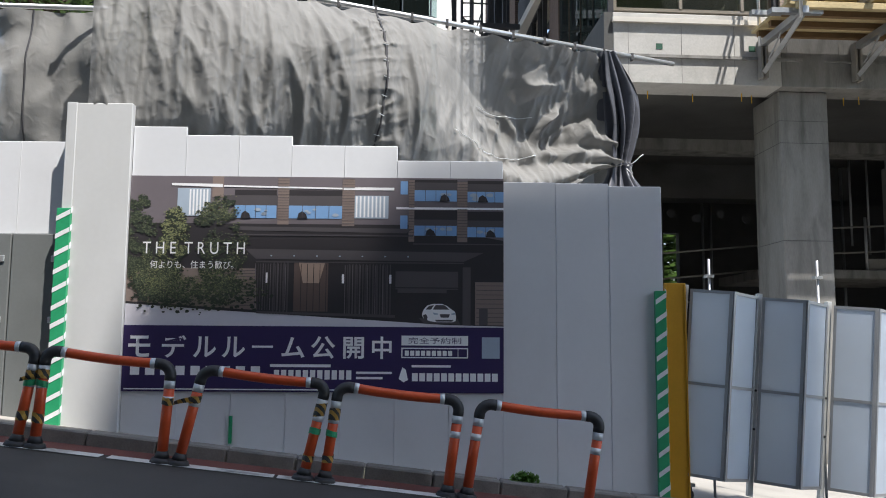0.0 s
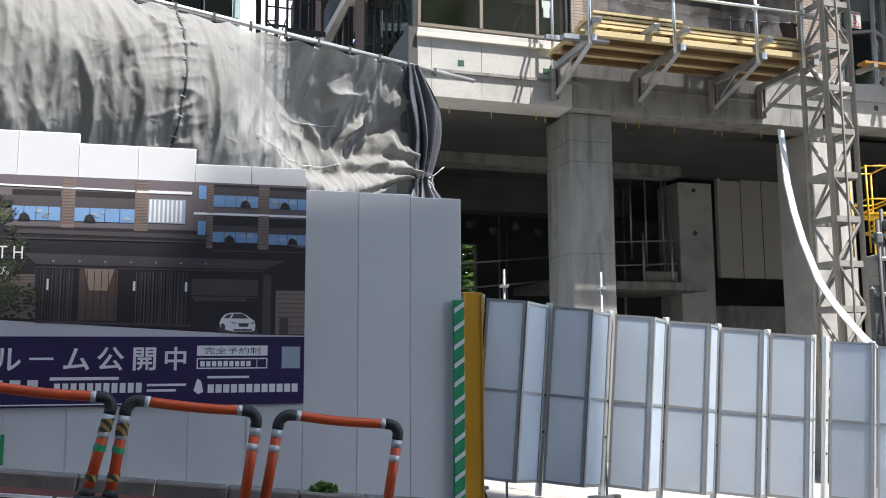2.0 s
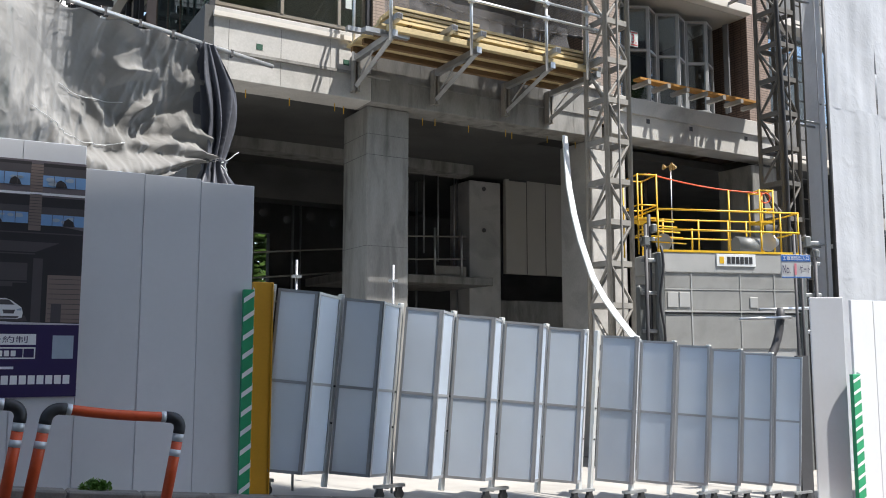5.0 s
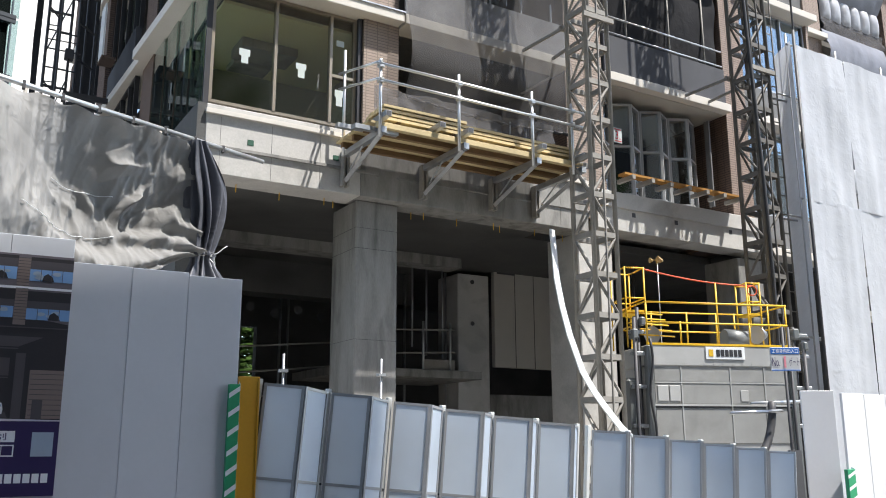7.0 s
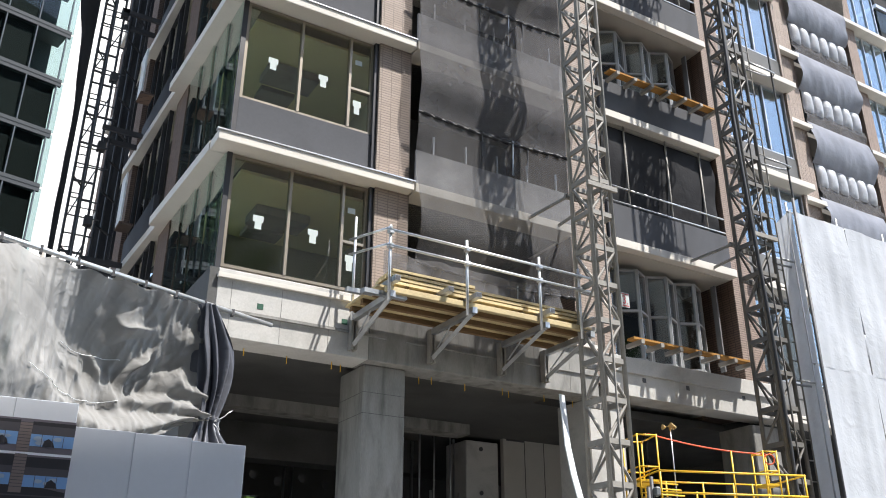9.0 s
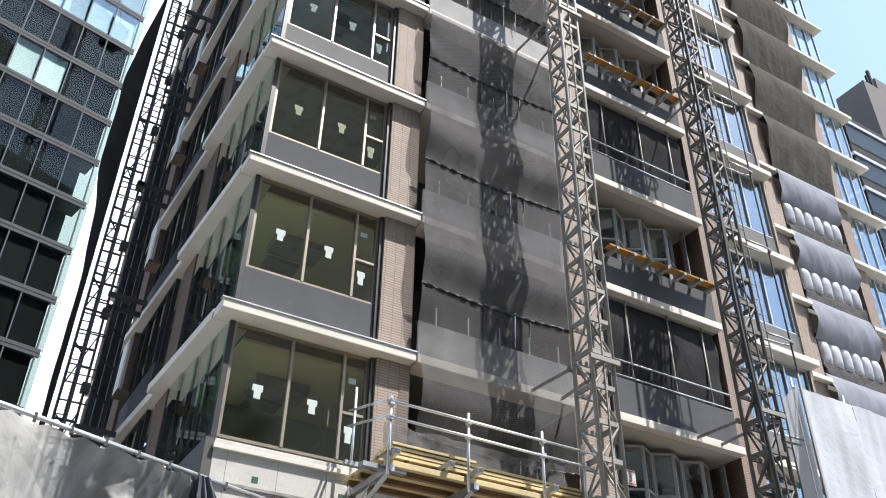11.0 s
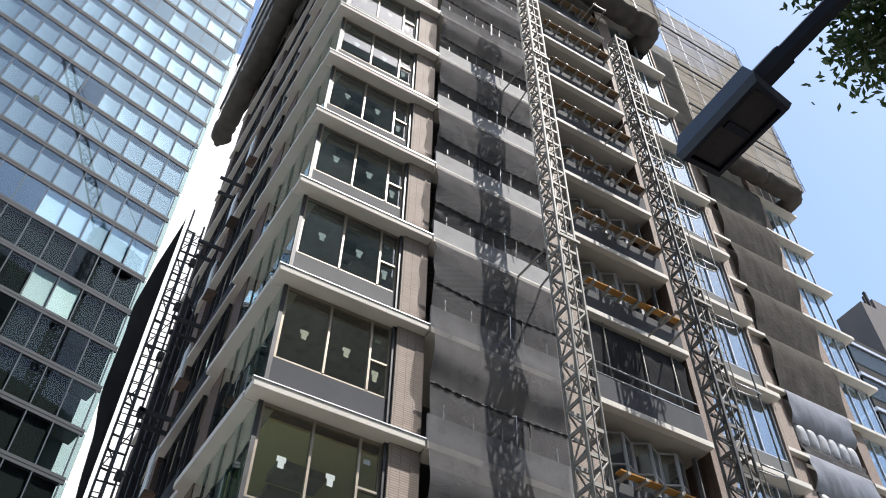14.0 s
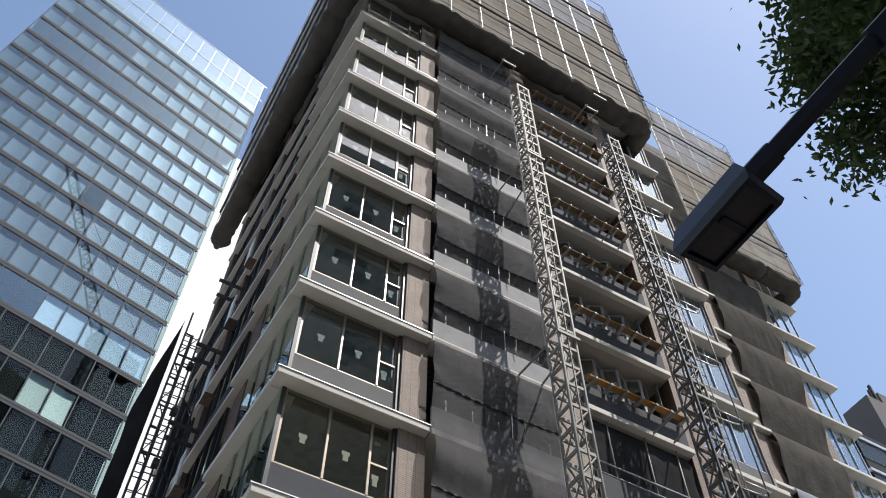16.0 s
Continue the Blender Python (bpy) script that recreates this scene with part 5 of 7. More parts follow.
links.new(coord.outputs["Object"], wave.inputs["Vector"])
step = nodes.new("ShaderNodeMath")
step.operation = "GREATER_THAN"
step.inputs[1].default_value = 0.5
links.new(wave.outputs["Fac"], step.inputs[0])
mix = nodes.new("ShaderNodeMix")
mix.data_type = "RGBA"
mix.inputs[7].default_value = (0.03, 0.028, 0.025, 1)
pri = nodes["Principled BSDF"]
links.new(step.outputs[0], mix.inputs[0])
links.new(pri.inputs["Base Color"].links[0].from_socket, mix.inputs[6])
links.new(mix.outputs[2], pri.inputs["Base Color"])
YB, GR = "yellow and black tape wound round a barrier post", "green tape wound round a barrier post"
for n, (i, side, z0, z1, mat, end) in enumerate(((0, 1, 0.55, 0.62, M_STRIPE, False), (0, 1, 0.49, 0.54, M_GREEN, False), (0, 1, 0.2, 0.28, M_STRIPE, False), (1, 0, 0.55, 0.63, M_STRIPE, True), (1, 0, 0.49, 0.54, M_GREEN, False), (1, 0, 0.2, 0.28, M_STRIPE, False),
                                                 (1, 1, 0.47, 0.53, M_STRIPE, False), (2, 0, 0.51, 0.57, M_STRIPE, True), (2, 1, 0.52, 0.63, M_STRIPE, False), (3, 0, 0.5, 0.6, M_STRIPE, False), (2, 1, 0.37, 0.42, M_GREEN, False), (3, 0, 0.37, 0.42, M_GREEN, False), (2, 1, 0.15, 0.2, M_STRIPE, False), (3, 0, 0.16, 0.22, M_STRIPE, False))):
    tape(spots[i], side, z0, z1, mat, GR if mat is M_GREEN else YB, n, end)

# weed at the kerb
bm = bmesh.new()
rng = random.Random(8)
for i in range(260):
    a, r, h = rng.uniform(0, 6.283), rng.random() ** 0.5 * 0.13, rng.uniform(0.02, 0.11)
    c = Vector((1.27 + r * math.cos(a), 7.98 + 0.35 * r * math.sin(a), level(1.27) + 0.02 + h * (1 - r * 4)))
    d1 = Vector((rng.uniform(-1, 1), rng.uniform(-1, 1), rng.uniform(0, 1))).normalized() * 0.03
    d2 = d1.cross(Vector((rng.uniform(-1, 1), rng.uniform(-1, 1), 1))).normalized() * 0.014
    bm.faces.new([bm.verts.new(c + q) for q in (-d1, d2, d1, -d2)])
tagged(part("weed", bm, M_WEED), "small green weed growing at the kerb", "plant")

# ---------------------------------------------------------------- tarpaulin on a pipe
TA, TB, TZ = Vector((-2.95, 8.55, 0)), Vector((3.42, 11.05, 0)), EH + 3.86
TD = (TB - TA).normalized()
TN = Vector((TD.y, -TD.x, 0))               # towards the street


def ridge(x, y, z):
    return 1 - min(1.0, 3.2 * abs(lump(x, y, z)))


def tarp_fn(u, v):
    s = u * 6.2
    p = TA + TD * s
    k = ease(u, 0.5, 0.75)                  # from a belly to a skirt that leans out
    belly = 0.62 * math.sin(math.pi * min(1, v ** 0.88)) * min(1, 0.3 + u * 4) - 0.08 * v
    vb = 0.2 + 0.34 * ease(u, 0.58, 0.92)  # blown in down to here, then back out over the hoarding
    drop = v * (2.35 - 0.85 * ease(u, 0.7, 1.0) ** 1.5)
    dent = 0.52 * drop / max(v, 0.01) * vb * (min(v / vb, 1.0) - ease(v, vb - 0.04, 1.0))
    skirt = -dent + 0.1 * ease(v, 0.6, 0.95) - 0.12 * ease(v, 0.95, 1.0)
    out = belly * (1 - k) + skirt * k * (1 - 0.9 * ease(u, 0.9, 1.0))
    fold = 0.08 * lump(s * 0.8, v * 1.5, 1.0) + 0.04 * lump(s * 3.2 + v, v * 1.3, 5.0) + 0.03 * lump(s * 5.5 + 0.6 * v, v * 0.9, 9.0) + 0.014 * lump(s * 12.0, v * 1.5, 4.0)
    crease = 0.05 * ridge(s * 0.9 + v * 1.2, v * 1.1 - s * 0.4, 3.3) + 0.036 * ridge(s * 3.1 - v * 1.4, v * 2.4 + s * 0.5, 7.3) + 0.02 * ridge(s * 7.0 + v * 2, v * 4.0 - s, 2.2) * (0.5 + k) + 0.008 * ridge(s * 15.0 - v * 3, v * 9.0, 4.4)
    crease *= 1.5 - 0.5 * ease(u, 0.45, 0.6)
    crease += (1 - ease(u, 0.5, 0.62)) * 0.05 * ridge(s * 3.6 + 0.5 * v, v * 0.7, 11.0)
    calm = 1 - 0.75 * ease(u, 0.55, 0.62) * (1 - ease(u, 0.8, 0.88)) * (1 - ease(v, 0.3, 0.55))
    d = s - 2.95 + 0.19 * v                 # short puckers beside the laced seam
    fold += math.exp(-abs(d) / 0.22) * (0.035 * ridge(d * 1.5, v * 13.0 + d * 2.0, 6.0) - 0.03)
    tie = max(0.0, (u - 0.55) / 0.45)       # folds that run towards the tied corner
    ang = math.atan2(1.06 - v, 1.05 - u)
    pull = 0.075 * tie * math.sin(ang * 24 + 3 * lump(u * 5, v * 5)) * (0.25 + v)
    hang = 0.03 * math.sin(s * 14) * max(0, 1 - v * 5)
    out += 0.34 * math.exp(-((u - 0.845 - 0.08 * (v - 0.4)) / 0.045) ** 2 - ((v - 0.42) / 0.2) ** 2) * (0.3 + ridge(s * 2.4, v * 4.0, 8.1))
    lower = k * ease(v, vb - 0.1, vb + 0.1)  # loose cloth below the dent lies in folds
    fold += lower * (0.08 * ridge(s * 2.3 + v * 1.5, v * 2.6 - s * 0.7, 5.5) + 0.045 * ridge(s * 4.6 - v * 2.0, v * 4.4 + s, 9.1) - 0.06)
    p = p + TN * (out + (fold + crease) * calm + pull + hang + 0.05)
    return (p.x, p.y, TZ - 0.06 - drop - 0.05 * abs(math.sin(s * 7)) * max(0, 1 - v * 8))


tarp = tagged(part("tarpaulin", sheet(380, 150, tarp_fn), M_TARP), "grey wrinkled tarpaulin hung from a steel pipe", "tarpaulin")
SEAM = 2.95
seg = []
for i in range(24):
    a, b = Vector(tarp_fn(SEAM / 6.2 - 0.03 * i / 24, i / 24)) + TN * 0.012, Vector(tarp_fn(SEAM / 6.2 - 0.03 * (i + 1) / 24, (i + 1) / 24)) + TN * 0.012
    seg.append((a, b))
part("lacing_seam", rods(seg, 0.012, 5), M_STEEL_DK, tarp)
for i in range(11):
    v = 0.06 + i * 0.085
    a, b = Vector(tarp_fn(2.88 / 6.2 - 0.03 * v, v)) + TN * 0.016, Vector(tarp_fn(3.0 / 6.2 - 0.03 * v, v + 0.012)) + TN * 0.016
    part("lacing_tie", rods([(a.lerp(b, 0.25), a.lerp(b, 0.75))], 0.005, 5), M_REFLECT, tarp)
for u0, v0, u1, v1 in ((0.71, 0.36, 0.84, 0.42), (0.62, 0.56, 0.84, 0.66)):
    pts = [Vector(tarp_fn(u0 + (u1 - u0) * i / 30, v0 + (v1 - v0) * i / 30)) + TN * 0.02 for i in range(31)]
    part("lashing", tube(pts, 0.005, 5), M_REFLECT, tarp, "thin pale lashing cord")


def bunch_fn(u, v):
    a = u * 2 * math.pi
    r = 0.1 + 0.1 * math.sin(math.pi * min(1, v / 0.8)) ** 1.2 if v < 0.8 else 0.055 + 0.16 * ((v - 0.8) / 0.2) + 0.075 * (1 - (v - 0.8) / 0.2) ** 6
    r *= 1 + 0.42 * math.sin(11 * a + 2.2 * v + 2 * lump(v * 3, 1, a)) * min(1, 0.4 + v) + 0.3 * lump(math.cos(a) * 2, math.sin(a) * 2, v * 2.5)
    mid = math.sin(math.pi * min(1, v / 0.82))
    c = Vector((2.76 + 0.18 * v + 0.1 * mid, 10.78 + 0.08 * v + 0.05 * mid)) + TN.xy * 0.1
    return (c.x + r * math.cos(a), c.y + r * math.sin(a) * 0.8, TZ - 0.06 - 1.82 * v)


part("gathered_end", sheet(150, 70, bunch_fn), M_TARP_DK, tarp, "dark gathered end of the tarpaulin")
K = Vector((2.95, 10.85, EH + 2.32)) + TN * 0.1
part("tie_rope", tube([K + Vector((0.1 * math.cos(i * 0.7), 0.09 * math.sin(i * 0.7), 0.003 * i)) for i in range(20)], 0.012, 5), M_STEEL_DK, tarp)
for dx, dz, e in ((0.14, -0.1, 0.5), (0.2, -0.3, 0.1), (0.28, 0.16, -0.05), (0.1, -0.38, 0.0)):
    part("loose_string", tube([K + Vector((dx * f + 0.03 * math.sin(5 * f), -0.08, dz * f + e * 0.1 * math.sin(3 * f))) for f in (0, 0.3, 0.6, 0.8, 1.0)], 0.006, 5), M_REFLECT, tarp)
a, b = TA + TD * -0.2, TB + TD * 0.45
pipe = tagged(part("steel_pipe", rods([((a.x, a.y, TZ), (b.x, b.y, TZ))], 0.03, 10), M_STEEL_LT), "galvanised scaffold pipe carrying the tarpaulin", "pipe")
for i in range(15):
    p = TA + TD * (0.3 + i * 0.45)
    bm = bmesh.new()
    box(bm, p.x - 0.016, p.x + 0.016, p.y - 0.036, p.y + 0.036, TZ - 0.055, TZ + 0.036)
    part("clamp", bm, M_STEEL_DK, pipe)
for i in range(4):
    p = TA + TD * (0.6 + i * 1.9) - TN * 1.0
    tagged(part("scaffold_standard", rods([((p.x, p.y, level(p.x)), (p.x, p.y, TZ + 0.4))], 0.024), M_MAST), "galvanised scaffold pole behind the tarpaulin", "pole", "poles behind the tarpaulin")


def tarp_left(u, v):
    x = -7.5 + 4.5 * u
    y = 9.0 + 0.08 * lump(x * 1.5, v * 3) + 0.05 * lump(x * 5, v * 2, 4) - 0.05 * ridge(x * 1.8, v * 2.2, 6.0) - 0.12 * math.sin(math.pi * v) + 0.05 * math.sin(x * 7) * (1 - v)
    return (x, y, EH + 3.46 - 1.6 * v)


left = tagged(part("tarpaulin", sheet(120, 50, tarp_left), M_TARP), "grey wrinkled tarpaulin above the hoarding", "tarpaulin")
for u in (0.3, 0.62, 0.85):
    part("lacing_seam", rods([(Vector(tarp_left(u, i / 16)) - Vector((0, 0.012, 0)), Vector(tarp_left(u, (i + 1) / 16)) - Vector((0, 0.012, 0))) for i in range(16)], 0.01, 5), M_STEEL_DK, left)
tagged(part("steel_pipe", rods([((-8, 9.0, EH + 3.52), (-2.9, 9.0, EH + 3.52))], 0.028, 8), M_STEEL_LT), "galvanised scaffold pipe carrying the tarpaulin", "pipe")

# ---------------------------------------------------------------- work platform on brackets
plat = thing("work_platform", "timber work platform on steel brackets with pipe guard rails", "scaffold", at=(8.2, 13.2, EH + 5.3))
PZ = EH + 5.15
part("edge_beam", boxes((6.12, 10.3, 12.22, 12.32, PZ, PZ + 0.1), bevel=0.006), M_WOOD, plat, "pale timber edge beam")
for i in range(5):
    y0 = 12.34 + i * 0.26
    part("deck_plank", boxes((6.0, 10.6, y0, y0 + 0.245, PZ + 0.1, PZ + 0.14)), M_WOOD, plat)
for y in (12.55, 13.0, 13.45):
    part("joist", boxes((6.05, 10.55, y, y + 0.09, PZ + 0.005, PZ + 0.095)), M_WOOD_BR, plat)
for i in range(4):
    x0, x1 = (6.28, 10.72) if i < 3 else (6.3, 8.0)
    for y0 in (12.42, 12.62, 12.82):
        part("stacked_plank", boxes((x0 + 0.03 * (i % 2), x1 - 0.05 * (i % 3), y0, y0 + 0.18, PZ + 0.24 + i * 0.075, PZ + 0.29 + i * 0.075)), M_WOOD, plat)
    for x in (6.6, 7.7, 9.0, 10.4):
        if x < x1:
            part("spacer", boxes((x, x + 0.06, 12.43, 12.98, PZ + 0.215 + i * 0.075, PZ + 0.24 + i * 0.075)), M_WOOD_BR, plat)
for x in (6.2, 7.82, 9.4, 10.46):
    bm = boxes((x - 0.05, x + 0.05, 12.15, 13.62, PZ - 0.11, PZ - 0.002))
    part("bracket_arm", bm, M_STEEL, plat)
    part("wall_plate", boxes((x - 0.065, x - 0.02, 13.6, 13.748, EH + 4.5, PZ), (x + 0.02, x + 0.065, 13.6, 13.748, EH + 4.5, PZ), bevel=0.005), M_MAST, plat)
    bm = bmesh.new()
    rod(bm, (x, 12.25, PZ - 0.1), (x, 13.62, EH + 4.6), 0.05, 4)
    part("strut", bm, M_STEEL, plat)
    bm = bmesh.new()
    rod(bm, (x, 12.95, PZ - 0.1), (x, 13.45, EH + 4.75), 0.016, 6)
    part("brace", bm, M_STEEL, plat)
for x in (6.22, 7.26, 7.83, 9.43, 10.42):
    bm = boxes((x - 0.055, x + 0.055, 12.02, 13.2, PZ + 0.142, PZ + 0.238), bevel=0.006)
    end = part("square_tube", bm, M_STEEL, plat)
    part("tube_mouth", boxes((x - 0.042, x + 0.042, 12.014, 12.019, PZ + 0.154, PZ + 0.226)), M_STEEL_DK, end)
for i, (x, z) in enumerate(((5.75, 0.02), (5.85, 0.12), (5.7, 0.22))):
    part("long_tube", boxes((x, 6.55, 12.3 + 0.3 * i, 12.4 + 0.3 * i, PZ + z - 0.08, PZ + z)), M_STEEL, plat)
for x, top in ((6.14, 6.34), (7.68, 6.4), (9.28, 6.42), (10.22, 6.38)):
    post = part("guard_post", rods([((x, 12.18, PZ - 0.18), (x, 12.18, EH + top))], 0.028), M_STEEL_LT, plat)
    for z in (5.95, 6.22):
        part("clamp", boxes((x - 0.05, x + 0.05, 12.12, 12.22, EH + z - 0.045, EH + z + 0.045), bevel=0.012), M_STEEL, post)
part("guard_post", rods([((6.08, 13.5, PZ - 0.15), (6.08, 13.5, EH + 7.02))], 0.028), M_STEEL_LT, plat)
for z in (EH + 5.95, EH + 6.24):
    part("guard_rail", rods([((6.05, 12.14, z), (10.5, 12.14, z - 0.02))], 0.026), M_STEEL_LT, plat)
for z in (EH + 5.97, EH + 6.27):
    part("guard_rail", rods([((6.12, 12.1, z), (6.06, 13.7, z + 0.36))], 0.024), M_STEEL_LT, plat)


def cling(u, v):
    x = 6.6 + 4.1 * u
    return (x, 13.35 + 0.1 * lump(x * 2, v * 2, 2) + 0.05 * lump(x * 6, v * 4, 8), EH + 5.5 + 0.9 * v + 0.1 * lump(x, v))


tagged(part("dust_sheet", sheet(50, 14, cling), M_NET), "dark thin sheet behind the guard rail", "sheet")

# ---------------------------------------------------------------- hoist cage
HC = Matrix.Translation((11.5, 11.8, 0)) @ Matrix.Rotation(radians(-19.5), 4, "Z") @ Matrix.Diagonal((0.81, 1, 1, 1))
cage = thing("hoist_cage", "grey mesh-clad construction hoist cage with yellow railings", "hoist", at=(13.5, 12, level(13.5)))


def hbox(name, mat, *rows, bevel=0.0, parent=None, label=""):
    bm = bmesh.new()
    for r in rows:
        box(bm, *r, bevel=bevel, m=HC)
    return part(name, bm, mat, parent or cage, label)


gz = level(14) + 0.1
hbox("body", M_CABIN, (0.06, 3.56, 0.04, 1.3, gz, EH + 1.42), bevel=0.01)
hbox("top_band", M_CABIN, (0.0, 3.62, 0.0, 1.34, EH + 1.42, EH + 1.8), bevel=0.015)
hbox("corner_post", M_CABINET, (-0.04, 0.1, -0.04, 0.12, gz, EH + 1.78), bevel=0.01)
hbox("corner_post", M_CABINET, (3.52, 3.66, -0.04, 0.12, gz, EH + 1.78), bevel=0.01)
M_MESH = material("fine_grey_mesh", (0.27, 0.27, 0.26), 0.7, 0.0, vary=0.12, scale=3, fine=90, bump=0.4, stain=0.15, stain_scale=2)
for xa, xb in ((0.14, 0.78), (0.81, 2.0), (2.03, 2.86), (2.89, 3.5)):
    for za, zc in ((1.13, 1.52), (0.73, 1.1), (0.02, 0.63)):
        hbox("mesh_panel", M_MESH, (xa, xb, 0.022, 0.04, EH + za, EH + zc), bevel=0.006)
for x in (0.795, 2.015, 2.875):
    hbox("seam", M_CABIN, (x - 0.014, x + 0.014, 0.012, 0.034, EH + 0.02, EH + 1.52))
for z in (1.115, 0.71):
    hbox("seam", M_CABIN, (0.14, 3.5, 0.014, 0.034, EH + z - 0.012, EH + z + 0.012))
hbox("door_gap", M_STEEL_DK, (0.1, 3.52, 0.025, 0.036, EH + 0.655, EH + 0.69))
hbox("door_lip", M_CABIN, (0.1, 3.52, 0.0, 0.03, EH + 0.69, EH + 0.715))
for x0, w in ((0.2, 0.26), (0.49, 0.26), (2.24, 0.2)):
    hbox("hatch", M_CABIN, (x0, x0 + w, 0.008, 0.02, EH + 0.78, EH + (1.06 if x0 < 1 else 0.98)), bevel=0.006)
for x in [0.16 + i * 0.24 for i in range(14)]:
    hbox("rivet", M_CABIN, (x, x + 0.02, -0.006, 0.0, EH + 1.455, EH + 1.475))
brand = hbox("name_plate", M_WHITETAPE, (1.42, 2.4, -0.02, -0.002, EH + 1.55, EH + 1.78), bevel=0.003, label="white plate with dark bars")
hbox("plate_bars", M_FRAME_DK, *[(1.68 + i * 0.11, 1.765 + i * 0.11, -0.026, -0.021, EH + 1.6, EH + 1.73) for i in range(6)], parent=brand)
hbox("plate_mark", M_YELLOW, (1.49, 1.6, -0.026, -0.021, EH + 1.6, EH + 1.73), parent=brand)
hrod2 = [((-0.3, 0.0, gz), (-0.3, 0.0, EH + 2.3)), ((-0.16, 0.1, gz), (-0.16, 0.1, EH + 2.5)), ((3.78, 0.1, gz), (3.78, 0.1, EH + 2.2)), ((3.95, 0.0, gz), (3.95, 0.0, EH + 1.9))]
for p, q in hrod2:
    bm = bmesh.new()
    rod(bm, HC @ Vector(p), HC @ Vector(q), 0.035, 8)
    part("side_pipe", bm, M_STEEL_DK, cage)
for z in (0.3, 1.0, 1.6, 2.0):
    hbox("side_bracket", M_STEEL, (3.62, 4.1, 0.02, 0.12, EH + z, EH + z + 0.07), bevel=0.01)
    hbox("side_bracket", M_STEEL, (-0.4, -0.05, 0.02, 0.12, EH + z, EH + z + 0.07), bevel=0.01)
for x, z, sz in ((3.75, 1.95, 0.16), (3.98, 1.75, 0.12), (-0.3, 1.9, 0.14), (-0.1, 2.15, 0.12)):
    hbox("guide_roller_box", M_CABINET, (x - sz / 2, x + sz / 2, -0.06, 0.14, EH + z, EH + z + sz * 1.3), bevel=0.02)
bm = tube([HC @ Vector((0.02 + 0.05 * math.sin(i * 0.8), -0.08, EH + 1.9 - i * 0.17)) for i in range(14)], 0.025, 7)
part("black_hose", bm, M_BLACK, cage)
hbox("side_tank", M_CABINET, (-0.5, -0.2, 0.1, 0.4, gz, EH + 1.2), bevel=0.06)
hbox("kick_board", M_YELLOW, (0, 3.62, -0.01, 0.02, EH + 1.8, EH + 1.84))


def hrod(name, mat, segs, r=0.025):
    bm = bmesh.new()
    for a, b in segs:
        rod(bm, HC @ Vector(a), HC @ Vector(b), r, 8)
    return part(name, bm, mat, cage)


T0 = EH + 1.8
for x in (0.02, 0.85, 1.8, 2.6, 3.1, 3.56):
    hrod("rail_post", M_YELLOW, [((x, 0.02, T0), (x, 0.02, T0 + (1.2 if x == 1.8 else 0.45 if x in (0.85, 2.6) else 0.82)))], 0.016)
    hrod("rail_post", M_YELLOW, [((x, 1.25, T0), (x, 1.25, T0 + 0.82))], 0.017)
for z in (0.42, 0.8):
    hrod("rail", M_YELLOW, [((0, 0.02, T0 + z), (3.58, 0.02, T0 + z))], 0.019)
    hrod("rail", M_YELLOW, [((0, 1.25, T0 + z), (3.58, 1.25, T0 + z))], 0.016)
    hrod("rail", M_YELLOW, [((0, 0.02, T0 + z), (0, 1.25, T0 + z))], 0.016)
    hrod("rail", M_YELLOW, [((3.58, 0.02, T0 + z), (3.58, 1.25, T0 + z))], 0.016)
for x0, x1, y1, h in ((-0.2, 0.28, 1.2, 1.56), (2.95, 3.3, 0.9, 1.34)):
    for x in (x0, x1):
        for y in (0.5, y1):
            hrod("gate_post", M_YELLOW, [((x, y, T0), (x, y, T0 + h))], 0.016)
    for z in (0.95, h - 0.02):
        hrod("gate_rail", M_YELLOW, [((x0, 0.5, T0 + z), (x1, 0.5, T0 + z)), ((x0, y1, T0 + z), (x1, y1, T0 + z)), ((x0, 0.5, T0 + z), (x0, y1, T0 + z)), ((x1, 0.5, T0 + z), (x1, y1, T0 + z))], 0.015)
    hbox("grating", M_YELLOW, (x0, x1, 0.5, y1, T0 + 0.68, T0 + 0.72))
for i in range(5):                          # folded yellow landing ramp
    hrod("ramp_bar", M_YELLOW, [((-0.25, 0.1 + i * 0.12, T0 + 0.2 + i * 0.12), (0.75, 0.1 + i * 0.12, T0 + 0.17 + i * 0.12))], 0.014)
hrod("motor", M_CABINET, [((2.4, 0.7, T0 + 0.22), (3.0, 0.7, T0 + 0.22))], 0.2)
bm = bmesh.new()
rod(bm, HC @ Vector((2.82, 0.1, T0 + 0.24)), HC @ Vector((3.1, 0.2, T0 + 0.26)), 0.18, 16, r2=0.08)
part("floodlight", bm, M_FRAME_AL, cage, "round silver floodlight")
bm = bmesh.new()
rod(bm, HC @ Vector((0.25, 0.2, T0 + 0.2)), HC @ Vector((0.42, 0.3, T0 + 0.22)), 0.17, 16, r2=0.06)
part("floodlight", bm, M_FRAME_AL, cage, "round silver floodlight")
cable = [HC @ Vector((0.1 + 3.0 * i / 14, 0.55, T0 + 1.57 - 0.3 * (i / 14) - 0.07 * math.sin(math.pi * i / 14))) for i in range(15)]
cable += [HC @ Vector((3.1 + 0.13 * math.sin(i * 0.7), 0.5, T0 + 1.17 + 0.1 * math.cos(i * 0.7))) for i in range(10)]
part("orange_hose", tube(cable, 0.014, 6), M_ORANGE, cage)
hrod("anemometer_pole", M_FRAME_AL, [((0.95, 1.0, T0), (0.95, 1.0, T0 + 1.78))], 0.01)
M_CUP = material("ochre_plastic", (0.4, 0.27, 0.1), 0.5, vary=0.1, bump=0.02)
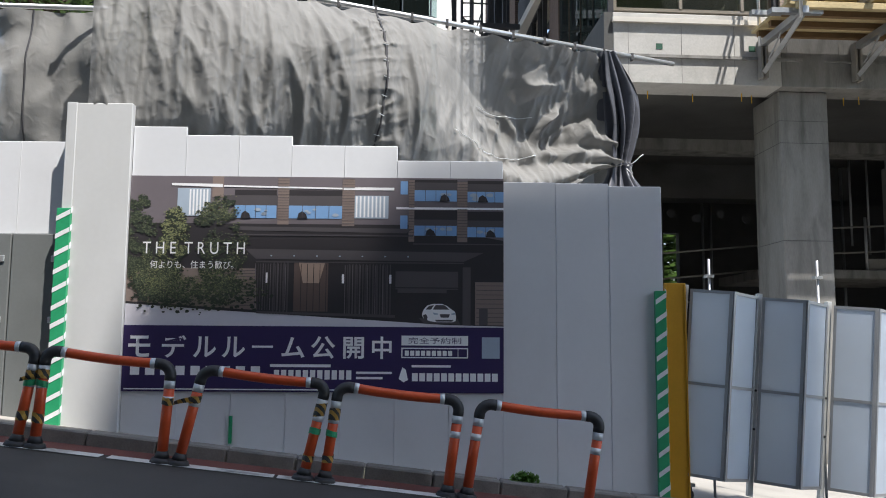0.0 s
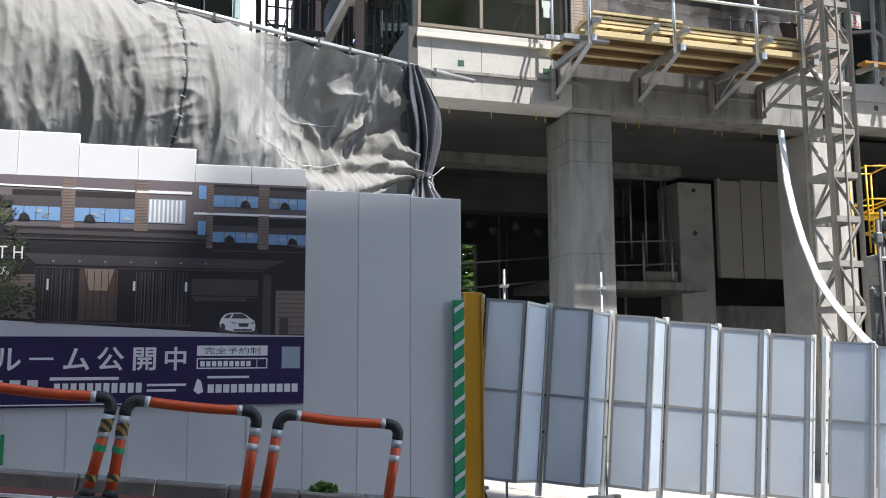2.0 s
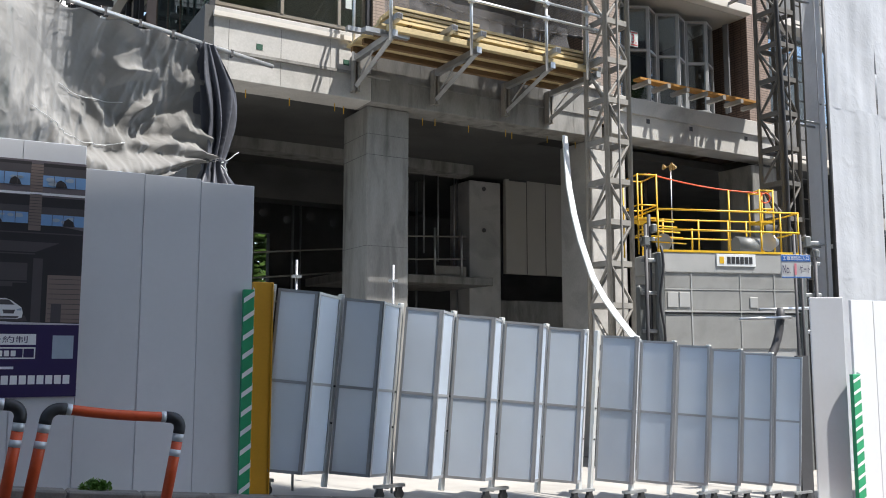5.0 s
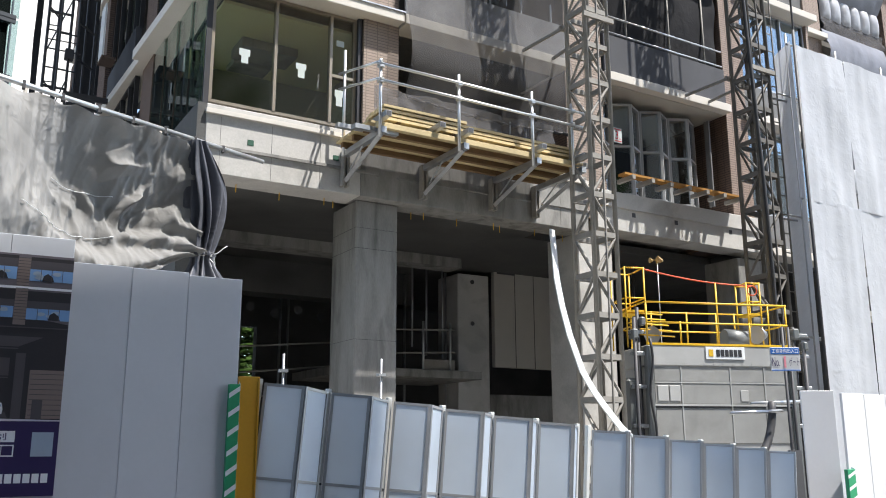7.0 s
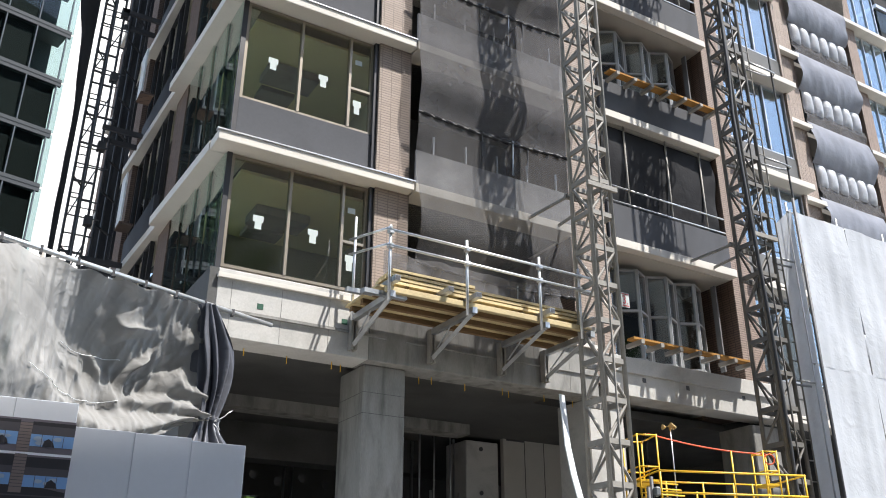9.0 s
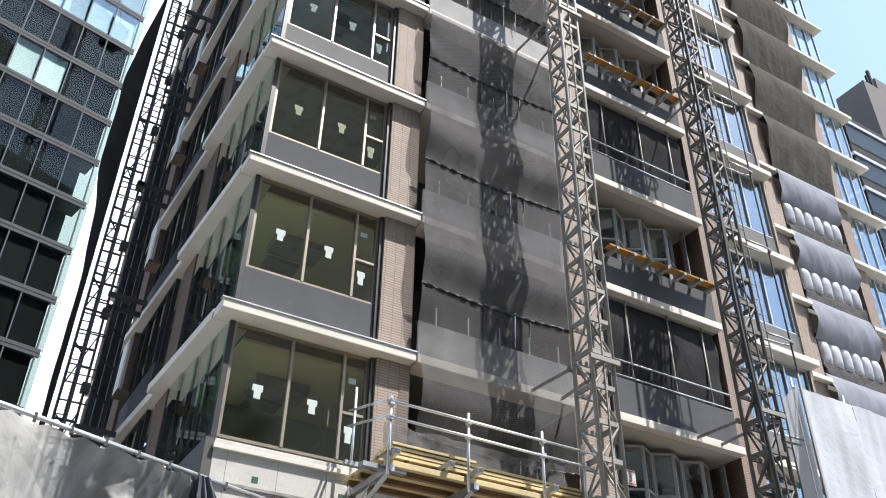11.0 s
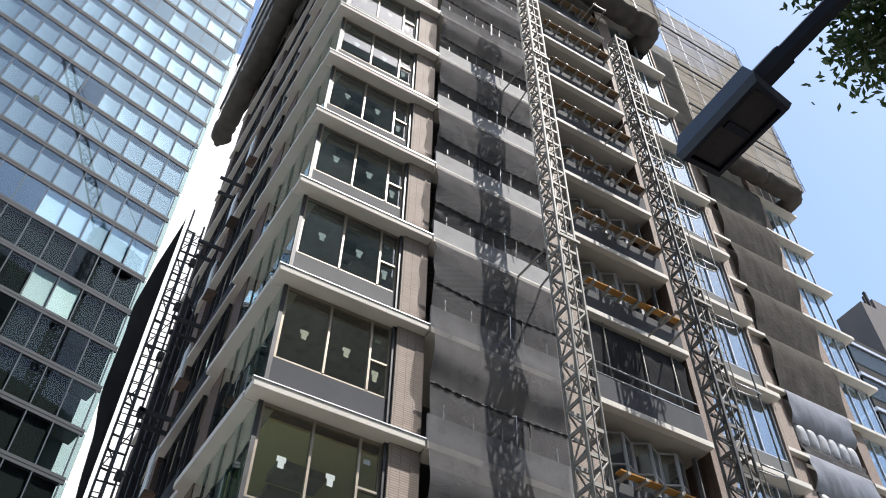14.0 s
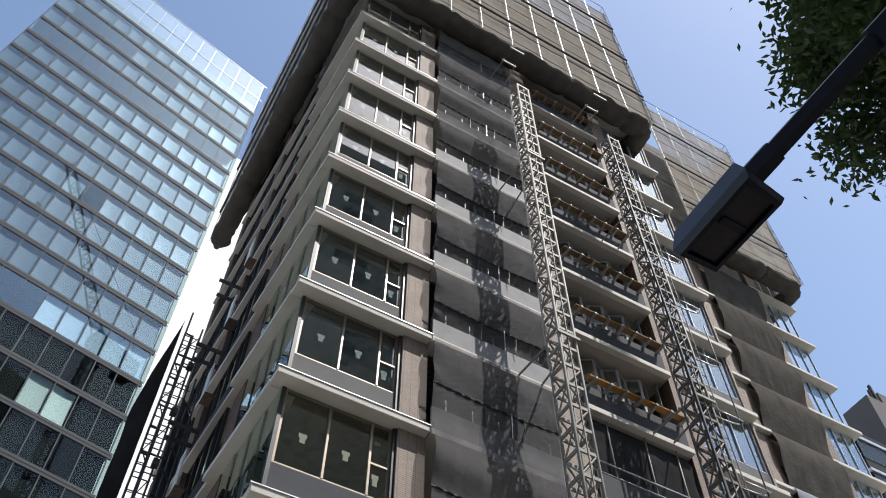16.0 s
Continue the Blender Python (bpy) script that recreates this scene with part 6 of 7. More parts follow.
hub = hrod("anemometer", M_CUP, [((0.95, 1.0, T0 + 1.76), (0.95, 1.0, T0 + 1.86))], 0.028)
for i in range(3):
    a = 0.4 + i * 2.094
    c = Vector((0.95 + 0.15 * math.cos(a), 1.0 + 0.12 * math.sin(a), T0 + 1.83))
    bm = bmesh.new()
    rod(bm, HC @ Vector((0.95, 1.0, T0 + 1.83)), HC @ c, 0.007, 5)
    rod(bm, HC @ (c - Vector((0.035, 0, 0))), HC @ (c + Vector((0.045, 0, 0))), 0.058, 10, r2=0.02)
    part("cup", bm, M_CUP, hub)

# hanging pale chute
chute = [(9.97, 12.55, EH + 3.95), (9.91, 12.43, EH + 3.47), (9.85, 12.31, EH + 2.96), (9.86, 12.19, EH + 2.43), (9.92, 12.08, EH + 1.91), (10.08, 11.96, EH + 1.27), (10.22, 11.84, EH + 0.92), (10.37, 11.72, EH + 0.63), (10.60, 11.60, EH + 0.29)]
bm = bmesh.new()
prev = None
chute.append((10.95, 11.5, EH - 0.05))
for (x, y, z), (x2, y2, z2) in zip(chute, chute[1:]):
    for f in (0, 0.5):
        bx, by, bz = x + (x2 - x) * f, y + (y2 - y) * f, z + (z2 - z) * f
        n = Vector((-(z2 - z), 0, x2 - x)).normalized() * 0.06
        cur = [bm.verts.new((bx + n.x, by, bz + n.z)), bm.verts.new((bx - n.x, by, bz - n.z)), bm.verts.new((bx - n.x, by + 0.03, bz - n.z)), bm.verts.new((bx + n.x, by + 0.03, bz + n.z))]
        if prev:
            for i in range(4):
                bm.faces.new((prev[i], prev[(i + 1) % 4], cur[(i + 1) % 4], cur[i]))
        prev = cur
bmesh.ops.recalc_face_normals(bm, faces=bm.faces)
tagged(part("hanging_belt", bm, M_WHITETAPE), "pale flat belt hanging in a curve from the ceiling edge", "belt")
for x in (3.26, 4.39):
    p = tagged(part("threaded_pole", rods([((x, 8.6, level(x)), (x, 8.6, EH + 0.93))], 0.014), M_STEEL), "galvanised support pole standing behind the gate", "pole", "poles behind the gate")
    part("collar", boxes((x - 0.04, x + 0.04, 8.56, 8.64, EH + 0.74, EH + 0.77)), M_STEEL, p)

# ---------------------------------------------------------------- white sheeting on the scaffold beside the hoist
def wrap_fn(x0, x1, y0, y1, z0, z1, seed):
    def fn(u, v):
        x, y = x0 + (x1 - x0) * u, y0 + (y1 - y0) * u
        s = math.hypot(x - x0, y - y0)
        w = 0.05 * lump(s * 0.9, v * 2.0, seed) + 0.025 * lump(s * 4.0, v * 1.2, seed + 3) + 0.03 * math.sin(s * 3.4) * math.sin(v * 6.0)
        return (x, y - w, z0 + (z1 - z0) * v + 0.05 * lump(s * 1.4, 2.0, seed) * (1 if v > 0.99 else 0))
    return fn


for i in range(4):
    x0 = 16.15 + i * 1.82
    for j, (z0, z1) in enumerate(((level(17) - 0.1, EH + 5.2), (EH + 5.16, EH + 8.82))):
        tagged(part("scaffold_sheet", sheet(24, 30, wrap_fn(x0, x0 + 1.8, 11.5, 11.5, z0, z1, i * 2 + j)), M_WRAP), "white translucent sheeting laced to a scaffold", "sheeting", "white scaffold sheets")
tagged(part("scaffold_sheet", sheet(10, 30, wrap_fn(16.12, 16.5, 11.53, 12.25, level(17) - 0.1, EH + 8.9, 9.0)), M_WRAP), "white translucent sheeting laced to a scaffold", "sheeting", "white scaffold sheets")
tagged(part("corner_cable", rods([((16.1, 11.42, level(16)), (16.1, 11.42, EH + 9.1))], 0.035), M_STEEL_DK), "black cable along the edge of the sheeting", "cable")
for i in range(6):
    x = 16.2 + i * 1.8
    tagged(part("scaffold_standard", rods([((x, 11.7, level(x)), (x, 11.7, EH + 9.15))], 0.024), M_STEEL), "galvanised scaffold pole behind white sheeting", "pole", "poles behind the sheeting")
for z in (EH + 5.22, EH + 8.85):
    tagged(part("scaffold_ledger", rods([((16.1, 11.62, z), (24, 11.62, z))], 0.022), M_STEEL), "galvanised horizontal scaffold pipe", "pipe")

# second run of hoarding past the gate
hoard2 = thing("site_hoarding", "white steel hoarding beside the gate", "hoarding", at=(12, 8, level(12)))
bm = bmesh.new()
box(bm, 0, 0.47, 0, 0.04, level(11) - 0.1, EH + 0.755, bevel=0.006, m=Matrix.Translation((10.98, 8.245, 0)) @ Matrix.Rotation(radians(-34), 4, "Z"))
part("panel", bm, M_HOARD, hoard2)
for i in range(12):
    x = 11.46 + i * 0.52
    bm = bmesh.new()
    box(bm, x, x + 0.515, 7.92, 7.96, level(x) - 0.15, EH + 0.72, bevel=0.006)
    part("panel", bm, M_HOARD, hoard2)
striped_post("striped_corner_guard", Matrix.Translation((11.34, 7.86, level(11.4) - 0.05)), 0.17, 1.85, 11, "green and white striped corner guard on the hoarding")
striped_post("striped_corner_guard", Matrix.Translation((12.45, 7.86, level(12.4) - 0.05)), 0.17, 1.85, 11, "green and white striped corner guard on the hoarding")
tagged(part("end_board", boxes((10.46, 10.7, 8.1, 8.14, level(10.5), EH - 0.08)), M_STEEL_DK), "black narrow board at the end of the gate", "board")

# gate number sign
sign = thing("gate_sign", "white and blue sign board with gate number on a pipe frame", "sign", at=(11.2, 8.6, EH + 1.2))
sf = Matrix.Translation((10.87, 8.62, EH + 1.06)) @ Matrix.Rotation(radians(-28), 4, "Z") @ Matrix.Diagonal((0.66, 1, 1, 1))
bm = bmesh.new()
box(bm, 0, 0.68, 0, 0.02, 0, 0.35, bevel=0.004, m=sf)
part("board", bm, M_HOARD_GREY, sign)
bm = bmesh.new()
box(bm, 0.01, 0.67, -0.004, -0.001, 0.25, 0.345, m=sf)
box(bm, 0.01, 0.67, -0.004, -0.001, 0.005, 0.02, m=sf)
part("blue_band", bm, ink("sign_blue", (0.04, 0.16, 0.5)), sign)


def sign_text(text, x0, x1, z0, z1, mat, m, parent):
    me, lo, hi = words(text, mat)
    for v in me.vertices:
        v.co = m @ Vector((x0 + (v.co.x - lo[0]) / (hi[0] - lo[0]) * (x1 - x0), -0.007, z0 + (v.co.y - lo[1]) / (hi[1] - lo[1]) * (z1 - z0)))
    place("lettering", me, parent)


sign_text("工事車両出入口", 0.04, 0.64, 0.265, 0.33, I_WHITE, sf, sign)
sign_text("No.", 0.03, 0.2, 0.07, 0.2, I_NAVY, sf, sign)
sign_text("1", 0.3, 0.35, 0.05, 0.22, ink("sign_pink", (0.7, 0.25, 0.3)), sf, sign)
sign_text("ゲート", 0.42, 0.65, 0.07, 0.2, I_NAVY, sf, sign)
for x in (11.26, 11.4):
    tagged(part("sign_pole", rods([((x, 8.68, level(x)), (x, 8.68, EH + 1.75))], 0.022), M_STEEL_DK), "dark steel pole carrying the gate sign", "pole", "sign poles")
for z, x0, x1 in ((EH + 0.6, 10.75, 11.7), (EH + 0.45, 10.3, 11.2)):
    tagged(part("scaffold_pipe", rods([((x0, 8.95, z), (x1, 8.75, z + 0.04))], 0.024), M_STEEL_LT), "short galvanised pipe with clamps behind the gate", "pipe")
tagged(part("bent_hose", tube([(10.2 + 0.9 * math.sin(i * 0.16), 8.85, EH - 0.4 + 1.0 * (1 - math.cos(i * 0.16))) for i in range(11)], 0.06, 8), M_STEEL_DK), "thick black bent hose behind the gate", "hose")

# ---------------------------------------------------------------- glass office tower
tower = thing("glass_office_tower", "tall bluish glass office tower with dark floor bands and pale blinds", "building", at=(-10, 53, 0))
TM = Matrix.Translation((2.72, 55.6, EH)) @ Matrix.Rotation(radians(193), 4, "Z")     # u runs left along the front, y into the building
FP, CW, NC = 3.93, 1.95, 13
M_TFRAME = material("tower_grey_frame", (0.06, 0.066, 0.073), 0.6, 0.0, spec=0.1, vary=0.08, scale=0.5, fine=5, bump=0)
# next two blinds are near black: the unlit rooms put into their colour
M_BLIND = material("shade_grey_blind", (0.018, 0.023, 0.03), 0.5, vary=0.06, scale=0.6, fine=8, bump=0, random_tint=0.35)
M_BLIND_DK = material("shade_dark_blind", (0.013, 0.0132, 0.0125), 0.8, spec=0.1, vary=0.07, scale=0.6, fine=8, bump=0, random_tint=0.3)
M_BLIND_LT = material("white_blind", (0.78, 0.8, 0.79), 0.5, vary=0.12, scale=0.6, fine=8, bump=0, random_tint=0.2)
M_TMULL = material("tower_pale_mullion", (0.075, 0.09, 0.105), 0.6, 0.0, spec=0.1, vary=0.06, scale=0.5, fine=5, bump=0)
# paler blind: bright reflections of some rows put into the colour
M_BLIND_MID = material("glint_blind", (0.05, 0.068, 0.082), 0.45, vary=0.14, scale=0.5, fine=8, bump=0, random_tint=0.3)
M_CROWN = material("crown_steel", (0.17, 0.24, 0.28), 0.4, 0.3, vary=0.06, scale=0.5, fine=5, bump=0)
M_TROOM = material("tower_room", (0.1, 0.105, 0.105), 0.9, vary=0.15, scale=0.3, fine=3, bump=0)
TOP = 112.85
CROWN = 8.65
inner = mesh_of(boxes((0.4, NC * CW, -12, -1.6, -4, TOP - CROWN)), M_TROOM)
ob = place("core", inner, tower)
ob.matrix_basis = Matrix.Translation(-ORIGIN[tower.name]) @ TM


def tput(name, me, u, z):
    ob = new(name, me)
    ob.parent = tower
    ob.matrix_basis = Matrix.Translation(-ORIGIN[tower.name]) @ TM @ Matrix.Translation((u, 0, z))
    return ob


band = mesh_of(boxes((-0.25, NC * CW, -0.12, 0.07, -0.3, 0.24), (-0.25, NC * CW, -0.02, 0.095, -0.03, 0.0)), M_TFRAME)
slab_t = mesh_of(boxes((0.0, NC * CW, -1.6, -0.12, -0.3, 0.1)), M_TROOM)
pane_t = mesh_of(boxes((0.04, CW - 0.04, -0.01, 0.0, 0.16, FP - 0.16)), M_GLASS_BLUE)
mull = mesh_of(boxes((-0.04, 0.04, -0.1, 0.06, 0.1, FP - 0.1)), M_TMULL)


def blind_mesh(h, mat):
    """A roller blind close behind the pane, a little bowed."""
    return mesh_of(sheet(4, 6, lambda u, v: (0.09 + (CW - 0.18) * u, -0.24 + 0.12 * v * v - 0.03 * math.sin(math.pi * u), FP - 0.2 - h * v)), mat)


blind_grey = blind_mesh(3.6, M_BLIND)
blind_mid = blind_mesh(3.6, M_BLIND_MID)
blind_dk = blind_mesh(3.6, M_BLIND_DK)
ROWS = ("grey", "sky", "mixed", "sky", "pale", "pale", "grey", "mixed", "pale", "grey", "grey", "grey", "sky")
pane_hi = mesh_of(boxes((0.04, CW - 0.04, -0.01, 0.0, 0.16, FP - 0.16)), glass_material("tower_sky_glass", (0.62, 0.74, 0.82), 0.62, base=0.13, coat=(0.68, 0.86, 1.0)))
pane_sky = mesh_of(boxes((0.04, CW - 0.04, -0.01, 0.0, 0.16, FP - 0.16)), glass_material("tower_mirror_glass", (0.6, 0.72, 0.8), 0.68, base=0.18, coat=(0.68, 0.87, 1.0)))
blind_lt = blind_mesh(3.6, M_BLIND_LT)
fin = mesh_of(boxes((-0.4, 0, -0.01, 0.01, 0.1, FP - 0.05)), M_GLASS_BLUE)
rng = random.Random(12)
top_f = 26
for f in range(0, top_f):
    z = TOP - CROWN - (top_f - f) * FP
    tput("floor_band", band, 0, z)
    tput("floor", slab_t, 0, z)
    tput("edge_fin", fin, 0, z)
    kind = ROWS[(top_f - 1 - f) % len(ROWS)]
    for c in range(NC):
        tput("tower_window", pane_sky if kind == "sky" and f > 12 else pane_hi if f > 12 else pane_t, c * CW, z).visible_shadow = False
        lit = (f == 13 and c < 5) or (f == 11 and c in (2, 3))
        r = rng.random()
        if lit:
            tput("blind", blind_lt, c * CW, z)
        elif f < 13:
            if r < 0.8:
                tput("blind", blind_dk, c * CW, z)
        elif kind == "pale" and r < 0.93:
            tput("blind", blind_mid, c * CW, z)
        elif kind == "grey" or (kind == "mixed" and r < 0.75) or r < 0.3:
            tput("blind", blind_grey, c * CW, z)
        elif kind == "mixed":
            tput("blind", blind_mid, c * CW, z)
    for c in range(0, NC + 1):
        tput("mullion", mull, c * CW, z)
z = TOP - CROWN
tput("floor_band", band, 0, z)
crown_bar = mesh_of(boxes((-0.5, NC * CW, -0.05, 0.05, -0.05, 0.05)), M_CROWN)
crown_pane = mesh_of(boxes((0.04, CW - 0.04, -0.01, 0.01, 0.1, CROWN / 2 - 0.1)), glass_material("crown_glass", (0.75, 0.92, 0.98), 0.9, base=0.12))
crown_post = mesh_of(boxes((-0.035, 0.035, -0.06, 0.06, 0, CROWN)), M_CROWN)
for j in range(1, 3):
    tput("crown_rail", crown_bar, 0, z + CROWN / 2 * j)
for j in range(2):
    for c in range(NC):
        tput("crown_pane", crown_pane, c * CW, z + CROWN / 2 * j)
for c in range(NC + 1):
    tput("crown_post", crown_post, c * CW, z)
louvre = mesh_of(boxes(*[(0, NC * CW, -1.2, -1.1, 0.2 + i * 0.4, 0.34 + i * 0.4) for i in range(10)]), M_CROWN)
tput("louvre_screen", louvre, 0, z)

# luffing crane on the roof, seen mirrored in the tower
crane = thing("tower_crane", "luffing tower crane with lattice boom on the roof", "crane", at=(13.5, 22, EH + 58))


def lattice(p, q, w, step, r, name):
    p, q = Vector(p), Vector(q)
    d = q - p
    a = d.orthogonal().normalized() * w
    b = d.normalized().cross(a)
    n = int(d.length / step)
    c4 = (a + b, a - b, -a - b, b - a)
    bm = bmesh.new()
    for c in c4:
        rod(bm, p + c, q + c * 0.7, r, 6)
    for i in range(n):
        u, v = p + d * (i / n), p + d * ((i + 1) / n)
        for j in range(4):
            rod(bm, u + c4[j], v + c4[(j + 1) % 4], r * 0.6, 4, cap=False)
            rod(bm, u + c4[j], u + c4[(j + 1) % 4], r * 0.6, 4, cap=False)
    part(name, bm, M_STEEL_DK, crane)


lattice((13.5, 22, EH + 57), (13.5, 22, EH + 90), 0.9, 1.8, 0.12, "crane_mast")
lattice((13.0, 22, EH + 91), (-3.4, 22, EH + 115.5), 0.7, 1.5, 0.09, "boom")
part("machine_deck", boxes((12.0, 19.5, 20.8, 23.2, EH + 89.5, EH + 91.5), (17.2, 19.5, 20.6, 23.4, EH + 88.2, EH + 91.2), bevel=0.05), M_STEEL_DK, crane)
part("stay_rope", rods([((17.5, 22, EH + 97), (-3.4, 22, EH + 116)), ((15, 22, EH + 91), (17.5, 22, EH + 97)), ((19, 22, EH + 91), (17.5, 22, EH + 97))], 0.06, 5), M_STEEL_DK, crane)
part("hoist_rope", rods([((-3.6, 22, EH + 115.5), (-3.6, 22, EH + 104))], 0.04, 5), M_STEEL_DK, crane)
part("hook_block", boxes((-4.1, -3.2, 21.8, 22.2, EH + 102.4, EH + 104), bevel=0.1), M_YELLOW, crane)

# white building behind it
wb = thing("white_building", "plain white rendered building behind the towers", "building", at=(8, 95, 0))
part("wall", boxes((3.0, 16.0, 88, 105, -5, EH + 146)), M_WHITEWALL, wb)
for i in range(34):
    part("floor_joint", boxes((3.0, 16.0, 87.985, 88, i * 4.2, i * 4.2 + 0.05)), M_WHITEWALL, wb)

# far dark building on the other side
fb = thing("far_building", "dark grey clad building with glass bands and roof hut", "building", at=(105, 50, 0))
part("wall", boxes((86.6, 140, 46, 80, 0, EH + 80.3)), M_FARDARK, fb)
for i in range(11):
    part("window_band", boxes((86.5, 140, 45.9, 46.05, EH + 75.3 - i * 5.6, EH + 78.5 - i * 5.6), (86.45, 86.6, 46.1, 80, EH + 75.3 - i * 5.6, EH + 78.5 - i * 5.6)), M_GLASS_BLUE, fb)
    part("sill_band", boxes((86.3, 140, 45.7, 46.0, EH + 78.6 - i * 5.6, EH + 79.1 - i * 5.6), (86.3, 86.5, 46.0, 80, EH + 78.6 - i * 5.6, EH + 79.1 - i * 5.6)), M_FRAME_AL, fb)
part("roof_hut", boxes((96, 125, 46.3, 51.0, EH + 80.3, EH + 91.7)), M_FARHUT, fb, "brown-grey roof hut")
part("roof_hut", boxes((100, 104, 46.6, 49, EH + 91.7, EH + 94.5)), M_FARHUT, fb)
part("antenna", boxes((98.8, 99.2, 46.6, 47, EH + 91.7, EH + 95.5), (97.9, 98.1, 46.6, 46.9, EH + 91.7, EH + 94)), M_FARDARK, fb)

# unseen buildings added across the street behind the eye, for shade and reflections
ac = thing("street_shade_block", "unseen plain grey stepped block added across the street to shade the hoarding", "building", at=(0, -30, 0))
STREET_WIN = mesh_of(boxes((0, 2.4, 0.0, 0.06, 0, 2.2)), M_FRAME_DK)
# roof steps are set so that their shadow covers the hoarding
part("wall", boxes((-42, 12.05, -40, -10, -4, EH + 42.7)), M_SOFFIT, ac)
part("wall", boxes((12.05, 14.3, -40, -10, -4, EH + 44.7)), M_SOFFIT, ac)
part("wall", boxes((14.3, 18.25, -40, -10, -4, EH + 45.35)), M_SOFFIT, ac)
part("upper_block", boxes((-42, 18, -40, -22.5, EH + 42, EH + 74)), M_SOFFIT, ac)

for i in range(8):
    for j in range(13):
        place("street_window", STREET_WIN, ac, (-36 + j * 3.6, -10, 3.0 + i * 4.0))

# unseen backdrop, added for the glass tower to mirror
back = thing("street_tower", "tall grey tower block behind the street with rows of dark windows", "building", at=(5, -60, 0))
part("wall", boxes((-35, 33, -75, -44, -4, EH + 140)), M_CONC, back)
BACK_WIN = mesh_of(boxes((0, 5.2, 0.0, 0.1, 0, 2.3)), M_FRAME_DK)
for i in range(33):
    for j in range(8):
        place("tower_block_window", BACK_WIN, back, (-33 + j * 7.9, -44, 8.0 + i * 4.0))

# ---------------------------------------------------------------- hoist mast and nets along the alley
lm = thing("alley_scaffold", "dark steel scaffold ladders and ties along the side wall", "scaffold", at=(1.9, 20, level(2)))
for x, y, top in ((1.72, 20.0, 22.9), (1.98, 20.5, 22.4), (2.2, 20.0, 22.3), (2.42, 20.5, 21.8), (2.62, 20.8, 20.9), (2.85, 21.0, 20.5)):
    part("standard", rods([((x, y, level(2)), (x, y, EH + top))], 0.03, 6), M_STEEL_DK, lm)
for x, y in ((1.66, 19.4), (1.92, 19.4)):
    part("standard", rods([((x, y, level(2)), (x, y, EH + 21.2))], 0.026, 6), M_STEEL_DK, lm)
for i in range(64):
    z = EH + 0.4 + i * 0.33
    if i % 7 != 3:
        part("rung", rods([((1.66, 19.4, z), (1.92 if i % 5 else 2.3, 19.4, z + (0.02 if i % 3 else -0.03)))], 0.014 if i % 3 else 0.03, 5), M_STEEL_DK, lm)
    if i % 6 == 0:
        part("brace", rods([((1.66, 19.4, z), (2.2, 20.0, z + 1.7))], 0.016, 5), M_STEEL_DK, lm)
        part("clamp_block", boxes((2.12, 2.3, 19.9, 20.1, z + 0.2, z + 0.42)), M_STEEL_DK, lm)
for i in range(48):
    z = EH + 0.6 + i * 0.45
    xa, xb = (1.72, 2.2) if i % 3 else (1.72, 2.45)
    part("rung", rods([((xa, 20.0, z), (xb, 20.0, z))], 0.018 if i % 4 else 0.032, 5), M_STEEL_DK, lm)
    if i % 2:
        part("rung", rods([((1.98, 20.5, z + 0.2), (2.42, 20.5, z + 0.2))], 0.02, 5), M_STEEL_DK, lm)
    if i % 2 == 0 and i < 44:
        part("rung", rods([((2.42, 20.5, z + 0.1), (2.85, 21.0, z + 0.1))], 0.03, 5), M_STEEL_DK, lm)
    if i % 4 == 0:
        part("transom", rods([((1.72, 20.0, z + 0.1), (1.98, 20.5, z + 0.1))], 0.02, 5), M_STEEL_DK, lm)
for k in range(3, 9):
    z = floor_z(k) - 0.6
    part("wall_tie", boxes((2.15, 3.1, 19.9, 19.98, z, z + 0.12)), M_STEEL_DK, lm)
    part("wall_tie", boxes((2.3, 3.1, 20.55, 20.63, z, z + 0.12)), M_STEEL_DK, lm)


def alley_net(u, v):
    z = level(2) + 1 + (EH + 22.7 - level(2) - 1) * v
    w = 0.16 + 0.36 * ease(z, EH + 11.5, EH + 15.5)   # widest halfway up, drawn in again at the top
    w *= 1 - ease(z, EH + 18, EH + 23.5)
    return (1.64 - w * (1 - u) + 0.07 * lump(u * 2, z * 0.7, 3) * (1 - u) - 0.05 * v, 20.1 + 0.25 * u + 0.08 * lump(z * 1.3, u * 2, 7), z)


tagged(part("safety_net", sheet(10, 140, alley_net), M_NET_DK), "black net hanging beside the alley scaffold", "net")
tagged(part("safety_net", sheet(10, 120, lambda u, v: (2.5 + 0.45 * u + 0.06 * lump(u * 3, v * 16, 5), 21.3 + 0.1 * lump(v * 20, u * 2, 2), level(2) + 1 + (EH + 20.3 - level(2) - 1 - 0.6 * u) * v)), M_NET_DK), "black net hanging beside the alley scaffold", "net")
for k in range(3, 9):
    z = floor_z(k)
    tagged(part("alley_deck", boxes((2.75, 3.05, 19.0, 19.5, z + 0.1, z + 0.16)), M_BRICK_DK), "small timber landing beside the hoist mast", "platform", "alley landings")
    tagged(part("leaning_sheet", boxes((2.75, 2.79, 19.0, 19.5, z + 0.17, z + 1.4)), M_WHITETAPE), "pale grey sheet standing on a landing", "sheet", "alley sheets")

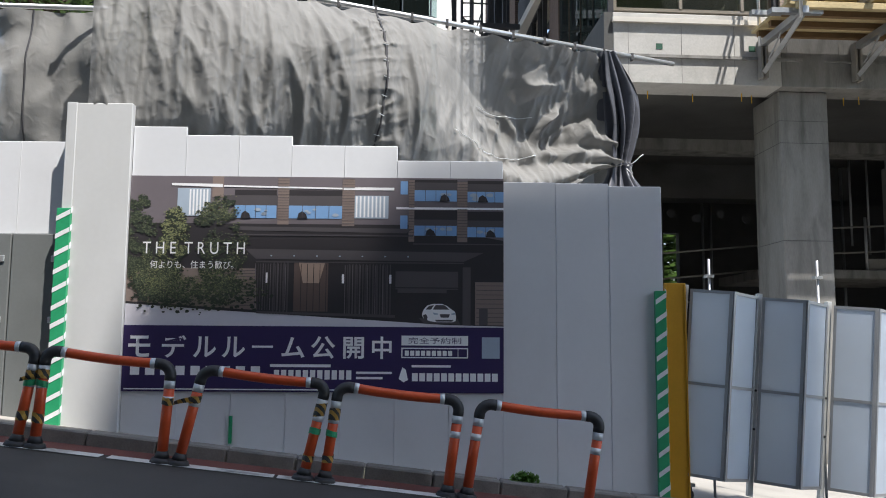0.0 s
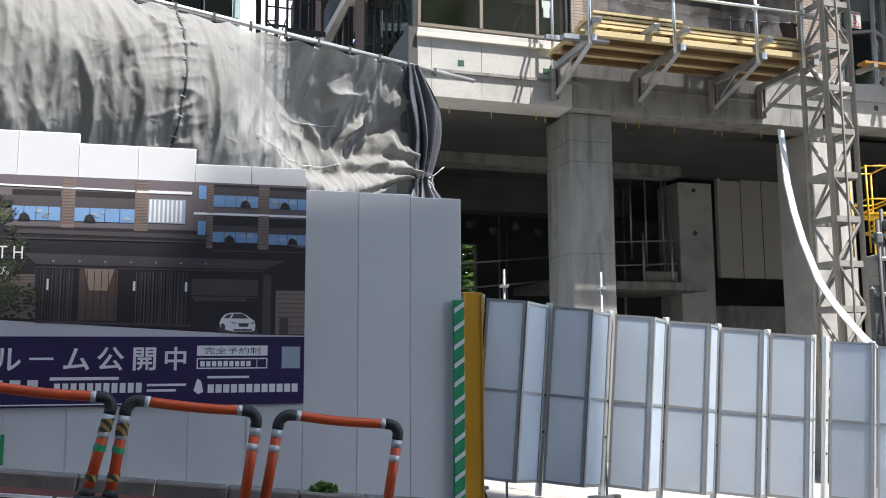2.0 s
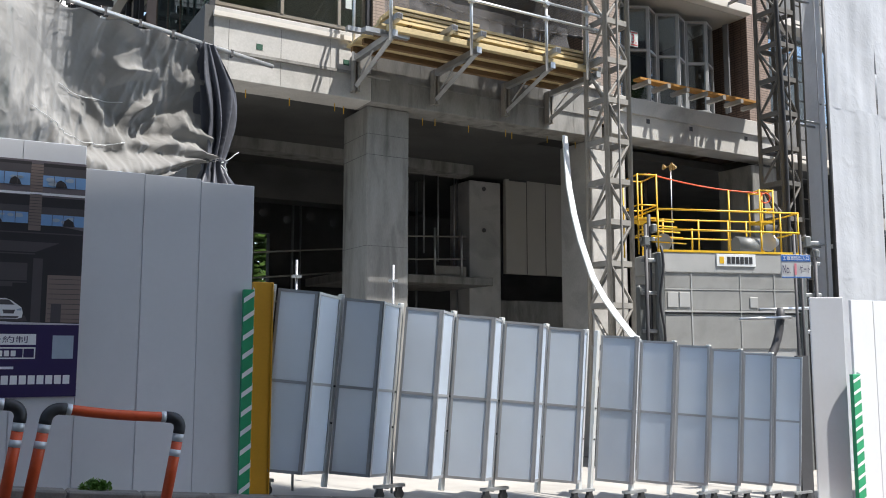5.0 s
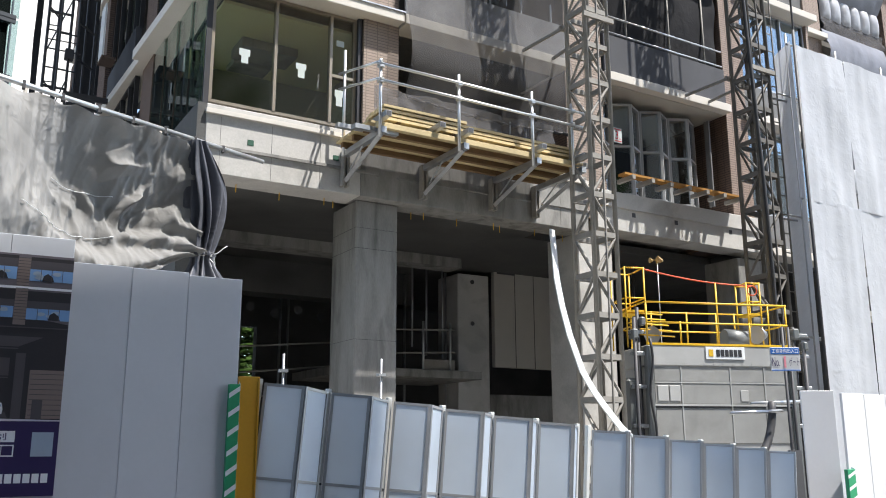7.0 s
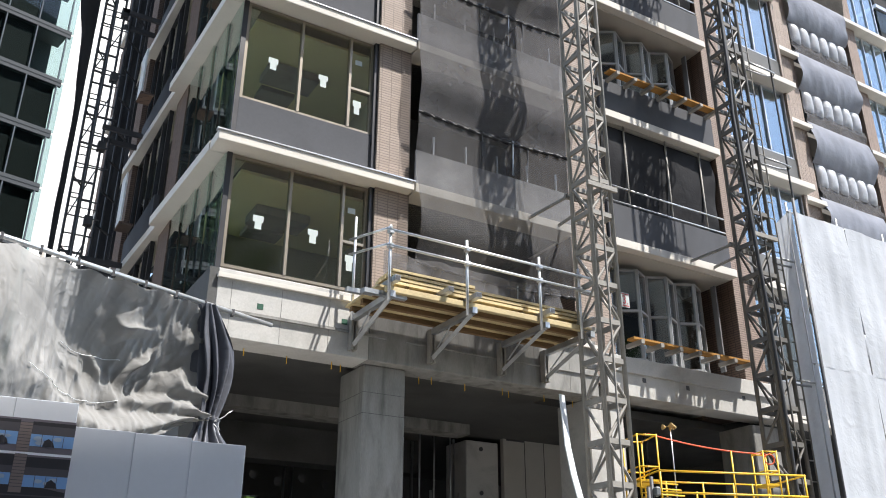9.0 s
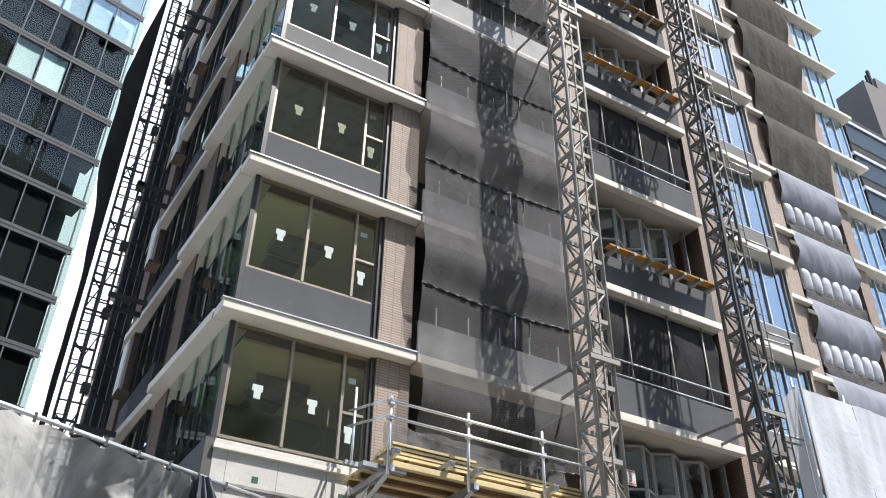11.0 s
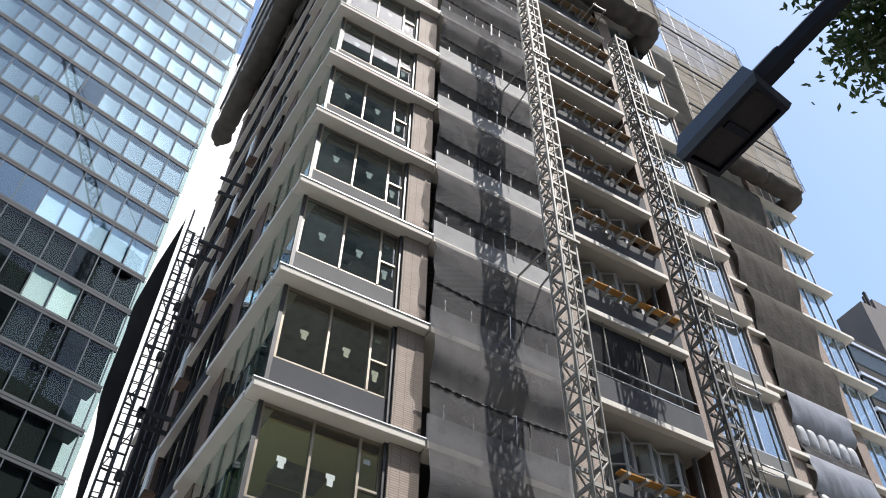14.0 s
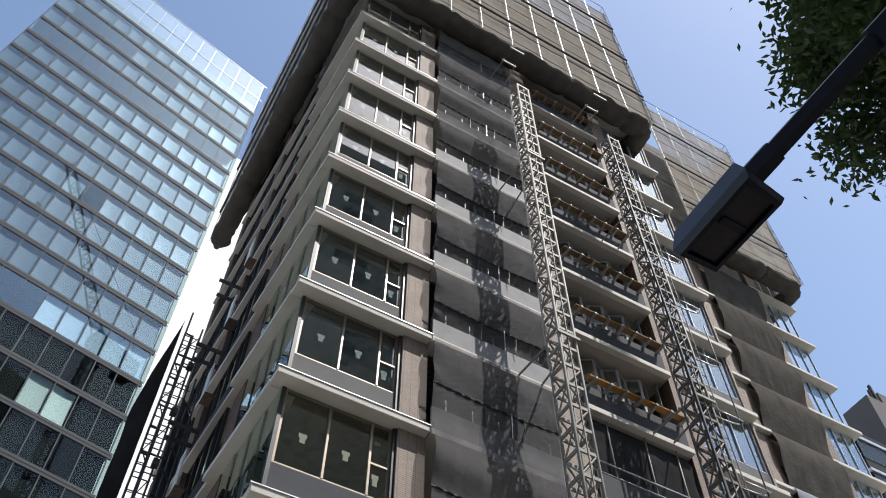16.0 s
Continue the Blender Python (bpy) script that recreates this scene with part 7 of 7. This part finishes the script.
# ---------------------------------------------------------------- scaffold cage round the top storeys
def cage_face(name, p0, p1, z0, z1, label):
    """A net-clad scaffold face from p0 to p1 with poles, rails and a padded lower roll."""
    p0, p1 = Vector((*p0, 0)), Vector((*p1, 0))
    d = (p1 - p0)
    length = d.length
    d.normalize()
    n = Vector((d.y, -d.x, 0))
    c = thing(name, label, "scaffold", at=(*((p0 + p1) / 2).xy, z0))

    def net(u, v):
        p = p0 + d * length * u
        w = 0.05 * lump(u * length * 0.9, v * 9, 3) + 0.03 * lump(u * length * 3, v * 20, 6)
        return (p.x - n.x * (0.12 + w), p.y - n.y * (0.12 + w), z0 + 0.5 + (z1 - z0 - 0.5) * v)
    part("net", sheet(60, 60, net), M_NET_TOP, c)
    cnt = max(2, round(length / 1.8))
    for i in range(cnt + 1):
        p = p0 + d * (length * i / cnt)
        part("standard", rods([((p.x, p.y, z0 + 0.6), (p.x, p.y, z1 + 0.9))], 0.018, 6), M_STEEL, c)
    for j in range(int((z1 - z0) / 1.8) + 1):
        z = z0 + 1.2 + j * 1.8
        part("ledger", rods([((p0.x, p0.y, z), (p1.x, p1.y, z))], 0.02, 6), M_MAST, c)
    for j in range(3):
        z = z0 + 3.8 + j * 5.4
        part("belt", rods([((p0.x + n.x * 0.04, p0.y + n.y * 0.04, z), (p1.x + n.x * 0.04, p1.y + n.y * 0.04, z + 0.1))], 0.06, 6), M_STEEL_DK, c)

    def roll(u, v):
        s = u * length
        p = p0 + d * s
        a = v * 2 * math.pi
        r = 0.58 + 0.12 * lump(s * 1.6, math.cos(a) * 1.5, math.sin(a) * 1.5) - 0.1 * max(0, 1 - abs((s % 3.6) - 1.8) * 6)
        r *= 0.25 + 0.75 * ease(min(s, length - s), 0.0, 0.7)
        q = n * (r * math.cos(a) - 0.5)
        return (p.x + q.x, p.y + q.y, z0 + 0.3 + r * 0.85 * math.sin(a))
    part("padded_roll", sheet(160, 22, roll), M_ROLL, c, "dark padded roll along the lower edge")
    return c


cage_face("scaffold_cage", (2.15, 12.55), (20.1, 12.55), EH + 41.9, EH + 60, "net-clad scaffold cage round the top storeys")
cage_face("scaffold_cage", (2.1, 31.6), (2.15, 12.6), EH + 41.9, EH + 60, "net-clad scaffold cage round the top storeys")
cage_face("scaffold_cage", (20.1, 12.55), (20.4, 17.0), EH + 41.9, EH + 60, "net-clad scaffold cage round the top storeys")
cage_face("scaffold_cage", (27.0, 17.2), (35.6, 17.2), EH + 43.2, EH + 61.5, "net-clad scaffold cage round the wing top")
cage_face("scaffold_cage", (35.6, 17.2), (35.9, 22), EH + 43.2, EH + 61.5, "net-clad scaffold cage round the wing top")
part("upper_storey", boxes((4.2, 19.5, 14.2, 30, floor_z(13), EH + 58)), M_CONC_DK, building)
part("upper_storey", boxes((20.9, 35.2, 19.0, 30, floor_z(13), EH + 59)), M_CONC_DK, wing)

# ---------------------------------------------------------------- street lamp
lamp = thing("street_lamp", "dark blue-black box street lamp on a slanting arm", "street lamp", at=(3.62, -1.6, ground_height(3.62, -1.6)))
LZ = EH + 4.3
c0, c1, c2, c3 = Vector((2.7, 1.27, LZ)), Vector((2.985, 1.31, LZ)), Vector((2.97, 1.88, LZ)), Vector((2.7, 1.89, LZ))
bm = bmesh.new()
lo = [bm.verts.new(p) for p in (c0, c1, c2, c3)]
mid = [bm.verts.new(p + Vector((dx, dy, 0.05))) for p, dx, dy in ((c0, -0.025, -0.02), (c1, 0.02, -0.02), (c2, 0.02, 0.02), (c3, -0.025, 0.02))]
hi = [bm.verts.new(p + Vector((dx, dy, 0.21))) for p, dx, dy in ((c0, -0.01, 0.03), (c1, -0.02, 0.03), (c2, -0.02, -0.03), (c3, -0.01, -0.03))]
for r0, r1 in ((lo, mid), (mid, hi)):
    for i in range(4):
        bm.faces.new((r0[i], r0[(i + 1) % 4], r1[(i + 1) % 4], r1[i]))
rim = [bm.verts.new(p + Vector((dx, dy, 0))) for p, dx, dy in ((c0, 0.025, 0.035), (c1, -0.025, 0.035), (c2, -0.025, -0.035), (c3, 0.025, -0.035))]
well = [bm.verts.new(v.co + Vector((0, 0, 0.05))) for v in rim]
for i in range(4):
    bm.faces.new((lo[(i + 1) % 4], lo[i], rim[i], rim[(i + 1) % 4]))
    bm.faces.new((rim[(i + 1) % 4], rim[i], well[i], well[(i + 1) % 4]))
bm.faces.new(well[::-1])
bm.faces.new(hi)
bmesh.ops.recalc_face_normals(bm, faces=bm.faces)
part("head", bm, M_BLUE_BLACK, lamp)
part("lens", boxes((2.74, 2.95, 1.32, 1.84, LZ + 0.025, LZ + 0.04), bevel=0.004), M_LAMPGLASS, lamp, "dark lamp lens")
part("lens_bracket", boxes((2.76, 2.93, 1.55, 1.6, LZ + 0.012, LZ + 0.024)), M_BLUE_BLACK, lamp)
a, b = Vector((2.81, 1.36, LZ + 0.16)), Vector((3.66, -1.6, LZ + 1.41))
d = b - a
bm = bmesh.new()
rod(bm, a, b, 0.066, 6)
part("arm", bm, M_BLUE_BLACK, lamp)
bm = bmesh.new()
rod(bm, a - d * 0.01, a + d * 0.075, 0.08, 6)
part("sleeve", bm, M_BLUE_BLACK, lamp)
bm = bmesh.new()
rod(bm, a + d * 0.33, a + d * 0.45, 0.095, 6)
part("joint", bm, M_BLUE_BLACK, lamp)
bm = bmesh.new()
rod(bm, (3.62, -1.6, ground_height(3.62, -1.6) - 0.1), (3.62, -1.6, LZ + 1.6), 0.085, 12, r2=0.06)
part("pole", bm, M_BLUE_BLACK, lamp)

# ---------------------------------------------------------------- street tree
def tree(at, height, spread, crown_low, seed, leaves=9000, label="broadleaf street tree with dense dark green leaves"):
    rng = random.Random(seed)
    t = thing("street_tree", label, "tree", at=at)
    base = Vector(at)
    bm = bmesh.new()
    top = base + Vector((0, 0, height * 0.75))
    rod(bm, base - Vector((0, 0, 0.2)), top, 0.22, 10, r2=0.08)
    tips = []
    for i in range(46):
        a = i * 2.4 + rng.uniform(-0.3, 0.3)
        z = crown_low + (height * 0.75 - crown_low) * (i / 46)
        s = base + Vector((0, 0, z))
        r = spread * rng.uniform(0.8, 1.0) * (1 - 0.3 * i / 46)
        e = s + Vector((math.cos(a) * r, math.sin(a) * r, rng.uniform(0.8, 2.2)))
        m = s.lerp(e, 0.5) + Vector((0, 0, 0.3))
        rod(bm, s, m, 0.07, 6, r2=0.05)
        rod(bm, m, e, 0.05, 6, r2=0.015)
        for f in (0.5, 0.62, 0.74, 0.82, 0.9, 0.96, 1.0, 1.0):
            q = s.lerp(e, f)
            tips.append(q + Vector((rng.uniform(-0.5, 0.5), rng.uniform(-0.5, 0.5), rng.uniform(-0.3, 0.4))))
    part("trunk", bm, M_BARK, t)
    verts, faces = [], []
    for i in range(leaves):
        c = rng.choice(tips)
        p = c + Vector((rng.gauss(0, 0.25), rng.gauss(0, 0.25), rng.gauss(0, 0.2)))
        l = Vector((rng.uniform(-1, 1), rng.uniform(-1, 1), rng.uniform(-0.7, 0.3))).normalized()
        w = l.cross(Vector((rng.uniform(-0.4, 0.4), rng.uniform(-0.4, 0.4), 1))).normalized()
        k = rng.uniform(0.042, 0.072)
        n = len(verts)
        verts += [p - l * k, p + w * k * 0.42 + UP * 0.006, p + l * k, p - w * k * 0.42 + UP * 0.006]
        faces += [(n, n + 1, n + 2, n + 3)]
    me = bpy.data.meshes.new("crown")
    me.from_pydata(verts, [], faces)
    me.materials.append(M_LEAF)
    ob = place("crown", me, t)
    ob["kind"] = "stuff"
    return t


tree((7.02, -1.2, ground_height(7.02, -1.2)), 17.5, 2.95, 9.0, 5, 230000)
tree((-5.6, 13.5, level(-5.6)), 7.6, 1.8, 4.2, 9, 9000, "leafy green tree behind the tarpaulin")
